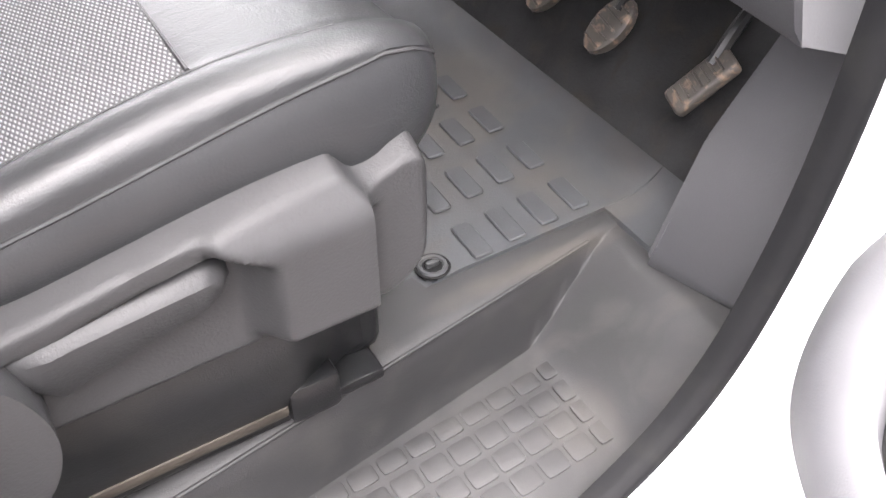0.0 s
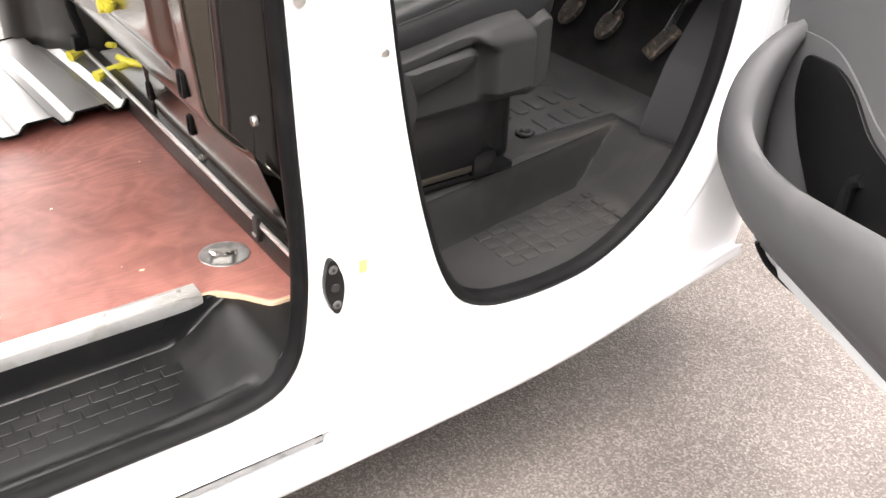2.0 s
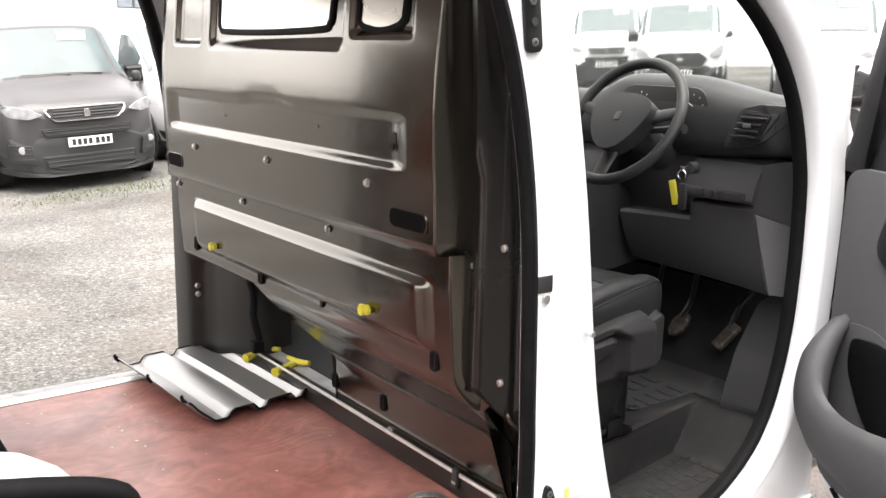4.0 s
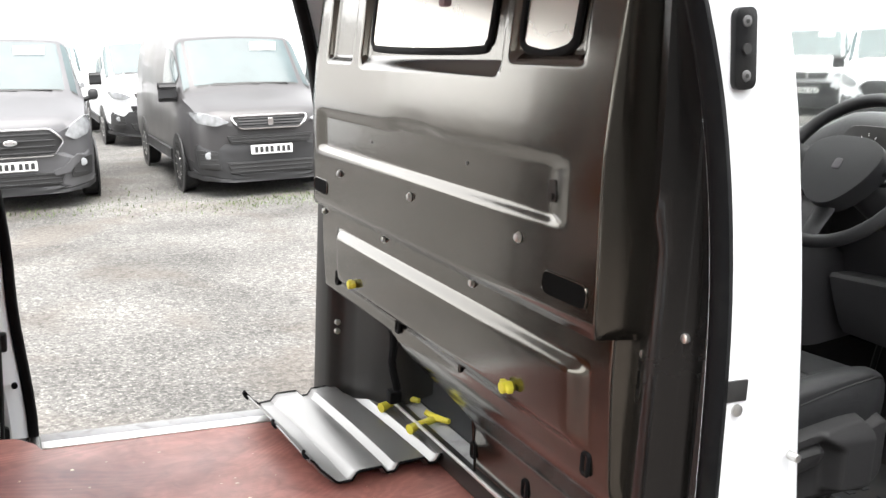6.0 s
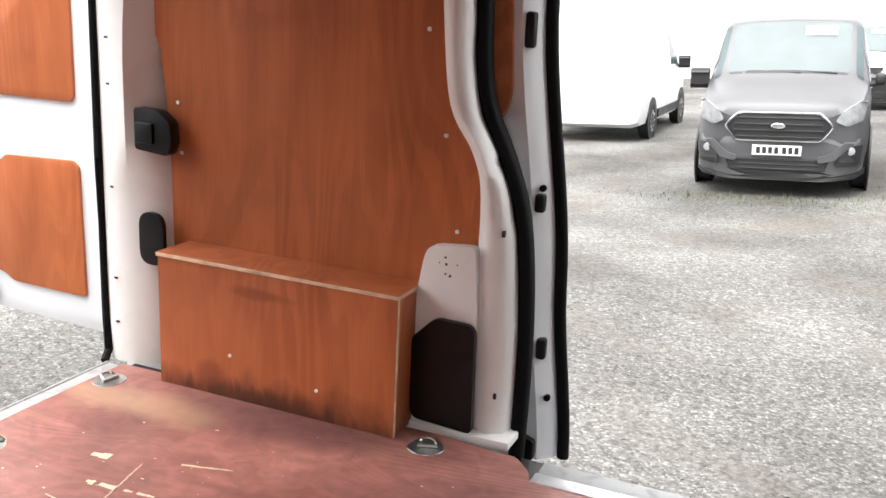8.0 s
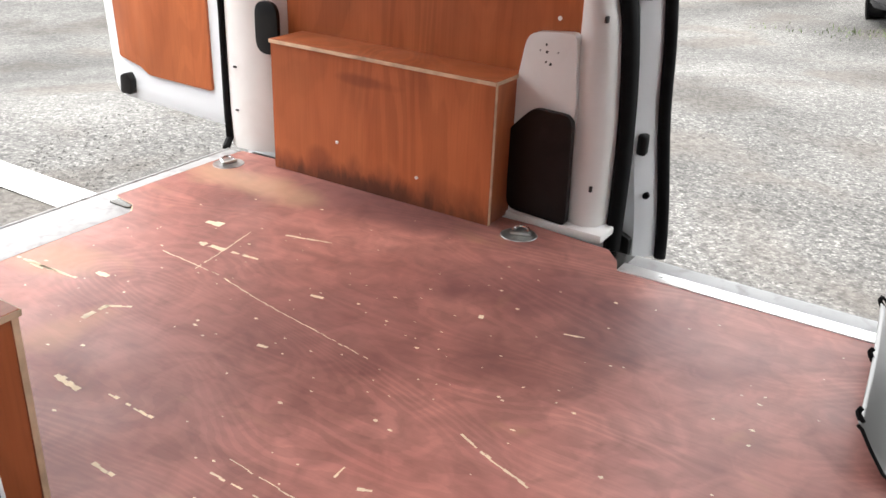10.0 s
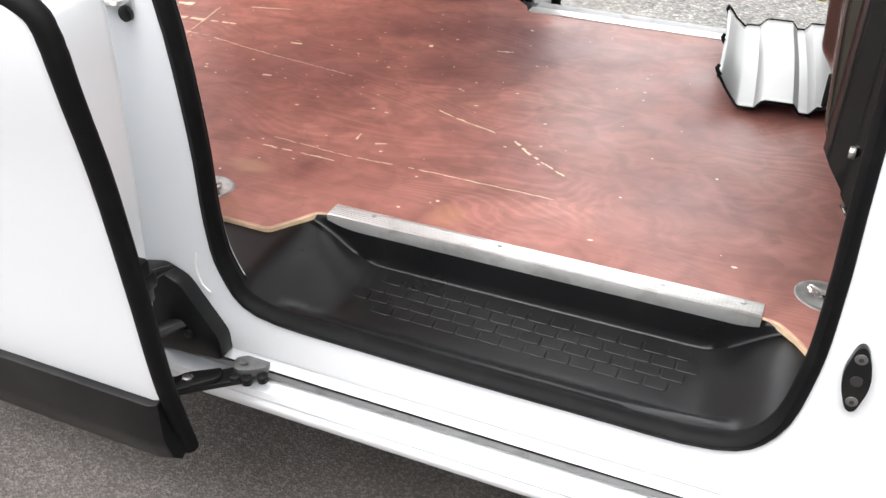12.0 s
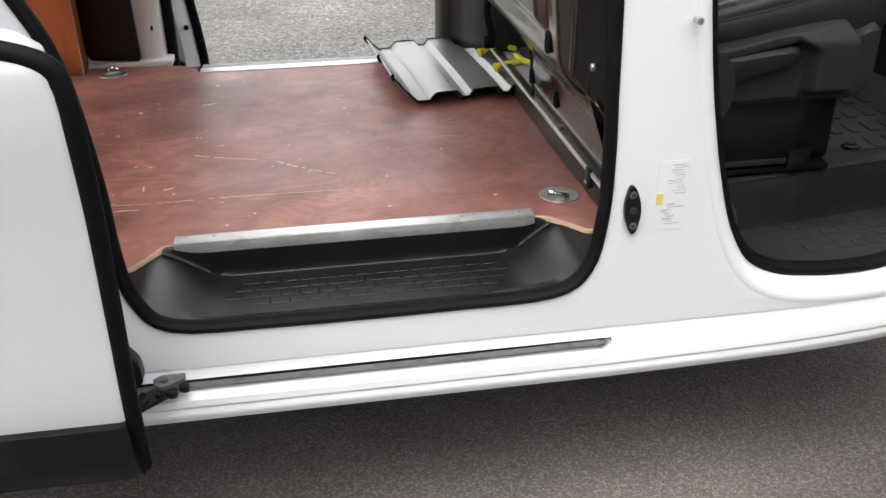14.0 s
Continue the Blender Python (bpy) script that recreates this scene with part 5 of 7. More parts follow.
part("toe_carpet", bm, surface("shade_black_carpet", (0.013, 0.013, 0.0135), 0.9, spec=0.1, grain=260, relief=0.002, vary=0.4, dirt=(0.016, 0.014, 0.012), blotch=9), mat_floor, "toe board carpet, its black standing for footwell shade")
bm = B()
box(bm, 1.085, 1.40, 0.86, 1.62, 0.600, 0.628, 0.004)
part("grey_plate", bm, GALV, mat_floor, "grey metal plate seen through the hatch")
bm = B()
disc(bm, (1.757, 0.436, 0.634), 0.024, 0.003, "z", 20, 0.001)
part("fixing_cup", bm, SEAL, mat_floor, "round mat fixing")
bm = B()
tube(bm, [(1.757 + 0.017 * math.cos(k * 0.4488), 0.436 + 0.017 * math.sin(k * 0.4488), 0.637) for k in range(14)], 0.0035, 6, closed=True)
part("fixing_ring", bm, MATRUB, mat_floor)
bm = B()
box(bm, 1.748, 1.766, 0.433, 0.440, 0.636, 0.645, 0.002)
part("fixing_screw", bm, MATRUB, mat_floor)
bm = B()  # kick panel ahead of the step
secs = [[(2.0, 0.30, 0.655), (2.040, 0.152, 0.648), (2.055, 0.14, 0.62), (2.0, 0.31, 0.62)], [(2.065, 0.31, 0.80), (2.090, 0.146, 0.80), (2.12, 0.13, 0.78), (2.09, 0.32, 0.78)],
        [(2.13, 0.29, 0.94), (2.125, 0.144, 0.965), (2.15, 0.13, 0.95), (2.16, 0.30, 0.92)], [(2.17, 0.24, 0.985), (2.145, 0.15, 1.01), (2.17, 0.14, 1.0), (2.19, 0.25, 0.97)]]
loft(bm, rings_of(bm, secs))
bmesh.ops.bevel(bm, geom=list(bm.edges), offset=0.006, segments=2, affect="EDGES", clamp_overlap=True)
kick = thing("kick_panel", "dark plastic kick panel beside the pedals", "trim panel")
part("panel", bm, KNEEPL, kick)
bm = B()
box(bm, 2.026, 2.042, 0.150, 0.166, 0.645, 0.661, 0.003)
part("edge_clip", bm, INK, kick, "small black clip")
bm = B()
tube(bm, [(2.041, 0.144, 0.655), (2.091, 0.138, 0.80), (2.127, 0.135, 0.965), (2.147, 0.142, 1.008)], 0.0045, 6)
part("edge_bead", bm, SEAL, kick)

# ---- driver's seat ----
seat = thing("driver_seat", "black vinyl and woven fabric seat with plastic side cover", "seat")
SY0, SY1 = 0.262, 0.790


def front_round(x):
    u = max(0.0, min(1.0, (x - 1.585) / 0.105))
    return 1 - math.sqrt(1 - u * u)


def seat_top(x):
    return 1.030 + 0.062 * step(1.15, 1.55, x) - 0.062 * front_round(x)


def seam_z(x):
    return 1.012 + 0.066 * step(1.20, 1.66, x)


def seat_ring(x, t):
    """A section of the cushion across the van; t: how far the front edge is rounded off."""
    zt, zb, s = seat_top(x), 0.952 + 0.02 * t, 0.055 * t
    zs = min(seam_z(x), zt - 0.012)
    half = [(SY0 + 0.012 + s, zb), (SY0 + s, zb + 0.022), (SY0 - 0.003 + s, zb + (zs - zb) * 0.55), (SY0 - 0.001 + s, zs - 0.006), (SY0 + 0.004 + s, zs), (SY0 + 0.003 + s, zs + (zt - zs) * 0.25),
            (SY0 + 0.010 + s, zs + (zt - zs) * 0.70), (SY0 + 0.024 + s * 0.7, zt - 0.001), (SY0 + 0.040 + s * 0.5, zt), (SY0 + 0.052 + s * 0.4, zt - 0.006), (SY0 + 0.058 + s * 0.3, zt - 0.013), (SY0 + 0.075, zt - 0.012)]
    pts = half + [((SY0 + SY1) / 2, zt - 0.020)] + [(SY0 + SY1 - y, z) for y, z in half[::-1]]
    return [(x, y, z) for y, z in pts]


bm = B()
loft(bm, rings_of(bm, [seat_ring(x, front_round(x)) for x in span(1.10, 1.55, 0.05) + [1.585, 1.605, 1.625, 1.645, 1.660, 1.672, 1.681, 1.687, 1.690]]))
part("cushion", bm, VINYL, seat, "black grained vinyl cushion with bolsters", 60)
bm = B()
ys = span(SY0 + 0.060, SY1 - 0.060, 0.03)
field(bm, span(1.10, 1.478, 0.0375), ys, lambda x, y: seat_top(x) - 0.010 + 0.004 * math.sin(math.pi * (y - ys[0]) / (ys[-1] - ys[0])), 0.012)
part("fabric_insert", bm, FABRIC, seat, "grey woven fabric centre")
bm = B()  # stitched seams
tube(bm, [(x, SY0 + 0.0025 + 0.055 * front_round(x), min(seam_z(x), seat_top(x) - 0.012)) for x in span(1.10, 1.68, 0.03)], 0.0022, 6)
part("seam", bm, SEATPL, seat)
bm = B()
tube(bm, [(x, SY0 + 0.058, seat_top(x) - 0.0105) for x in span(1.10, 1.60, 0.03)], 0.0022, 6)
tube(bm, [(1.479, y, seat_top(1.479) - 0.009) for y in span(SY0 + 0.06, SY1 - 0.06, 0.03)], 0.0022, 6)
part("seam", bm, SEATPL, seat)
bm = B()  # backrest, behind the pillar
secs = []
for z in span(1.02, 1.66, 0.08):
    k = (z - 1.02) / 0.64
    x = 1.14 - 0.10 * k
    w = 0.27 - 0.05 * k
    secs.append([(x + 0.05, 0.526 - w, z), (x + 0.075, 0.526 - w + 0.06, z), (x + 0.05, 0.526, z), (x + 0.075, 0.526 + w - 0.06, z), (x + 0.05, 0.526 + w, z), (x - 0.05, 0.526 + w - 0.03, z), (x - 0.06, 0.526, z), (x - 0.05, 0.526 - w + 0.03, z)])
loft(bm, rings_of(bm, secs))
part("backrest", bm, VINYL, seat, smooth=60)


def cover_top(x):
    """The upper edge of the side cover, with the notch between boss and front lobe."""
    return 0.962 + 0.050 * step(1.18, 1.56, x) - 0.024 * step(1.556, 1.580, x) + 0.010 * step(1.590, 1.625, x) - 0.11 * max(0.0, (x - 1.632) / 0.016) ** 2 * 0.25


def cover_low(x):
    u = max(0.0, min(1.0, (x - 1.585) / 0.063))
    return 0.826 + 0.004 * step(1.3, 1.5, x) + 0.075 * (1 - math.sqrt(1 - u * u))


def cover_y(x, z):
    """How far the side cover stands out: a rail along its top, a boss with a hollow flank, a front lobe."""
    zt = cover_top(x)
    edge = step(0.0, 0.016, zt - z)
    base = 0.252 - 0.010 * step(1.575, 1.60, x)
    rail = 0.018 * step(0.038, 0.030, zt - z) * step(1.60, 1.575, x)
    flank = 1.486 - 0.045 * step(0.945, 0.985, z)
    boss = 0.040 * step(flank - 0.030, flank + 0.010, x) ** 1.3 * step(1.585, 1.574, x) * step(0.842, 0.866, z)
    y = base - max(rail, boss * (1 - 0.62 * step(0.962, 1.010, z)))
    y += 0.016 * step(1.636, 1.652, x) + 0.010 * step(cover_low(x) + 0.014, cover_low(x), z)
    return y + (0.268 - y) * (1 - edge) ** 2


bm = B()
xs = span(1.18, 1.43, 0.02) + span(1.44, 1.60, 0.005) + span(1.605, 1.648, 0.0045)
grid = []
for x in xs:
    zt, zl = cover_top(x), cover_low(x)
    zs = [zl + (zt - zl) * k / 40 for k in range(41)]
    grid.append([bm.verts.new((x, 0.285, zl))] + [bm.verts.new((x, cover_y(x, z), z)) for z in zs] + [bm.verts.new((x, 0.285, zt))])
loft(bm, grid, ringclosed=False)
bm.faces.new(grid[-1])
part("side_cover", bm, SEATPL, seat, "dark grey plastic side cover", 50)
bm = B()
plate(bm, [rounded([(1.12, 0.80), (1.245, 0.797), (1.283, 0.825), (1.300, 0.880), (1.285, 0.940), (1.255, 0.968), (1.12, 0.962)], [0.01, 0.03, 0.03, 0.03, 0.03, 0.012, 0.01], 5)], "xz", 0.204, 0.264, 0.012, 3)
part("recliner_cover", bm, SEATPL, seat, "rounded plastic hinge cover")
bm = B()
secs = []
for x, zt, zr, zb, d in ((1.276, 0.944, 0.938, 0.925, 0.018), (1.290, 0.949, 0.939, 0.902, 0.004), (1.312, 0.951, 0.940, 0.886, 0.0), (1.330, 0.954, 0.943, 0.893, 0.0), (1.39, 0.960, 0.949, 0.908, 0.0), (1.432, 0.965, 0.953, 0.918, 0.0), (1.448, 0.962, 0.951, 0.926, 0.004), (1.457, 0.953, 0.945, 0.934, 0.014)):
    secs.append([(x, 0.256, zt - 0.002), (x, 0.248, zt), (x, 0.231 + d, zr + 0.003), (x, 0.226 + d, zr - 0.003), (x, 0.230 + d, zb + 0.006), (x, 0.236 + d, zb), (x, 0.254, zb + 0.002)])
loft(bm, rings_of(bm, secs))
part("height_lever", bm, SEATPL, seat, "grey plastic height lever", 42)
bm = B()
box(bm, 1.412, 1.420, 0.240, 0.256, 0.966, 0.973, 0.002)
part("side_clip", bm, ZINC, seat)
bm = B()  # skirt, hollowed towards its foot
secs = []
for x in (1.13, 1.30, 1.50, 1.55, 1.585, 1.61):
    k = 2.0 * step(1.50, 1.61, x)
    secs.append([(x, 0.275 + 0.03 * k, 0.835), (x, 0.272 + 0.03 * k, 0.79), (x, 0.285 + 0.03 * k, 0.72), (x, 0.300 + 0.02 * k, 0.672), (x, 0.74, 0.66), (x, 0.745, 0.835)])
loft(bm, rings_of(bm, secs))
part("base_skirt", bm, BLACKPL, seat, smooth=60)
bm = B()
box(bm, 1.58, 1.640, 0.345, 0.745, 0.64, 0.95, 0.02, 3)
part("front_skirt", bm, BLACKPL, seat)
bm = B()
box(bm, 1.18, 1.50, 0.296, 0.312, 0.660, 0.676, 0.004)
part("seat_rail", bm, surface("rusty_rail_steel", (0.030, 0.025, 0.020), 0.55, metal=0.4, vary=0.3, blotch=25), seat, "worn steel seat rail")
bm = B()
box(bm, 1.13, 1.62, 0.31, 0.74, 0.634, 0.650, 0.004)
box(bm, 1.50, 1.56, 0.292, 0.33, 0.645, 0.70, 0.008)
part("base_foot", bm, BLACKPL, seat)

# ---- pedals ----
def pedal(x, y, z, w, h, tilt, top, label, round_pad, roll=0):
    s = thing("pedal", label, "pedal", (x, y, z), "foot pedals")
    turn = pose(0, 0, 0, roll, tilt, 0)
    bm = B()
    if round_pad:
        n = 18
        secs = [[(-d, math.cos(a * 2 * math.pi / n) * w * r, math.sin(a * 2 * math.pi / n) * h * r) for a in range(n)] for d, r in ((-0.006, 0.92), (0.0, 1.0), (0.010, 0.96), (0.013, 0.82))]
        loft(bm, rings_of(bm, secs))
    else:
        box(bm, -0.014, 0.008, -w, w, -h, h, 0.007, 3)
    bm.transform(turn)
    part("pad", bm, PEDALRUB, s, "worn ribbed rubber pad")
    bm = B()
    n = 5 if round_pad else 7
    for k in range(n):
        zz = -h * 0.66 + k * h * 1.32 / (n - 1)
        ww = w * (0.62 if not round_pad else 0.75 * math.sqrt(1 - (zz / h) ** 2))
        box(bm, -0.017 if not round_pad else -0.016, -0.010, -ww, ww, zz - 0.0016, zz + 0.0016, 0.0008, 1)
    bm.transform(turn)
    part("pad_ribs", bm, PEDALRUB, s)
    bm = B()
    tube(bm, spline([(0.008, 0, h * 0.5), (0.05, 0.0, h + 0.03), (top[0] * 0.6, top[1] * 0.5, top[2] * 0.55), top], 5), 0.009, 8)
    part("arm", bm, BLACKPL, s)
    return s


pedal(2.150, 0.590, 0.788, 0.030, 0.048, 40, (0.12, 0.0, 0.30), "oval black rubber brake pedal under the dashboard", True, 12)
pedal(2.150, 0.735, 0.788, 0.030, 0.048, 40, (0.12, 0.0, 0.30), "oval black rubber clutch pedal under the dashboard", True, 12)
pedal(2.152, 0.405, 0.795, 0.021, 0.050, 38, (0.14, -0.05, 0.26), "worn dusty rubber accelerator pedal under the dashboard", False, 20)

# ---- dashboard ----
dash = thing("dashboard", "dark grey moulded plastic dashboard with vents and binnacle", "dashboard")
bm = B()
secs = []
for y in [0.112, 0.122, 0.135, 0.15, 0.17, 0.19] + span(0.21, 1.80, 0.045):
    hump = 0.058 * step(0.14, 0.56, y) * step(0.90, 0.74, y)
    fwd, low = 0.085 * step(0.205, 0.105, y), 0.022 * step(0.45, 0.14, y)
    r = 0.012 * step(0.16, 0.112, y)
    secs.append([(2.40, y, 1.46), (2.22 + fwd * 0.4, y, 1.525 + hump * 0.5), (2.08 + fwd * 0.8, y, 1.552 + hump - r), (2.02 + fwd, y, 1.548 + hump - r), (1.985 + fwd, y, 1.530 + hump * 0.9 - 2 * r), (1.968 + fwd, y, 1.49 + hump * 0.4), (1.970 + fwd, y, 1.425 + low * 0.5), (1.985 + fwd, y, 1.385 + low), (2.06 + fwd * 0.7, y, 1.366 + low), (2.40, y, 1.366 + low)])
loft(bm, rings_of(bm, secs))
part("upper_fascia", bm, DASHDARK, dash, "dark upper fascia", 60)


def fascia(ys, line):
    """A moulded panel swept across the cab along the given cross-section."""
    bm = B()
    loft(bm, rings_of(bm, [[(x, y + dy, z) for x, dy, z in line] for y in ys]))
    return bm


BAND = [(2.06, 0, 1.378), (2.012, -0.004, 1.366), (1.998, 0, 1.345), (1.990, 0.010, 1.300), (1.992, 0.018, 1.262), (2.004, 0.020, 1.250), (2.10, 0.020, 1.248), (2.12, 0, 1.376)]
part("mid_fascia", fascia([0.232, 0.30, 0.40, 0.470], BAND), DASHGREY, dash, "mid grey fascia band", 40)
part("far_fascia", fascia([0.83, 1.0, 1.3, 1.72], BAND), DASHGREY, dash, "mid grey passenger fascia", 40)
bm = B()
secs = []
for y, top, low in ((0.0, 1.244, 0.998), (0.10, 1.242, 1.004), (0.22, 1.240, 1.010), (0.235, 1.188, 1.010), (0.40, 1.180, 1.014), (0.53, 1.172, 1.018)):
    k = y / 0.53
    secs.append([(x, 0.25 + y - (0.065 + 0.025 * k) * (1.245 - z) / 0.245, z) for x, z in ((2.012, top), (2.000, top - 0.010), (2.000, 1.10), (2.008, low + 0.02), (2.020, low), (2.12, low - 0.01), (2.12, top))])
loft(bm, rings_of(bm, secs))
part("knee_panel", bm, KNEEPL, dash, "knee panel, darkened for its shade", 40)
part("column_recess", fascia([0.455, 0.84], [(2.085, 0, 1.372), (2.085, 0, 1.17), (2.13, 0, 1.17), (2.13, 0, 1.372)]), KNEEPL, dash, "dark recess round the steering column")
bm = B()
secs = [[(2.004, 0.230, 1.368), (2.055, 0.150, 1.386), (2.13, 0.14, 1.386), (2.12, 0.25, 1.37)], [(2.004, 0.240, 1.30), (2.060, 0.148, 1.29), (2.13, 0.14, 1.29), (2.12, 0.25, 1.30)], [(2.004, 0.252, 1.232), (2.068, 0.146, 1.195), (2.13, 0.14, 1.195), (2.12, 0.25, 1.23)]]
loft(bm, rings_of(bm, secs))
part("end_pocket", bm, DASHDARK, dash, "black panel at the end of the dashboard")
# cheek gets a paler grey for the doorway light on its side
bm = B()
secs = [[(2.003, 0.250, 1.228), (2.066, 0.144, 1.191), (2.13, 0.138, 1.191), (2.12, 0.25, 1.228)], [(2.006, 0.222, 1.12), (2.068, 0.144, 1.10), (2.13, 0.138, 1.10), (2.12, 0.25, 1.12)], [(2.018, 0.186, 1.000), (2.070, 0.144, 0.992), (2.13, 0.138, 0.992), (2.12, 0.22, 1.0)]]
loft(bm, rings_of(bm, secs))
part("end_cheek", bm, DOORGREY, dash, "end cheek, lighter grey for facing the light")
bm = B()
plate(bm, [rounded([(0.335, 1.410), (0.268, 1.416), (0.212, 1.430), (0.170, 1.475), (0.138, 1.532), (0.226, 1.538), (0.288, 1.522), (0.318, 1.47)], [0.012, 0.02, 0.02, 0.03, 0.012, 0.02, 0.02, 0.04], 4)], "yz", 1.958, 1.985, 0.006, 2)
plate(bm, [rounded([(0.316, 1.424), (0.214, 1.437), (0.174, 1.514), (0.270, 1.520)], 0.010, 3)], "yz", 1.952, 1.960, 0.003, 2)
for v in bm.verts:
    v.co.x += 0.85 * max(0.0, 0.205 - v.co.y)
part("vent_frame", bm, DASHDARK, dash)
bm = B()
plate(bm, [rounded([(0.306, 1.432), (0.217, 1.443), (0.182, 1.509), (0.267, 1.514)], 0.006, 3)], "yz", 1.947, 1.954)
part("vent_hollow", bm, INK, dash)
for k in range(4):
    z = 1.444 + k * 0.0175
    bm = B()
    box(bm, 1.936, 1.952, 0.221 - 0.009 * k, 0.302 - 0.010 * k, z, z + 0.007, 0.002)
    part("vent_slat", bm, DASHDARK, dash)
bm = B()
box(bm, 1.928, 1.940, 0.235, 0.258, 1.472, 1.484, 0.003)
part("vent_knob", bm, SCREWMETAL, dash)
for k in range(6):
    bm = B()
    tube(bm, [(2.030 - 0.002 * k, 0.142, 1.422 + k * 0.014), (2.066 - 0.002 * k, 0.118, 1.420 + k * 0.014)], 0.0030, 6)
    part("side_vent_slat", bm, KNEEPL, dash)
bm = B()
box(bm, 1.984, 1.994, 0.272, 0.478, 1.254, 1.284, 0.004)
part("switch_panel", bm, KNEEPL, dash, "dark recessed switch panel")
bm = B()
plate(bm, [rounded([(0.93, 1.10), (1.30, 1.09), (1.30, 1.33), (0.95, 1.33)], 0.03, 4)], "yz", 1.972, 1.995, 0.006, 2)
part("centre_panel", bm, TRIMPALE, dash, "pale centre trim panel")
bm = B()
plate(bm, [rounded([(1.005, 1.198), (1.25, 1.190), (1.24, 1.275), (1.005, 1.275)], 0.008, 3)], "yz", 1.966, 1.973, 0.002)
part("screen", bm, INK, dash, "black screen")
for y in (0.985, 1.10, 1.20):
    bm = B()
    disc(bm, (1.966, y, 1.145), 0.020, 0.016, "x", 18, 0.003)
    part("control_knob", bm, SCREWMETAL, dash, "dark control knob")
for y0, y1 in ((0.282, 0.335), (0.350, 0.372), (0.378, 0.400), (0.412, 0.468)):
    bm = B()
    box(bm, 1.979, 1.990, y0, y1, 1.258, 1.280, 0.003)
    part("switch", bm, INK, dash, "black switch")
bm = B()  # instrument binnacle
plate(bm, [rounded([(0.40, 1.465), (0.76, 1.465), (0.74, 1.575), (0.42, 1.575)], 0.05, 5)], "yz", 1.972, 1.984, 0.003)
part("instrument_face", bm, INK, dash, "black instrument panel")
for y in (0.46, 0.66):
    bm = B()
    for k in range(7):
        a = radians(-30 + k * 40)
        tube(bm, [(1.969, y + 0.030 * math.cos(a), 1.52 + 0.030 * math.sin(a)), (1.969, y + 0.037 * math.cos(a), 1.52 + 0.037 * math.sin(a))], 0.0008, 4)
    tube(bm, [(1.967, y, 1.52), (1.967, y + 0.022, 1.535)], 0.0009, 4)
    part("dial", bm, PAPER, dash, "white dial marks and needle")

console = thing("centre_console", "grey plastic centre console below the dashboard", "console")
bm = B()
side = rounded([(1.655, 1.10), (1.70, 1.165), (1.93, 1.285), (1.970, 1.285), (2.11, 1.20), (2.15, 1.0), (1.96, 0.975), (1.70, 0.990)], [0.03, 0.03, 0.02, 0.02, 0.02, 0.02, 0.02, 0.04], 4)
plate(bm, [side], "xz", 0.785, 1.13, 0.016, 3)
for v in bm.verts:
    v.co.y -= 0.05 * step(1.20, 0.98, v.co.z) * step(1.0, 0.8, v.co.y)
    v.co.z -= 0.10 * step(0.80, 0.95, v.co.y) * step(1.15, 1.28, v.co.z)
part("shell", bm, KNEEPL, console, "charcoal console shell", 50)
bm = B()
tube(bm, [(1.900, 0.98, 1.13), (1.875, 0.98, 1.19), (1.868, 0.98, 1.21)], [0.010, 0.009, 0.009], 8)
part("lever", bm, DASHDARK, console)
bm = B()
bmesh.ops.create_uvsphere(bm, u_segments=12, v_segments=8, radius=0.024, matrix=pose(1.865, 0.98, 1.225) @ Matrix.Diagonal((1, 1, 1.25, 1)))
part("lever_knob", bm, DASHDARK, console, "black gear knob")

# ---- steering wheel and key ----
wheel = thing("steering_wheel", "black leather three-spoke steering wheel on its column", "steering wheel")
n = 40
bm = B()
tube(bm, [(0.196 * math.cos(k * 2 * math.pi / n), 0.196 * math.sin(k * 2 * math.pi / n), 0) for k in range(n)], 0.0165, 12, closed=True)
part("rim", bm, DASHDARK, wheel, "black leather rim", 60)
bm = B()
hub = rounded([(-0.105, 0.045), (-0.08, -0.03), (-0.03, -0.085), (0.03, -0.085), (0.08, -0.03), (0.105, 0.045), (0.05, 0.075), (-0.05, 0.075)], 0.035, 5)
hub = [(x * 1.12, y * 1.15 - 0.010) for x, y in hub]
plate(bm, [hub], "xy", -0.02, 0.03, 0.016, 4)
part("hub", bm, DASHDARK, wheel, "black hub cover")
bm = B()
for a, w in ((12, 0.026), (168, 0.026), (270, 0.034)):
    c, s = math.cos(radians(a)), math.sin(radians(a))
    tube(bm, [(0.06 * c, 0.06 * s, 0.0), (0.12 * c, 0.12 * s, -0.006), (0.187 * c, 0.187 * s, 0)], [w, w * 0.85, w * 0.7], 10, flat=0.4)
part("spokes", bm, DASHDARK, wheel)
bm = B()
plate(bm, [rounded([(-0.012, -0.014), (0.012, -0.014), (0.010, 0.014), (-0.010, 0.014)], 0.006, 3)], "xy", 0.030, 0.0325, 0.001)
part("badge", bm, DASHGREY, wheel, "small plain badge")
bm = B()
tube(bm, [(0, 0, -0.03), (0, 0, -0.22)], [0.045, 0.05], 14)
part("column", bm, DASHDARK, wheel)
for d in (-1, 1):
    bm = B()
    tube(bm, [(d * 0.05, 0.01, -0.07), (d * 0.14, 0.02, -0.065), (d * 0.175, 0.02, -0.06)], [0.010, 0.012, 0.014], 8)
    part("stalk", bm, DASHDARK, wheel, "black column stalk")
# the wheel's own axes: across the van, up its face, towards the driver
wheel.matrix_world = Matrix.Translation((1.80, 0.575, 1.475)) @ Matrix(((0, 0.52, -0.854, 0), (-1, 0, 0, 0), (0, 0.854, 0.52, 0), (0, 0, 0, 1)))

key = thing("key_set", "ignition key with yellow tag and black fob", "key")
bm = B()
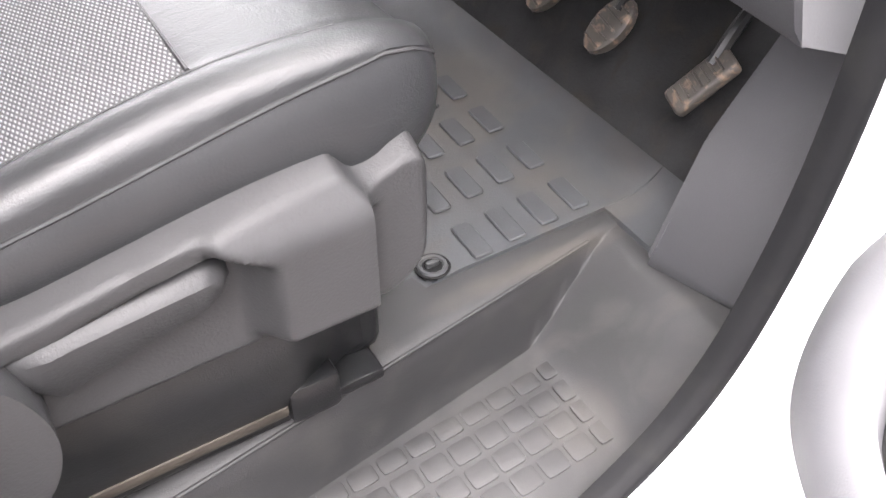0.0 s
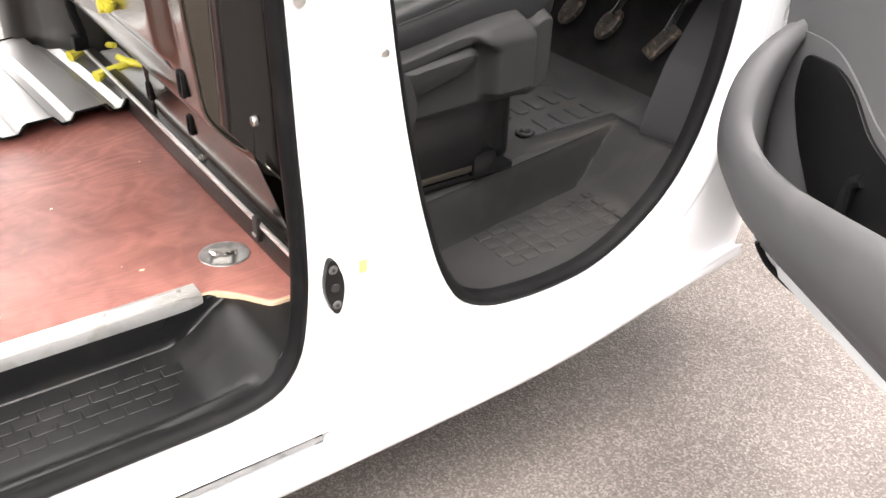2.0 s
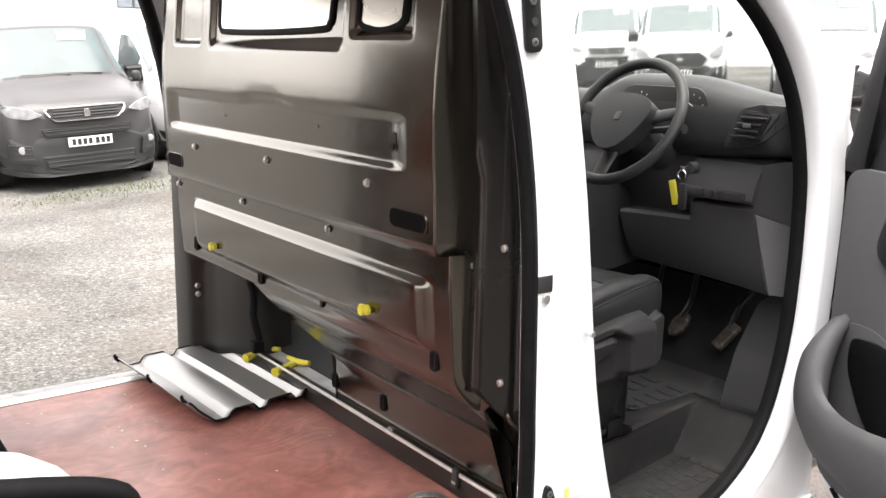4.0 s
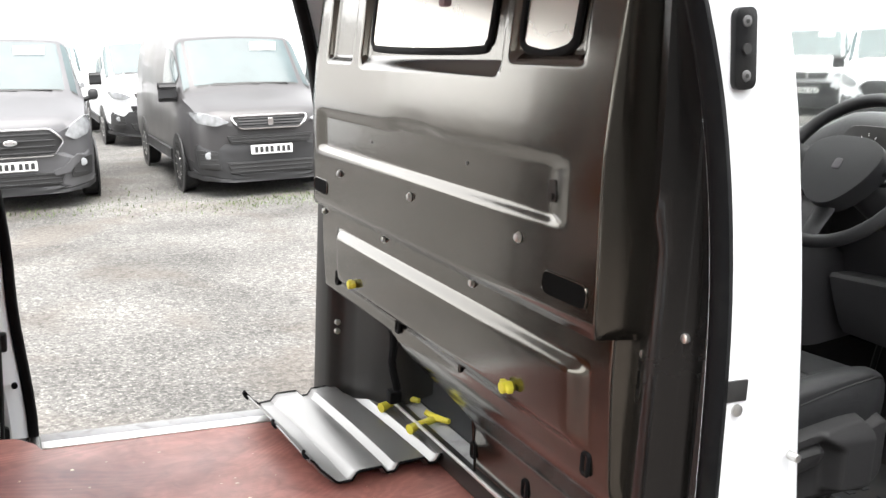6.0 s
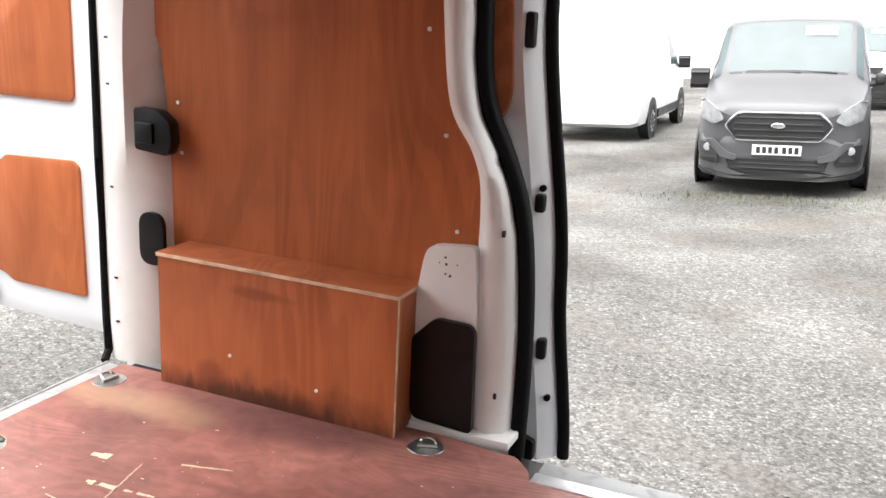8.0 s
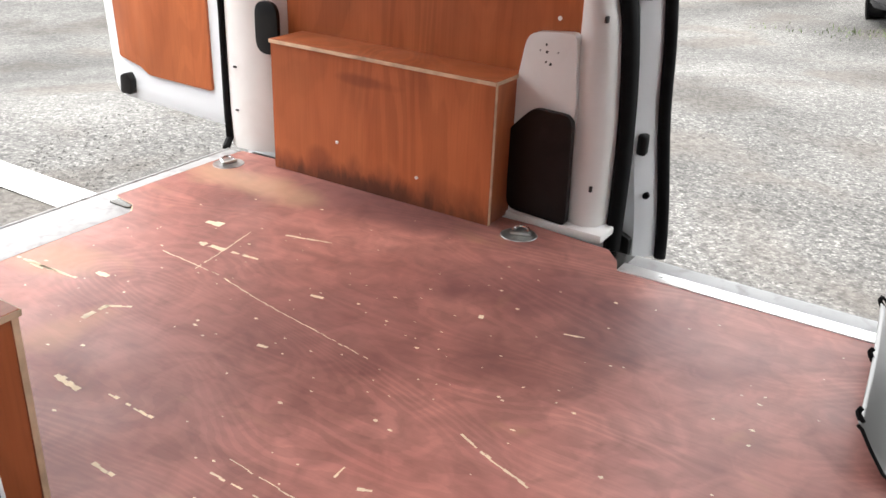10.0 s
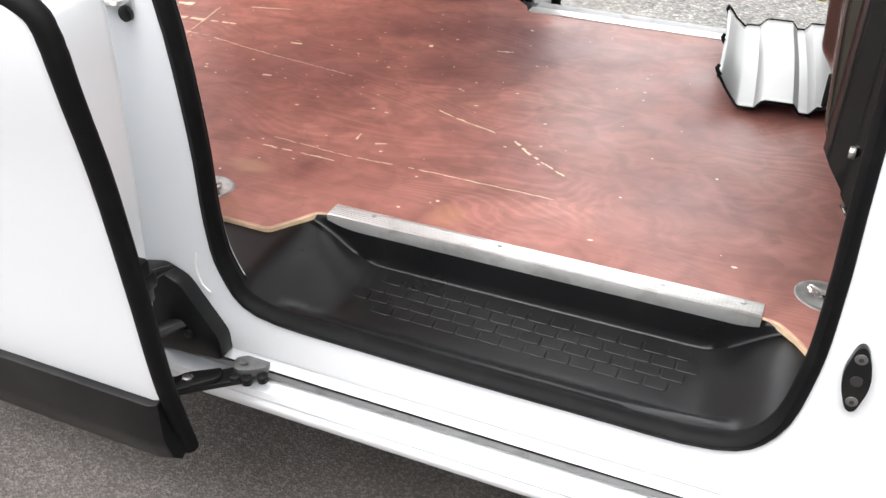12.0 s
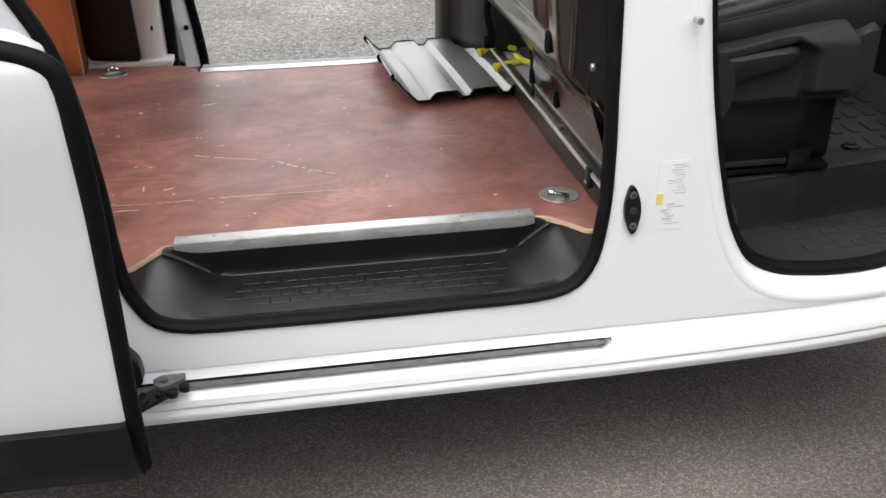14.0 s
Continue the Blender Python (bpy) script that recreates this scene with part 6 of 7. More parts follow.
disc(bm, (1.905, 0.408, 1.346), 0.018, 0.03, "x", 14, 0.003)
part("ignition_lock", bm, DASHDARK, key)
bm = B()
box(bm, 1.87, 1.905, 0.404, 0.412, 1.339, 1.356, 0.002)
tube(bm, [(1.875 + 0.0, 0.408 + 0.014 * math.cos(k * 0.5236), 1.329 + 0.014 * math.sin(k * 0.5236)) for k in range(12)], 0.0022, 6, closed=True, up=(1, 0, 0))
part("key_ring", bm, CHROME, key, "silver key and ring")
bm = B()
box(bm, -0.003, 0.003, -0.012, 0.012, -0.036, 0.036, 0.003)
o = part("tag", bm, YELLOW, key, "yellow plastic tag")
o.location, o.rotation_euler = (1.87, 0.428, 1.276), (radians(-16), 0, 0)
bm = B()
box(bm, -0.006, 0.006, -0.014, 0.014, -0.038, 0.038, 0.006)
o = part("fob", bm, INK, key, "black fob")
o.location = (1.872, 0.398, 1.268)

# plain cab wall beyond: passenger door lining
bm = B()
plate(bm, [rounded([(1.22, 0.62), (2.15, 0.62), (2.15, 1.33), (1.20, 1.33)], 0.03, 3)], "xz", 1.80, 1.86, 0.012, 2)
tagged(finish(bm, "passenger_door_lining", DOORGREY), "grey plastic passenger door lining", "door lining")

# ---- driver's door, standing open ----
door = thing("driver_door", "open driver's door with grey plastic lining and deep black pocket", "door")
bm = B()
lining_line = rounded([(0.02, 0.48), (0.10, 0.430), (0.98, 0.425), (1.02, 0.6), (1.0, 1.36), (0.03, 1.36), (0.02, 1.0)], 0.04, 4)
plate(bm, [lining_line], "xz", -0.075, -0.018, 0.008, 2)
part("door_shell", bm, WHITE, door, "white painted door shell")
bm = B()
plate(bm, [rounded([(0.055, 0.53), (0.13, 0.495), (0.95, 0.485), (0.96, 1.375), (0.10, 1.385), (0.055, 1.36), (0.05, 0.95)], 0.03, 4)], "xz", -0.018, 0.022, 0.012, 3)
part("lining", bm, DOORGREY, door, "grey plastic door lining")


LIP = spline([(0.10, 0.03, 0.99), (0.13, 0.08, 0.978), (0.165, 0.14, 0.945), (0.185, 0.172, 0.885), (0.215, 0.178, 0.825), (0.285, 0.178, 0.793), (0.38, 0.178, 0.79), (0.50, 0.176, 0.806), (0.72, 0.17, 0.84), (0.98, 0.15, 0.86)], 5)
FOOT = spline([(0.055, 0.02, 0.95), (0.05, 0.03, 0.86), (0.058, 0.045, 0.76), (0.078, 0.05, 0.665), (0.11, 0.05, 0.595), (0.18, 0.048, 0.548), (0.30, 0.045, 0.530), (0.50, 0.045, 0.530), (0.75, 0.045, 0.533), (0.98, 0.045, 0.535)], 5)
bm = B()
secs = []
for a, b in zip(LIP, FOOT):
    a, b = Vector(a), Vector(b)
    bulge = Vector((-0.02, 0.045, -0.01)) * min(1.0, (a - b).length / 0.2)
    inw = Vector((0.018, -0.004, 0.003))
    secs.append([tuple(p) for p in (b, b.lerp(a, 0.3) + bulge * 0.8, b.lerp(a, 0.6) + bulge, b.lerp(a, 0.88) + bulge * 0.55, a + Vector((0, 0.002, -0.004)), a + inw * 0.4 + Vector((0, -0.004, 0.004)),
                                    a + inw + Vector((0.0, -0.014, -0.002)), a + inw + Vector((0.004, -0.022, -0.02)), b.lerp(a, 0.5) + inw + Vector((0.02, -0.01, 0)), b + inw + Vector((0.02, 0, 0.02)))])
loft(bm, rings_of(bm, secs))
part("pocket_rim", bm, DOORGREY, door, "grey moulded pocket front", 60)
bm = B()
plate(bm, [rounded([(0.09, 0.975), (0.23, 0.985), (0.32, 0.945), (0.41, 0.885), (0.52, 0.868), (0.95, 0.87), (0.95, 0.55), (0.15, 0.57), (0.07, 0.80)], [0.03, 0.05, 0.05, 0.05, 0.05, 0.02, 0.02, 0.05, 0.05], 4)], "xz", 0.021, 0.027)
part("pocket_back", bm, DOORGREY, door, "grey pocket inside")
bm = B()
plate(bm, [rounded([(0.155, 0.945), (0.15, 0.86), (0.205, 0.77), (0.31, 0.66), (0.95, 0.60), (0.95, 0.84), (0.50, 0.84), (0.40, 0.87), (0.32, 0.935), (0.26, 0.955)], 0.03, 4)], "xz", 0.027, 0.036, 0.004)
part("speaker_grille", bm, BLACKPL, door, "black speaker grille")
bm = B()
tube(bm, spline([(0.135, 0.024, 0.500), (0.150, 0.000, 0.455), (0.19, -0.030, 0.424), (0.30, -0.045, 0.418), (0.60, -0.045, 0.416), (1.0, -0.045, 0.416)], 6), 0.0075, 8)
part("bottom_seal", bm, SEAL, door, "black rubber seal along the door's foot")
bm = B()
tube(bm, spline([(0.395, 0.05, 0.70), (0.40, 0.045, 0.78), (0.42, 0.04, 0.80)], 4), 0.012, 8)
part("cup_rib", bm, BLACKPL, door)
bm = B()
plate(bm, [rounded([(0.20, 1.185), (0.26, 1.14), (0.60, 1.10), (0.62, 1.30), (0.36, 1.325), (0.235, 1.295)], 0.04, 5)], "xz", 0.020, 0.034, 0.006)
part("handle_surround", bm, BLACKPL, door, "black door handle surround")
bm = B()
plate(bm, [rounded([(0.265, 1.175), (0.41, 1.165), (0.42, 1.265), (0.275, 1.270)], 0.02, 4)], "xz", 0.034, 0.040)
part("handle_hollow", bm, INK, door)
bm = B()
box(bm, 0.325, 0.385, 0.038, 0.052, 1.195, 1.245, 0.010, 3)
box(bm, 0.345, 0.40, 0.036, 0.046, 1.20, 1.215, 0.004, 2)
part("handle", bm, BLACKPL, door, "black pull handle")
bm = B()
tube(bm, [(0.03, -0.02, 0.995), (-0.06, 0.05, 0.995)], 0.012, 8)
box(bm, -0.03, 0.012, 0.0, 0.03, 0.975, 1.015, 0.004)
part("check_strap", bm, BLACKPL, door, "black door check strap")
bm = B()
plate(bm, [rounded([(0.02, 1.37), (0.10, 1.37), (0.17, 1.80), (0.13, 1.82)], 0.015, 3)], "xz", -0.05, 0.012, 0.006)
part("window_frame", bm, BLACKPL, door, "black window frame")
bm = B()
plate(bm, [rounded([(0.10, 1.365), (0.30, 1.365), (0.20, 1.60)], 0.02, 3)], "xz", -0.03, 0.0, 0.006)
part("mirror_triangle", bm, BLACKPL, door, "black mirror mount")
bm = B()
plate(bm, [rounded([(0.30, 1.37), (0.98, 1.37), (0.90, 1.82), (0.17, 1.82)], 0.02, 3)], "xz", -0.03, -0.025)
g = part("window_glass", bm, GLASS, door, "clear glass")
g.visible_shadow = False
# the door's axes: out along the door, towards the cab, up
ang = radians(247)
DU = Vector((math.cos(ang), math.sin(ang), 0))
DV = Vector((math.sin(ang), -math.cos(ang), 0))
door.matrix_world = Matrix(((DU.x, DV.x, 0, 2.105), (DU.y, DV.y, 0, 0.055), (0, 0, 1, 0), (0, 0, 0, 1)))


# ---- sliding doors and rear door ----
def along(table, z):
    """Value at height z on the smooth curve through (height, value) pairs."""
    for (a, u), (b, v) in zip(table, table[1:]):
        if z <= b:
            return u + (v - u) * (z - a) / (b - a) if z > a else u
    return table[-1][1]


DOOR_X = spline([(0.34, 0.028), (0.50, 0.036), (0.70, 0.045), (0.90, 0.054), (1.02, 0.057), (1.115, 0.055), (1.150, 0.035), (1.175, -0.04), (1.195, -0.13), (1.22, -0.195), (1.28, -0.215), (1.50, -0.22), (1.90, -0.22)], 8)
DOOR_Y = spline([(0.30, -0.130), (0.50, -0.178), (0.70, -0.206), (0.90, -0.236), (1.10, -0.272), (1.35, -0.290), (1.90, -0.255)], 8)
sd = thing("sliding_door", "open white sliding door with black rubber edge and black lower trim", "sliding door")
heights = span(0.345, 1.06, 0.02) + span(1.07, 1.25, 0.008) + span(1.28, 1.86, 0.05)
bm = B()
secs = []
for z in heights:
    e, y = along(DOOR_X, z), along(DOOR_Y, z)
    secs.append([(-1.05, y + 0.010, z), (-0.5, y - 0.014, z), (e - 0.020, y - 0.014, z), (e - 0.006, y - 0.006, z), (e - 0.006, y + 0.018, z), (-0.5, y + 0.030, z), (-1.05, y + 0.045, z)])
loft(bm, rings_of(bm, secs))
part("door_skin", bm, WHITE, sd, "white painted door skin", 50)
bm = B()
secs = []
for z in span(0.535, 1.86, 0.02):
    e, y = along(DOOR_X, z) - 0.066 - 0.045 * step(0.60, 0.535, z), along(DOOR_Y, z)
    secs.append([(e - 0.03, y + 0.016, z), (e + 0.044, y + 0.014, z), (e + 0.040, y + 0.030, z), (e + 0.024, -0.142, z), (e + 0.016, -0.124, z), (e + 0.004, -0.112, z), (e - 0.06, -0.105, z)])
loft(bm, rings_of(bm, secs))
part("door_flange", bm, WHITE, sd, "white painted inner door flange", 40)
bm = B()
tube(bm, [(along(DOOR_X, z), along(DOOR_Y, z), z) for z in span(0.335, 1.06, 0.02) + span(1.07, 1.25, 0.008) + span(1.28, 1.86, 0.05)], 0.0155, 12)
part("edge_seal", bm, SEAL, sd, "black rubber edge seal", 60)
bm = B()
secs = []
for x in (-1.05, -0.5, -0.06, 0.012, 0.022):
    k, f = (0.008, 0.013) if x > 0.015 else (0.0, 0.0)
    secs.append([(x, -0.186 + k, 0.474), (x + f * 0.2, -0.200 + k, 0.470), (x + f * 0.6, -0.206 + k, 0.40), (x + f, -0.197 + k, 0.355), (x + f, -0.17, 0.335), (x + f, -0.15, 0.345), (x, -0.16, 0.47)])
loft(bm, rings_of(bm, secs))
part("lower_trim", bm, BLACKPL, sd, "black plastic lower trim", 50)
bm = B()
plate(bm, [rounded([(-0.11, -0.115), (-0.05, -0.135), (0.020, -0.075), (0.082, -0.024), (0.094, 0.006), (0.060, 0.012), (0.0, -0.045)], [0.01, 0.01, 0.03, 0.02, 0.01, 0.01, 0.03], 3)], "xy", 0.404, 0.414, 0.002)
box(bm, -0.11, -0.06, -0.135, -0.10, 0.380, 0.430, 0.006, 2)
part("roller_arm", bm, BLACKPL, sd, "black roller arm")
bm = B()
plate(bm, [rounded([(-0.045, -0.105), (-0.012, -0.112), (0.042, -0.050), (0.030, -0.026), (-0.020, -0.062)], 0.008, 3)], "xy", 0.414, 0.424, 0.003)
part("arm_plate", bm, BLACKPL, sd, "black clamping plate")
bm = B()
disc(bm, (-0.006, -0.078, 0.425), 0.010, 0.006, "z", 6, 0.001)
part("arm_bolt", bm, ZINC, sd)
bm = B()
plate(bm, [rounded([(0.046, -0.018), (0.060, -0.030), (0.080, -0.024), (0.104, -0.006), (0.106, 0.016), (0.062, 0.014), (0.044, 0.0)], 0.006, 3)], "xy", 0.416, 0.432, 0.004)
disc(bm, (0.066, -0.010, 0.433), 0.008, 0.005, "z", 6, 0.001)
part("roller_bracket", bm, SCREWMETAL, sd, "dull grey roller bracket")
for x, y in ((0.060, -0.034), (0.082, -0.030), (0.104, -0.014)):
    bm = B()
    disc(bm, (x, y, 0.408), 0.010, 0.014, "z", 14, 0.003)
    part("roller", bm, BLACKPL, sd, "black track roller")
bm = B()
tube(bm, [(-0.115, -0.105, 0.478), (-0.080, -0.06, 0.488), (-0.050, -0.008, 0.492)], [0.010, 0.014, 0.016], 8, flat=0.7)
box(bm, -0.070, -0.030, -0.010, 0.012, 0.476, 0.508, 0.005, 2)
part("check_hook", bm, BLACKPL, sd, "black door check hook")
bm = B()
tube(bm, [(0.016, -0.165, 0.695), (0.026, -0.135, 0.694), (0.034, -0.112, 0.692)], [0.010, 0.007, 0.004], 8)
box(bm, 0.004, 0.030, -0.184, -0.154, 0.655, 0.732, 0.006)
box(bm, 0.012, 0.032, -0.170, -0.146, 0.678, 0.708, 0.005)
part("door_pin", bm, BLACKPL, sd, "dark locating pin")

fd = thing("far_sliding_door", "open white far sliding door seen edge-on with black rubber edge", "sliding door")


def far_edge(z):
    return 0.022 - 0.05 * step(0.45, 1.0, z) - 0.085 * step(0.95, 1.75, z)


bm = B()
secs = []
for z in span(0.475, 1.87, 0.05):
    e = far_edge(z)
    secs.append([(-1.05, 1.945, z), (-0.30, 1.938, z), (e - 0.10, 1.932, z), (e - 0.085, 1.925, z), (e - 0.05, 1.925, z), (e - 0.04, 1.935, z), (e - 0.01, 1.965, z), (e, 2.0, z), (-0.3, 2.02, z), (-1.05, 2.0, z)])
loft(bm, rings_of(bm, secs))
part("door_frame", bm, WHITE, fd, "white painted door inner frame", 40)
bm = B()
tube(bm, [(far_edge(z) + 0.010, 1.985, z) for z in span(0.47, 1.87, 0.07)], 0.017, 10)
part("edge_seal", bm, SEAL, fd, "black rubber edge seal")
bm = B()
plate(bm, [rounded([(-0.16, 0.92), (-0.115, 0.92), (-0.135, 1.27), (-0.16, 1.27)], 0.01, 3)], "xz", 1.915, 1.93, 0.003)
part("grey_pad", bm, DOORGREY, fd, "dark grey foam strip")
bm = B()
plate(bm, [rounded([(-0.50, 0.60), (-0.125, 0.60), (-0.12, 0.88), (-0.14, 0.905), (-0.50, 0.905)], 0.02, 3)], "xz", 1.916, 1.930, 0.002)
part("lower_plywood", bm, PLYWALL, fd, "orange plywood door panel")
bm = B()
plate(bm, [rounded([(-0.60, 1.36), (-0.225, 1.36), (-0.17, 1.46), (-0.195, 1.86), (-0.60, 1.86)], 0.04, 4)], "xz", 1.916, 1.930, 0.002)
part("upper_plywood", bm, PLYWALL, fd, "orange plywood door panel")
for z, h in ((1.64, 0.045), (1.20, 0.025), (0.80, 0.03)):
    bm = B()
    e = far_edge(z)
    box(bm, e - 0.045, e - 0.018, 1.925, 1.955, z - h, z + h, 0.008, 3)
    part("door_catch", bm, BLACKPL, fd, "black door catch")
for z in (0.66, 1.24):
    bm = B()
    disc(bm, (far_edge(z) - 0.022, 1.945, z), 0.009, 0.012, "y", 12)
    part("door_plug", bm, SEAL, fd)
bm = B()
plate(bm, [rounded([(-0.085, 0.478), (-0.035, 0.478), (-0.035, 0.535), (-0.085, 0.555)], 0.008, 3)], "xz", 1.905, 1.93, 0.004)
part("lower_guide", bm, BLACKPL, fd, "black lower guide")

rd = thing("rear_door", "open white rear door with orange plywood panel and black seal", "rear door")
bm = B()
plate(bm, [rounded([(-2.21, 0.55), (-1.46, 0.53), (-1.46, 1.94), (-2.24, 1.94), (-2.27, 1.3)], 0.06, 4)], "xz", 1.965, 2.02, 0.012, 2)
part("door_skin", bm, WHITE, rd, "white painted rear door")
bm = B()
plate(bm, [rounded([(-2.160, 0.710), (-2.045, 0.685), (-2.005, 0.660), (-1.675, 0.655), (-1.680, 1.105), (-1.705, 1.125), (-2.005, 1.115), (-2.065, 1.070), (-2.180, 1.060)], 0.012, 3)], "xz", 1.953, 1.965, 0.002)
part("plywood_panel", bm, PLYWALL, rd, "orange plywood door panel")
bm = B()
plate(bm, [rounded([(-2.155, 0.570), (-2.100, 0.570), (-2.095, 0.630), (-2.115, 0.655), (-2.150, 0.640)], 0.01, 3)], "xz", 1.935, 1.965, 0.006)
part("door_latch", bm, BLACKPL, rd, "black door latch")
bm = B()
plate(bm, [rounded([(-2.145, 1.090), (-2.100, 1.090), (-2.100, 1.160), (-2.145, 1.160)], 0.02, 5)], "xz", 1.953, 1.966, 0.003)
disc(bm, (-2.205, 1.953, 1.145), 0.012, 0.012, "y", 14)
part("door_plug", bm, SEAL, rd)
bm = B()
plate(bm, [rounded([(-1.685, 1.320), (-2.185, 1.320), (-2.205, 1.840), (-1.685, 1.840)], 0.03, 3)], "xz", 1.953, 1.965, 0.002)
part("upper_plywood", bm, PLYWALL, rd, "orange plywood door panel")
bm = B()
tube(bm, [(-1.46, 1.945, 1.90), (-1.458, 1.945, 0.56)], 0.010, 8)
tube(bm, [(-1.45, 1.90, 0.70), (-1.42, 1.89, 0.70)], 0.014, 8)
tube(bm, [(-1.45, 1.90, 1.50), (-1.42, 1.89, 1.50)], 0.014, 8)
part("hinge_side", bm, SEAL, rd)


# ---- the yard ----
def ground_z(x, y):
    """Level round the van; beyond it the yard slopes gently."""
    k = step(3.0, 9.0, math.hypot(x - 0.3, y - 0.9))
    return k * (-0.16 + 0.070 * max(-9.0, min(26.0, x)) - 0.006 * max(0.0, min(30.0, y)))


bm = B()
gx = sorted(set(span(-12, 28, 0.5) + [-300, -150, -80, -40, -20, 40, 80, 150, 300]))
gy = sorted(set(span(-10, 14, 0.5) + [-300, -150, -80, -40, -20, -10, 18, 24, 40, 80, 150, 300]))
rows = [[bm.verts.new((x, y, ground_z(x, y))) for y in gy] for x in gx]
loft(bm, rows, ringclosed=False)
tagged(finish(bm, "ground", GROUND), "tarmac yard running into pale gravel", "ground", kind="structure")

bm = B()  # unseen plain wall closing the near side, added to cut the low light
box(bm, -30, 34, -10.8, -6.8, -0.6, 4.6, 0.02)
tagged(finish(bm, "light_cutting_wall", GREYWALL, smooth=0), "unseen plain grey wall, added to cut low light", "wall", kind="structure")

bm = B()
for (x0, y0, x1, y1, w) in ((-2.3, 1.97, -6.5, 1.90, 0.10),):
    box(bm, x1, x0, y0 - w, y0 + w, 0.002, 0.006)
tagged(finish(bm, "painted_line", LINEPAINT, smooth=0), "worn white painted line on the tarmac", "road marking", kind="structure")

bm = B()
random.seed(21)
for i in range(9000):
    y = 2.0 + 8.5 * random.random() ** 1.6
    x = random.uniform(-4.5, 4.5) * (0.5 + y / 9)
    r = random.uniform(0.004, 0.011)
    z = ground_z(x, y)
    a = random.random() * 6.28
    top = bm.verts.new((x + r * 0.2, y, z + r * 0.75))
    ring = [bm.verts.new((x + r * math.cos(a + k * 1.2566) * random.uniform(0.7, 1.2), y + r * math.sin(a + k * 1.2566) * random.uniform(0.7, 1.2), z + r * random.uniform(0.0, 0.3))) for k in range(5)]
    for k in range(5):
        bm.faces.new((ring[k], ring[(k + 1) % 5], top))
tagged(finish(bm, "gravel", STONE, smooth=0), "loose grey gravel stones", "gravel", kind="stuff")


# thin weeds where the vans stand
bm = B()
random.seed(33)
for cx, cy, sx, sy, n in ((3.3, 9.75, 0.9, 0.25, 900), (-0.2, 10.2, 0.8, 0.20, 350), (1.2, 10.9, 0.5, 0.5, 150), (5.2, 10.6, 0.8, 0.3, 300)):
    for i in range(n):
        x, y = random.gauss(cx, sx), random.gauss(cy, sy)
        z, h, a = ground_z(x, y), random.uniform(0.015, 0.05), random.uniform(0, 6.28)
        dx, dy = 0.006 * math.cos(a), 0.006 * math.sin(a)
        bm.faces.new([bm.verts.new(p) for p in ((x - dx, y - dy, z), (x + dx, y + dy, z), (x + dy * 3, y - dx * 3, z + h))])
tagged(finish(bm, "weeds", LEAFGREEN, smooth=0), "thin green weeds in the gravel", "weeds", kind="stuff")


# ---- parked vans ----
def van_body(shape, y):
    """Half width at the waist and roof, underside, and height at a distance y behind the nose."""
    keys = shape
    for a, b in zip(keys, keys[1:]):
        if y <= b[0]:
            t = (y - a[0]) / (b[0] - a[0])
            return [p + (q - p) * t for p, q in zip(a[1:], b[1:])]
    return list(keys[-1][1:])


def section(shape, y):
    wl, wr, zb, zt, zw = van_body(shape, y)
    half = [(0, zb), (wl * 0.80, zb), (wl * 0.95, zb + 0.05), (wl * 0.995, zb + 0.22), (wl, (zb + zw) / 2), (wl * 0.985, zw), ((wl + wr) / 2, (zw + zt) / 2 + 0.04), (wr, zt - 0.07), (wr * 0.90, zt - 0.02), (wr * 0.6, zt), (0, zt + 0.012)]
    return [(x, y, z) for x, z in half] + [(-x, y, z) for x, z in half[-2:0:-1]]


PANEL_VAN = [(0.0, 0.45, 0.40, 0.34, 0.90, 0.74), (0.05, 0.68, 0.60, 0.28, 1.00, 0.80), (0.14, 0.82, 0.72, 0.26, 1.06, 0.85), (0.28, 0.90, 0.78, 0.25, 1.11, 0.90), (0.75, 0.95, 0.82, 0.25, 1.24, 1.00), (0.95, 0.955, 0.83, 0.25, 1.31, 1.05),
             (1.62, 0.96, 0.79, 0.25, 1.93, 1.10), (1.85, 0.96, 0.79, 0.25, 1.985, 1.10), (3.0, 0.965, 0.80, 0.25, 2.00, 1.10), (4.85, 0.96, 0.79, 0.27, 1.98, 1.10), (4.97, 0.93, 0.77, 0.34, 1.93, 1.05)]


def wheel_of(s, x, y, side):
    bm = B()
    n = 26
    prof = [(-0.10, 0.20), (-0.10, 0.30), (-0.075, 0.328), (0.0, 0.332), (0.075, 0.328), (0.10, 0.30), (0.10, 0.20)]
    secs = [[(d * side, r * math.cos(a * 2 * math.pi / n), r * math.sin(a * 2 * math.pi / n)) for d, r in prof] for a in range(n)]
    loft(bm, rings_of(bm, secs), closed=True)
    t = part("wheel", bm, TYRE, s, "black tyre")
    t.location = (x, y, 0.332)
    bm = B()
    disc(bm, (0.055 * side, 0, 0), 0.20, 0.015, "x", 24)
    for k in range(10):
        a = k * 0.6283
        tube(bm, [(0.075 * side, 0.03 * math.cos(a), 0.03 * math.sin(a)), (0.09 * side, 0.19 * math.cos(a), 0.19 * math.sin(a))], 0.018, 6)
    part("rim", bm, ZINC, t, "silver spoked rim")


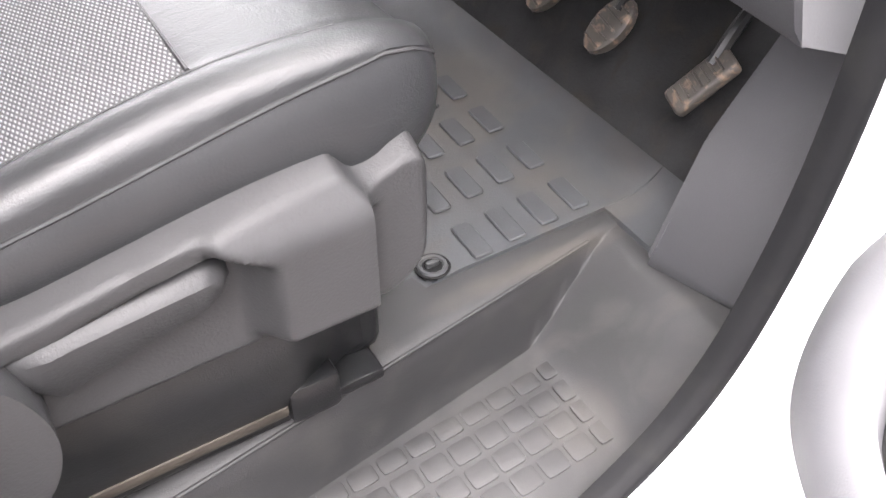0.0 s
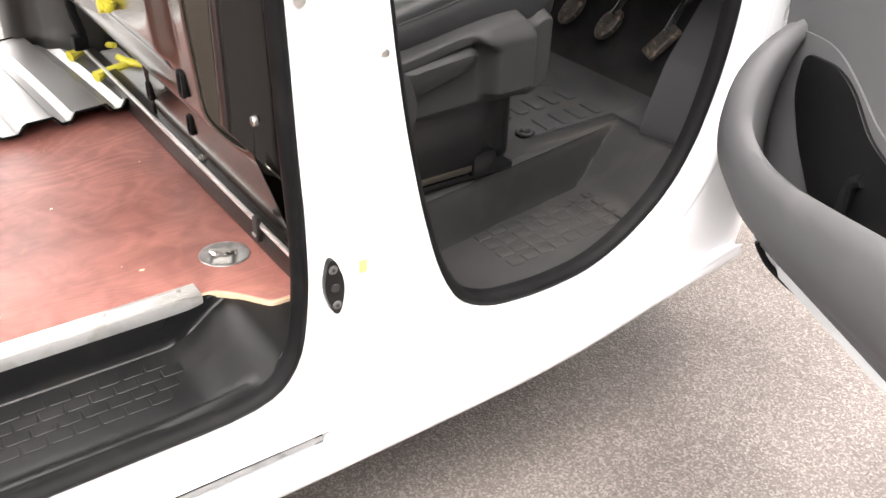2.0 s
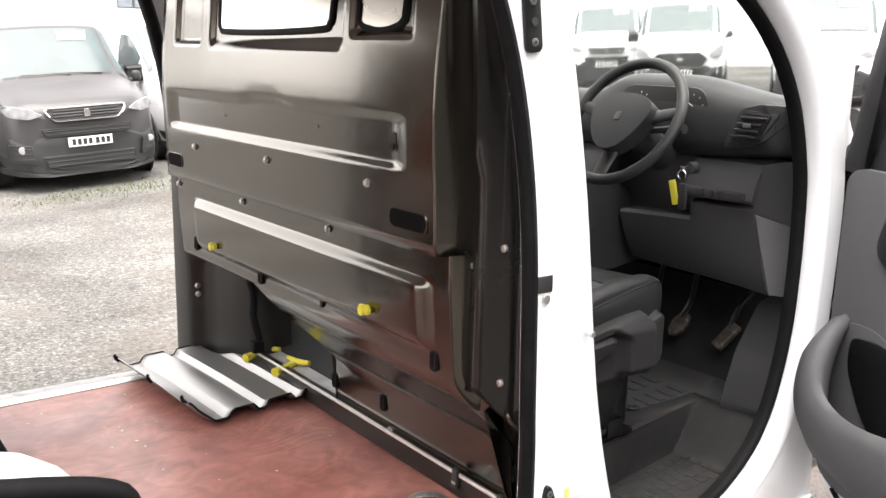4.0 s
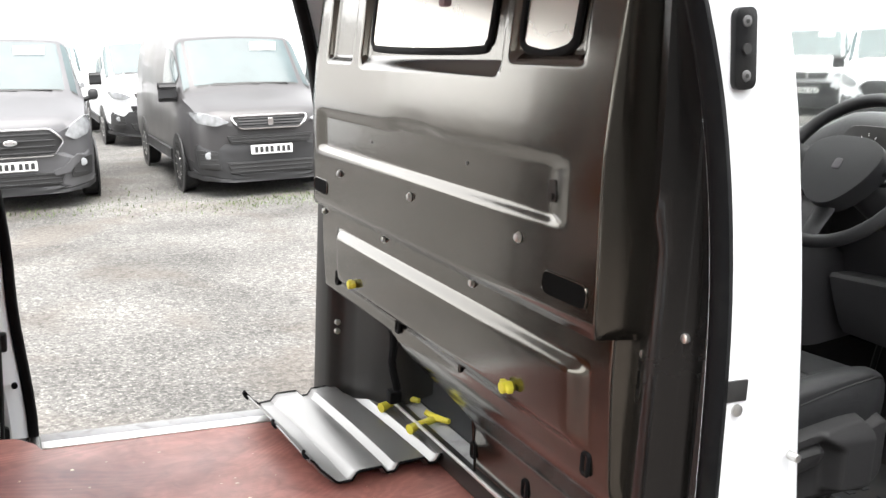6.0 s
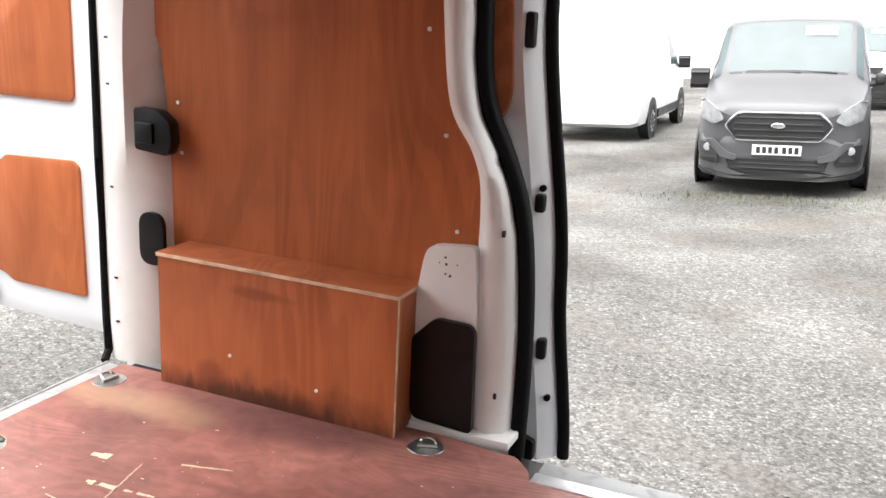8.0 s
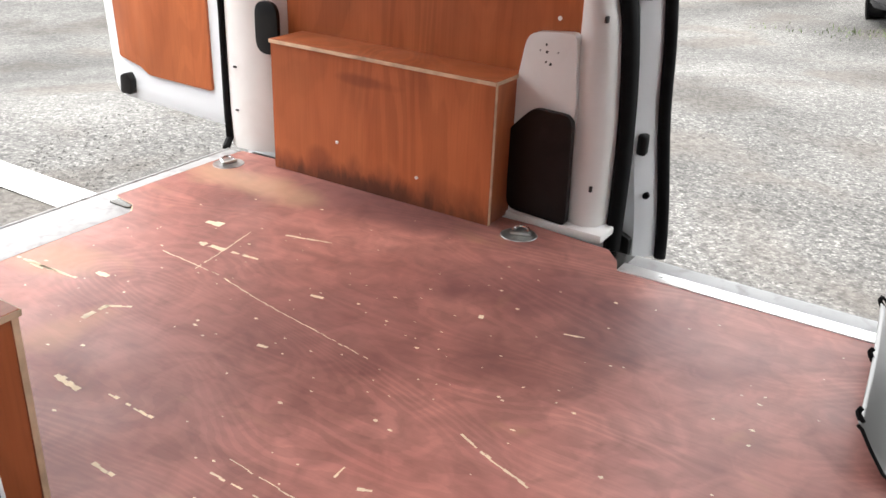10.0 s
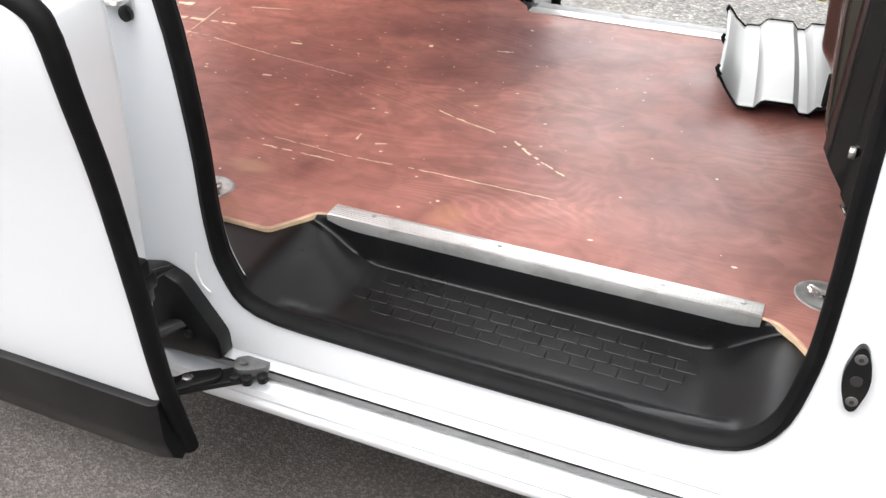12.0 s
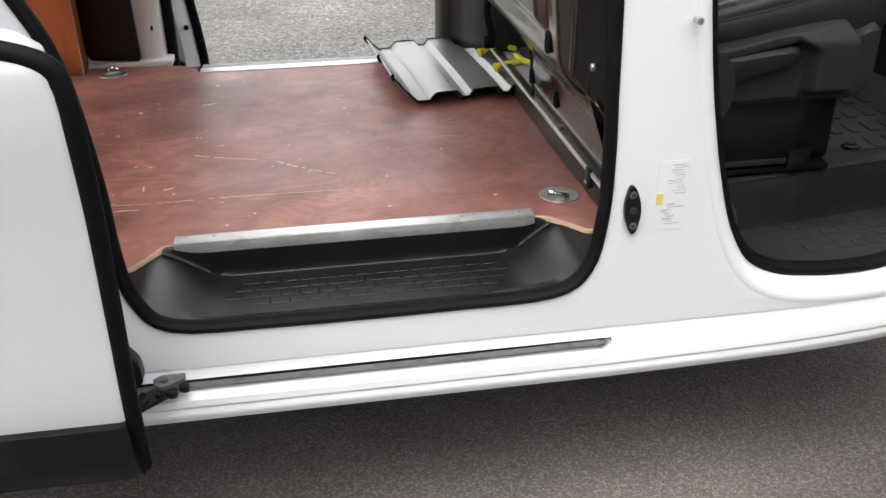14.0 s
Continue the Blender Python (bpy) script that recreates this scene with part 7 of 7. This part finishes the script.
def bent(bm, pts, nose, y_off, depth, xc=0.0, n=10):
    """A piece of the front cut to an outline (x, z) and bent round the nose."""
    tmp = B()
    plate(tmp, [pts], "xz", -depth, 0.0, 0.004, 1)
    bmesh.ops.subdivide_edges(tmp, edges=[e for e in tmp.edges if e.calc_length() > 0.12], cuts=3, use_grid_fill=True)
    for v in tmp.verts:
        v.co.y += nose(v.co.x, v.co.z) + y_off
    me = bpy.data.meshes.new("tmp")
    tmp.to_mesh(me)
    tmp.free()
    bm.from_mesh(me)
    bpy.data.meshes.remove(me)
    return bm


def surf_patch(bm, shape, y0, y1, u0, u1, off, ny=6, nu=8):
    """A patch of the body's surface between two distances and two places round the section, lifted a little."""
    rows = []
    for i in range(ny + 1):
        y = y0 + (y1 - y0) * i / ny
        s = section(shape, y)[5:16]
        row = []
        for j in range(nu + 1):
            f = (u0 + (u1 - u0) * j / nu) * (len(s) - 1)
            k = min(int(f), len(s) - 2)
            p = Vector(s[k]).lerp(Vector(s[k + 1]), f - k)
            c = Vector((0, y + 0.4, 1.0))
            row.append(bm.verts.new(p + (p - c).normalized() * off))
        rows.append(row)
    loft(bm, rows, ringclosed=False)


def parked_van(label, m, paint, style, bumper=None, group="vans parked in the yard"):
    """A parked van seen from the front; its nose at the origin facing -y. style: the look of grille and lamps."""
    s = thing("parked_van", label, "van", group=group)
    shape = PANEL_VAN
    bm = B()
    ys = [0.0, 0.02, 0.05, 0.09, 0.14, 0.2, 0.28, 0.4, 0.55, 0.75, 0.95, 1.1, 1.3, 1.5, 1.62, 1.72, 1.85, 2.4, 3.0, 4.0, 4.85, 4.93, 4.97]
    loft(bm, rings_of(bm, [section(shape, y) for y in ys]))
    part("body", bm, paint, s, "painted van body", 50)

    def nose(x, z):
        def at(v, pts):
            for (a, p), (b, q) in zip(pts, pts[1:]):
                if v <= b:
                    return p + (q - p) * max(0.0, (v - a) / (b - a))
            return pts[-1][1]
        return max(at(abs(x), ((0, 0), (0.43, 0), (0.66, 0.05), (0.80, 0.14), (0.88, 0.28), (0.94, 0.75))), at(z, ((0.90, 0), (1.00, 0.05), (1.06, 0.14), (1.11, 0.28))))

    bump_mat = bumper or BUMPERPL
    bm = B()
    bent(bm, rounded([(-0.90, 0.30), (-0.5, 0.23), (0.5, 0.23), (0.90, 0.30), (0.93, 0.50), (0.90, 0.66), (-0.90, 0.66), (-0.93, 0.50)], 0.06, 4), nose, -0.012, 0.035)
    part("bumper", bm, bump_mat, s, "front bumper")
    bm = B()
    if style == "hex":
        g = [(-0.56, 0.80), (-0.44, 0.635), (0.44, 0.635), (0.56, 0.80), (0.42, 0.94), (-0.42, 0.94)]
    else:
        g = [(-0.45, 0.94), (-0.36, 0.845), (0.36, 0.845), (0.45, 0.94), (0.46, 0.995), (-0.46, 0.995)]
    bent(bm, rounded(g, 0.04, 4), nose, -0.040, 0.02)
    part("grille", bm, INK, s, "black grille")
    gz = [p[1] for p in g]
    for k in range(4):
        z = min(gz) + (max(gz) - min(gz)) * (k + 0.6) / 4.4
        w = 0.47 if style == "hex" else 0.39
        bm = B()
        bent(bm, [(-w, z - 0.010), (w, z - 0.010), (w, z + 0.010), (-w, z + 0.010)], nose, -0.072, 0.012)
        part("grille_bar", bm, BUMPERPL, s)
    bm = B()
    ring = rounded(g, 0.04, 4)
    tube(bm, [(x * 1.02, nose(x, z) - 0.085, z) for x, z in ring], 0.014, 6, closed=True, up=(0, 1, 0))
    part("grille_surround", bm, CHROME, s, "bright grille surround")
    bm = B()
    zc = 0.80 if style == "hex" else 0.925
    if style == "hex":
        plate(bm, [[(0.075 * math.cos(a * 0.3927), zc + 0.031 * math.sin(a * 0.3927)) for a in range(16)]], "xz", -0.096, -0.075, 0.004, 1)
    else:
        plate(bm, [rounded([(-0.03, zc - 0.045), (0.035, zc - 0.045), (0.03, zc + 0.045), (-0.035, zc + 0.04)], 0.012, 3)], "xz", -0.096, -0.075, 0.004, 1)
    part("badge", bm, CHROME, s, "plain bright badge")
    for sd_ in (-1, 1):
        bm = B()
        L = [(0.58, 0.86), (0.70, 0.80), (0.86, 0.86), (0.91, 1.06), (0.82, 1.08), (0.66, 0.98)] if style == "hex" else [(0.50, 0.93), (0.66, 0.885), (0.85, 0.92), (0.91, 1.05), (0.80, 1.05), (0.62, 1.00)]
        pts = rounded([(x * sd_, z) for x, z in L], 0.03, 3)
        bent(bm, pts, nose, -0.058, 0.04)
        part("headlamp", bm, LAMP, s, "clear headlamp")
        bm = B()
        bent(bm, rounded([(sd_ * 0.62, 0.36), (sd_ * 0.86, 0.38), (sd_ * 0.88, 0.60), (sd_ * 0.66, 0.58)], 0.02, 3), nose, -0.075, 0.02)
        part("air_intake", bm, INK, s, "black air intake")
        for k in range(3):
            bm = B()
            z = 0.41 + k * 0.06
            bent(bm, [(sd_ * 0.65, z), (sd_ * 0.85, z), (sd_ * 0.85, z + 0.02), (sd_ * 0.65, z + 0.02)], nose, -0.086, 0.012)
            part("intake_bar", bm, BUMPERPL, s)
        bm = B()
        disc(bm, (sd_ * 0.76, nose(0.76, 0.5) - 0.09, 0.535), 0.045, 0.02, "y", 16, 0.004)
        part("fog_lamp", bm, LAMP, s)
        bm = B()  # door mirror
        box(bm, sd_ * 0.965, sd_ * 1.085, 1.03, 1.14, 1.19, 1.33, 0.05, 4)
        tube(bm, [(sd_ * 0.90, 1.10, 1.19), (sd_ * 0.99, 1.09, 1.22)], 0.03, 8)
        part("door_mirror", bm, BUMPERPL, s, "black door mirror")
    bm = B()
    bent(bm, rounded([(-0.50, 0.30), (0.50, 0.30), (0.56, 0.44), (-0.56, 0.44)], 0.03, 3), nose, -0.052, 0.02)
    part("lower_intake", bm, INK, s, "black lower intake")
    for z in (0.31, 0.36, 0.41):
        bm = B()
        bent(bm, [(-0.52, z), (0.52, z), (0.52, z + 0.018), (-0.52, z + 0.018)], nose, -0.066, 0.012)
        part("lower_bar", bm, BUMPERPL, s)
    if style == "slim":
        bm = B()
        bent(bm, rounded([(-0.50, 0.665), (0.50, 0.665), (0.54, 0.765), (-0.54, 0.765)], 0.02, 3), nose, -0.052, 0.02)
        part("upper_intake", bm, INK, s, "black slot under the grille")
        for z in (0.685, 0.725):
            bm = B()
            bent(bm, [(-0.49, z), (0.49, z), (0.49, z + 0.014), (-0.49, z + 0.014)], nose, -0.066, 0.012)
            part("lower_bar", bm, BUMPERPL, s)
    else:
        for sd_ in (-1, 1):
            bm = B()
            bent(bm, rounded([(sd_ * 0.44, 0.40), (sd_ * 0.60, 0.43), (sd_ * 0.80, 0.62), (sd_ * 0.70, 0.64), (sd_ * 0.54, 0.50), (sd_ * 0.42, 0.46)], 0.02, 3), nose, -0.084, 0.02)
            part("bumper_blade", bm, GREYVAN, s, "silver bumper blade")
    bm = B()
    bent(bm, rounded([(-0.93, 0.23), (-0.5, 0.19), (0.5, 0.19), (0.93, 0.23), (0.93, 0.30), (-0.93, 0.30)], 0.02, 3), nose, -0.022, 0.035)
    part("under_spoiler", bm, BUMPERPL, s, "black lower lip")
    zp = 0.53 if style == "hex" else 0.585
    bm = B()
    box(bm, -0.26, 0.26, -0.092, -0.078, zp - 0.056, zp + 0.056, 0.003)
    pl = part("number_plate", bm, PLATEW, s, "white number plate")
    for k in range(7):
        x = -0.215 + k * 0.064 + (0.02 if k > 3 else 0)
        bm = B()
        box(bm, x, x + 0.042, -0.0945, -0.092, zp - 0.036, zp + 0.036)
        part("plate_bar", bm, INK, pl)
    bm = B()
    surf_patch(bm, shape, 0.965, 1.635, 0.183, 0.817, 0.003)
    part("windscreen_frame", bm, INK, s, "black edge of the windscreen")
    bm = B()
    surf_patch(bm, shape, 0.99, 1.60, 0.195, 0.805, 0.006)
    part("windscreen", bm, VANGLASS, s, "pale reflecting windscreen")
    for x0 in (-0.1, 0.3):
        bm = B()
        tube(bm, [(x0 + 0.25, 0.965, 1.335), (x0 - 0.05, 0.985, 1.345), (x0 - 0.35, 1.00, 1.355)], 0.010, 6)
        part("wiper", bm, INK, s)
    bm = B()
    box(bm, 0.16, 0.52, 1.42, 1.425, 1.765, 1.875)
    o = part("price_card", bm, PAPER, s, "white card behind the windscreen")
    o.matrix_parent_inverse = Matrix.Identity(4)
    for sd_ in (-1, 1):
        u0, u1 = ((0.03, 0.165) if sd_ > 0 else (0.97, 0.835))
        bm = B()
        surf_patch(bm, shape, 1.25, 2.10, u0, u1, 0.005)
        part("side_window", bm, VANGLASS, s, "dark side window")
    for sd_ in (-1, 1):
        for y in (0.95, 4.05):
            bm = B()
            disc(bm, (sd_ * 0.955, y, 0.345), 0.40, 0.02, "x" if sd_ > 0 else "-x", 26)
            part("wheel_arch", bm, INK, s)
            wheel_of(s, sd_ * 0.875, y, sd_)
    bm = B()
    for sd_ in (-1, 1):
        bm = B()
        box(bm, sd_ * 0.955, sd_ * 0.985, 1.4, 3.6, 0.36, 0.50, 0.008)
        part("side_moulding", bm, BUMPERPL, s)
    s.matrix_world = m
    return s


def on_yard(x, y, turn):
    z0 = ground_z(x, y)
    slope = math.atan((ground_z(x + 0.8, y) - ground_z(x - 0.8, y)) / 1.6)
    return Matrix.Translation((x, y, z0)) @ Matrix.Rotation(-slope, 4, "Y") @ Matrix.Rotation(radians(turn), 4, "Z")


parked_van("metallic grey van with a wide hexagonal grille parked on gravel", on_yard(0.10, 10.55, 0), GREYVAN, "hex", GREYVAN)
parked_van("dark grey van with a slim chrome-edged grille parked on gravel", on_yard(3.02, 10.25, 0), DARKVAN, "slim")
parked_van("white van with a black bumper parked behind the front row", on_yard(1.1, 23.6, 0), WHITEVAN, "slim")
parked_van("white van parked in the second row of the yard", on_yard(2.75, 17.3, 0), WHITEVAN, "slim")
parked_van("white van parked tail-out at the yard's edge", on_yard(-3.3, 20.2, 180), WHITEVAN, "slim")
parked_van("white van parked beside the dark grey one", on_yard(5.35, 11.2, 0), WHITEVAN, "hex")
for x, y, turn, look_of in ((15.4, 11.4, -52, "hex"), (15.3, 8.0, -58, "slim"), (16.6, 14.6, -48, "slim"), (16.0, 4.6, -64, "hex")):
    parked_van("white van with a dark bumper parked across the yard", on_yard(x, y, turn), WHITEVAN, look_of)

# ---- building behind the yard ----
WINDOWS = ((12.2, 3.35), (14.3, 3.45), (-6.6, 2.75), (17.6, 3.6))
house = thing("office_building", "white rendered two-storey building with grey framed windows behind the vans", "building")
bm = B()
plate(bm, [[(-14, -2.0), (30, -2.0), (30, 5.6), (-14, 5.6)]] + [[(x, z), (x + 1.5, z), (x + 1.5, z + 1.3), (x, z + 1.3)] for x, z in WINDOWS], "xz", 38.0, 38.35)
part("wall", bm, RENDER_W, house, "white rendered wall")
bm = B()
box(bm, -14.3, 30.3, 37.5, 46, 5.6, 5.8, 0.03)
part("roof", bm, ROOFING, house)
bm = B()
box(bm, -14, 30, 38.36, 45, -2.0, 5.6)
part("wall_core", bm, RENDER_W, house)
for x, z in WINDOWS:
    bm = B()
    box(bm, x + 0.06, x + 1.44, 38.2, 38.24, z + 0.06, z + 1.24)
    w = part("window", bm, HOUSEGLASS, house, "blue-grey window glass")
    bm = B()
    loop = [(x, z), (x + 1.5, z), (x + 1.5, z + 1.3), (x, z + 1.3)]
    hole = [(x + 0.07, z + 0.07), (x + 1.43, z + 0.07), (x + 1.43, z + 1.23), (x + 0.07, z + 1.23)]
    plate(bm, [loop, hole], "xz", 38.1, 38.2)
    box(bm, x + 0.72, x + 0.78, 38.1, 38.2, z + 0.07, z + 1.23)
    part("window_frame", bm, DOORGREY, w, "grey window frame")

# ---- fence and hedge ----
fence = thing("palisade_fence", "pale steel palisade fence at the yard's edge", "fence")
for i in range(70):
    bm = B()
    box(bm, -0.03, 0.03, -0.01, 0.01, 0.0, 1.9, 0.004, 1)
    if i == 0:
        data = part("pale", bm, ZINC, fence)
        data.location = (-34, 8, -1.9)
    else:
        bm.free()
        o = data.copy()
        scene.collection.objects.link(o)
        o.location = (-34 + 0.12 * i, 8 + 0.26 * i, -1.9)
bm = B()
tube(bm, [(-34, 8.05, -1.4), (-25.6, 26.2, -1.4)], 0.03, 6)
tube(bm, [(-34, 8.05, -0.3), (-25.6, 26.2, -0.3)], 0.03, 6)
part("rail", bm, ZINC, fence)

random.seed(9)


def hedge(x0, y0, x1, y1, h, n):
    s = thing("hedge", "tall green hedge behind the yard", "hedge")
    bm = B()
    for k in range(9):
        t = k / 8
        x, y = x0 + (x1 - x0) * t, y0 + (y1 - y0) * t
        tube(bm, [(x, y, -0.2), (x + 0.1, y, h * 0.5), (x - 0.1, y + 0.1, h * 0.85)], [0.12, 0.08, 0.03], 6)
    part("stems", bm, BARK, s)
    bm = B()
    for i in range(n):
        t = random.random()
        z = h * (0.08 + 0.92 * random.random() ** 0.8)
        bulge = 1.1 + 0.5 * math.sin(t * 23) + 0.4 * math.sin(t * 61)
        x = x0 + (x1 - x0) * t + random.gauss(0, 0.55) * bulge
        y = y0 + (y1 - y0) * t + random.gauss(0, 0.55) * bulge
        z *= 0.85 + 0.12 * math.sin(t * 37) + 0.08 * math.sin(t * 91)
        r = random.uniform(0.10, 0.22)
        d = Vector((random.gauss(0, 1), random.gauss(0, 1), random.gauss(0, 0.7))).normalized() * r
        e = d.cross(Vector((random.gauss(0, 1), random.gauss(0, 1), random.gauss(0, 1)))).normalized() * r * 0.55
        p = Vector((x, y, z))
        bm.faces.new([bm.verts.new(q) for q in (p - d, p - e, p + d, p + e)])
    tagged(part("foliage", bm, LEAFGREEN, s, "green leaves", smooth=0), kind="stuff")


hedge(27, 30, 38, 16, 7.0, 9000)
shed = thing("white_shed", "long white metal-clad shed beyond the parked vans", "shed")
bm = B()
loft(bm, rings_of(bm, [[(x, y, 0), (x + 9, y + 4, 0), (x + 9, y + 4, 4.6), (x + 4.5, y + 2, 6.4), (x, y, 4.6)] for x, y in ((21, 26), (33, -4))]))
part("cladding", bm, RENDER_W, shed, "white metal cladding", 20)
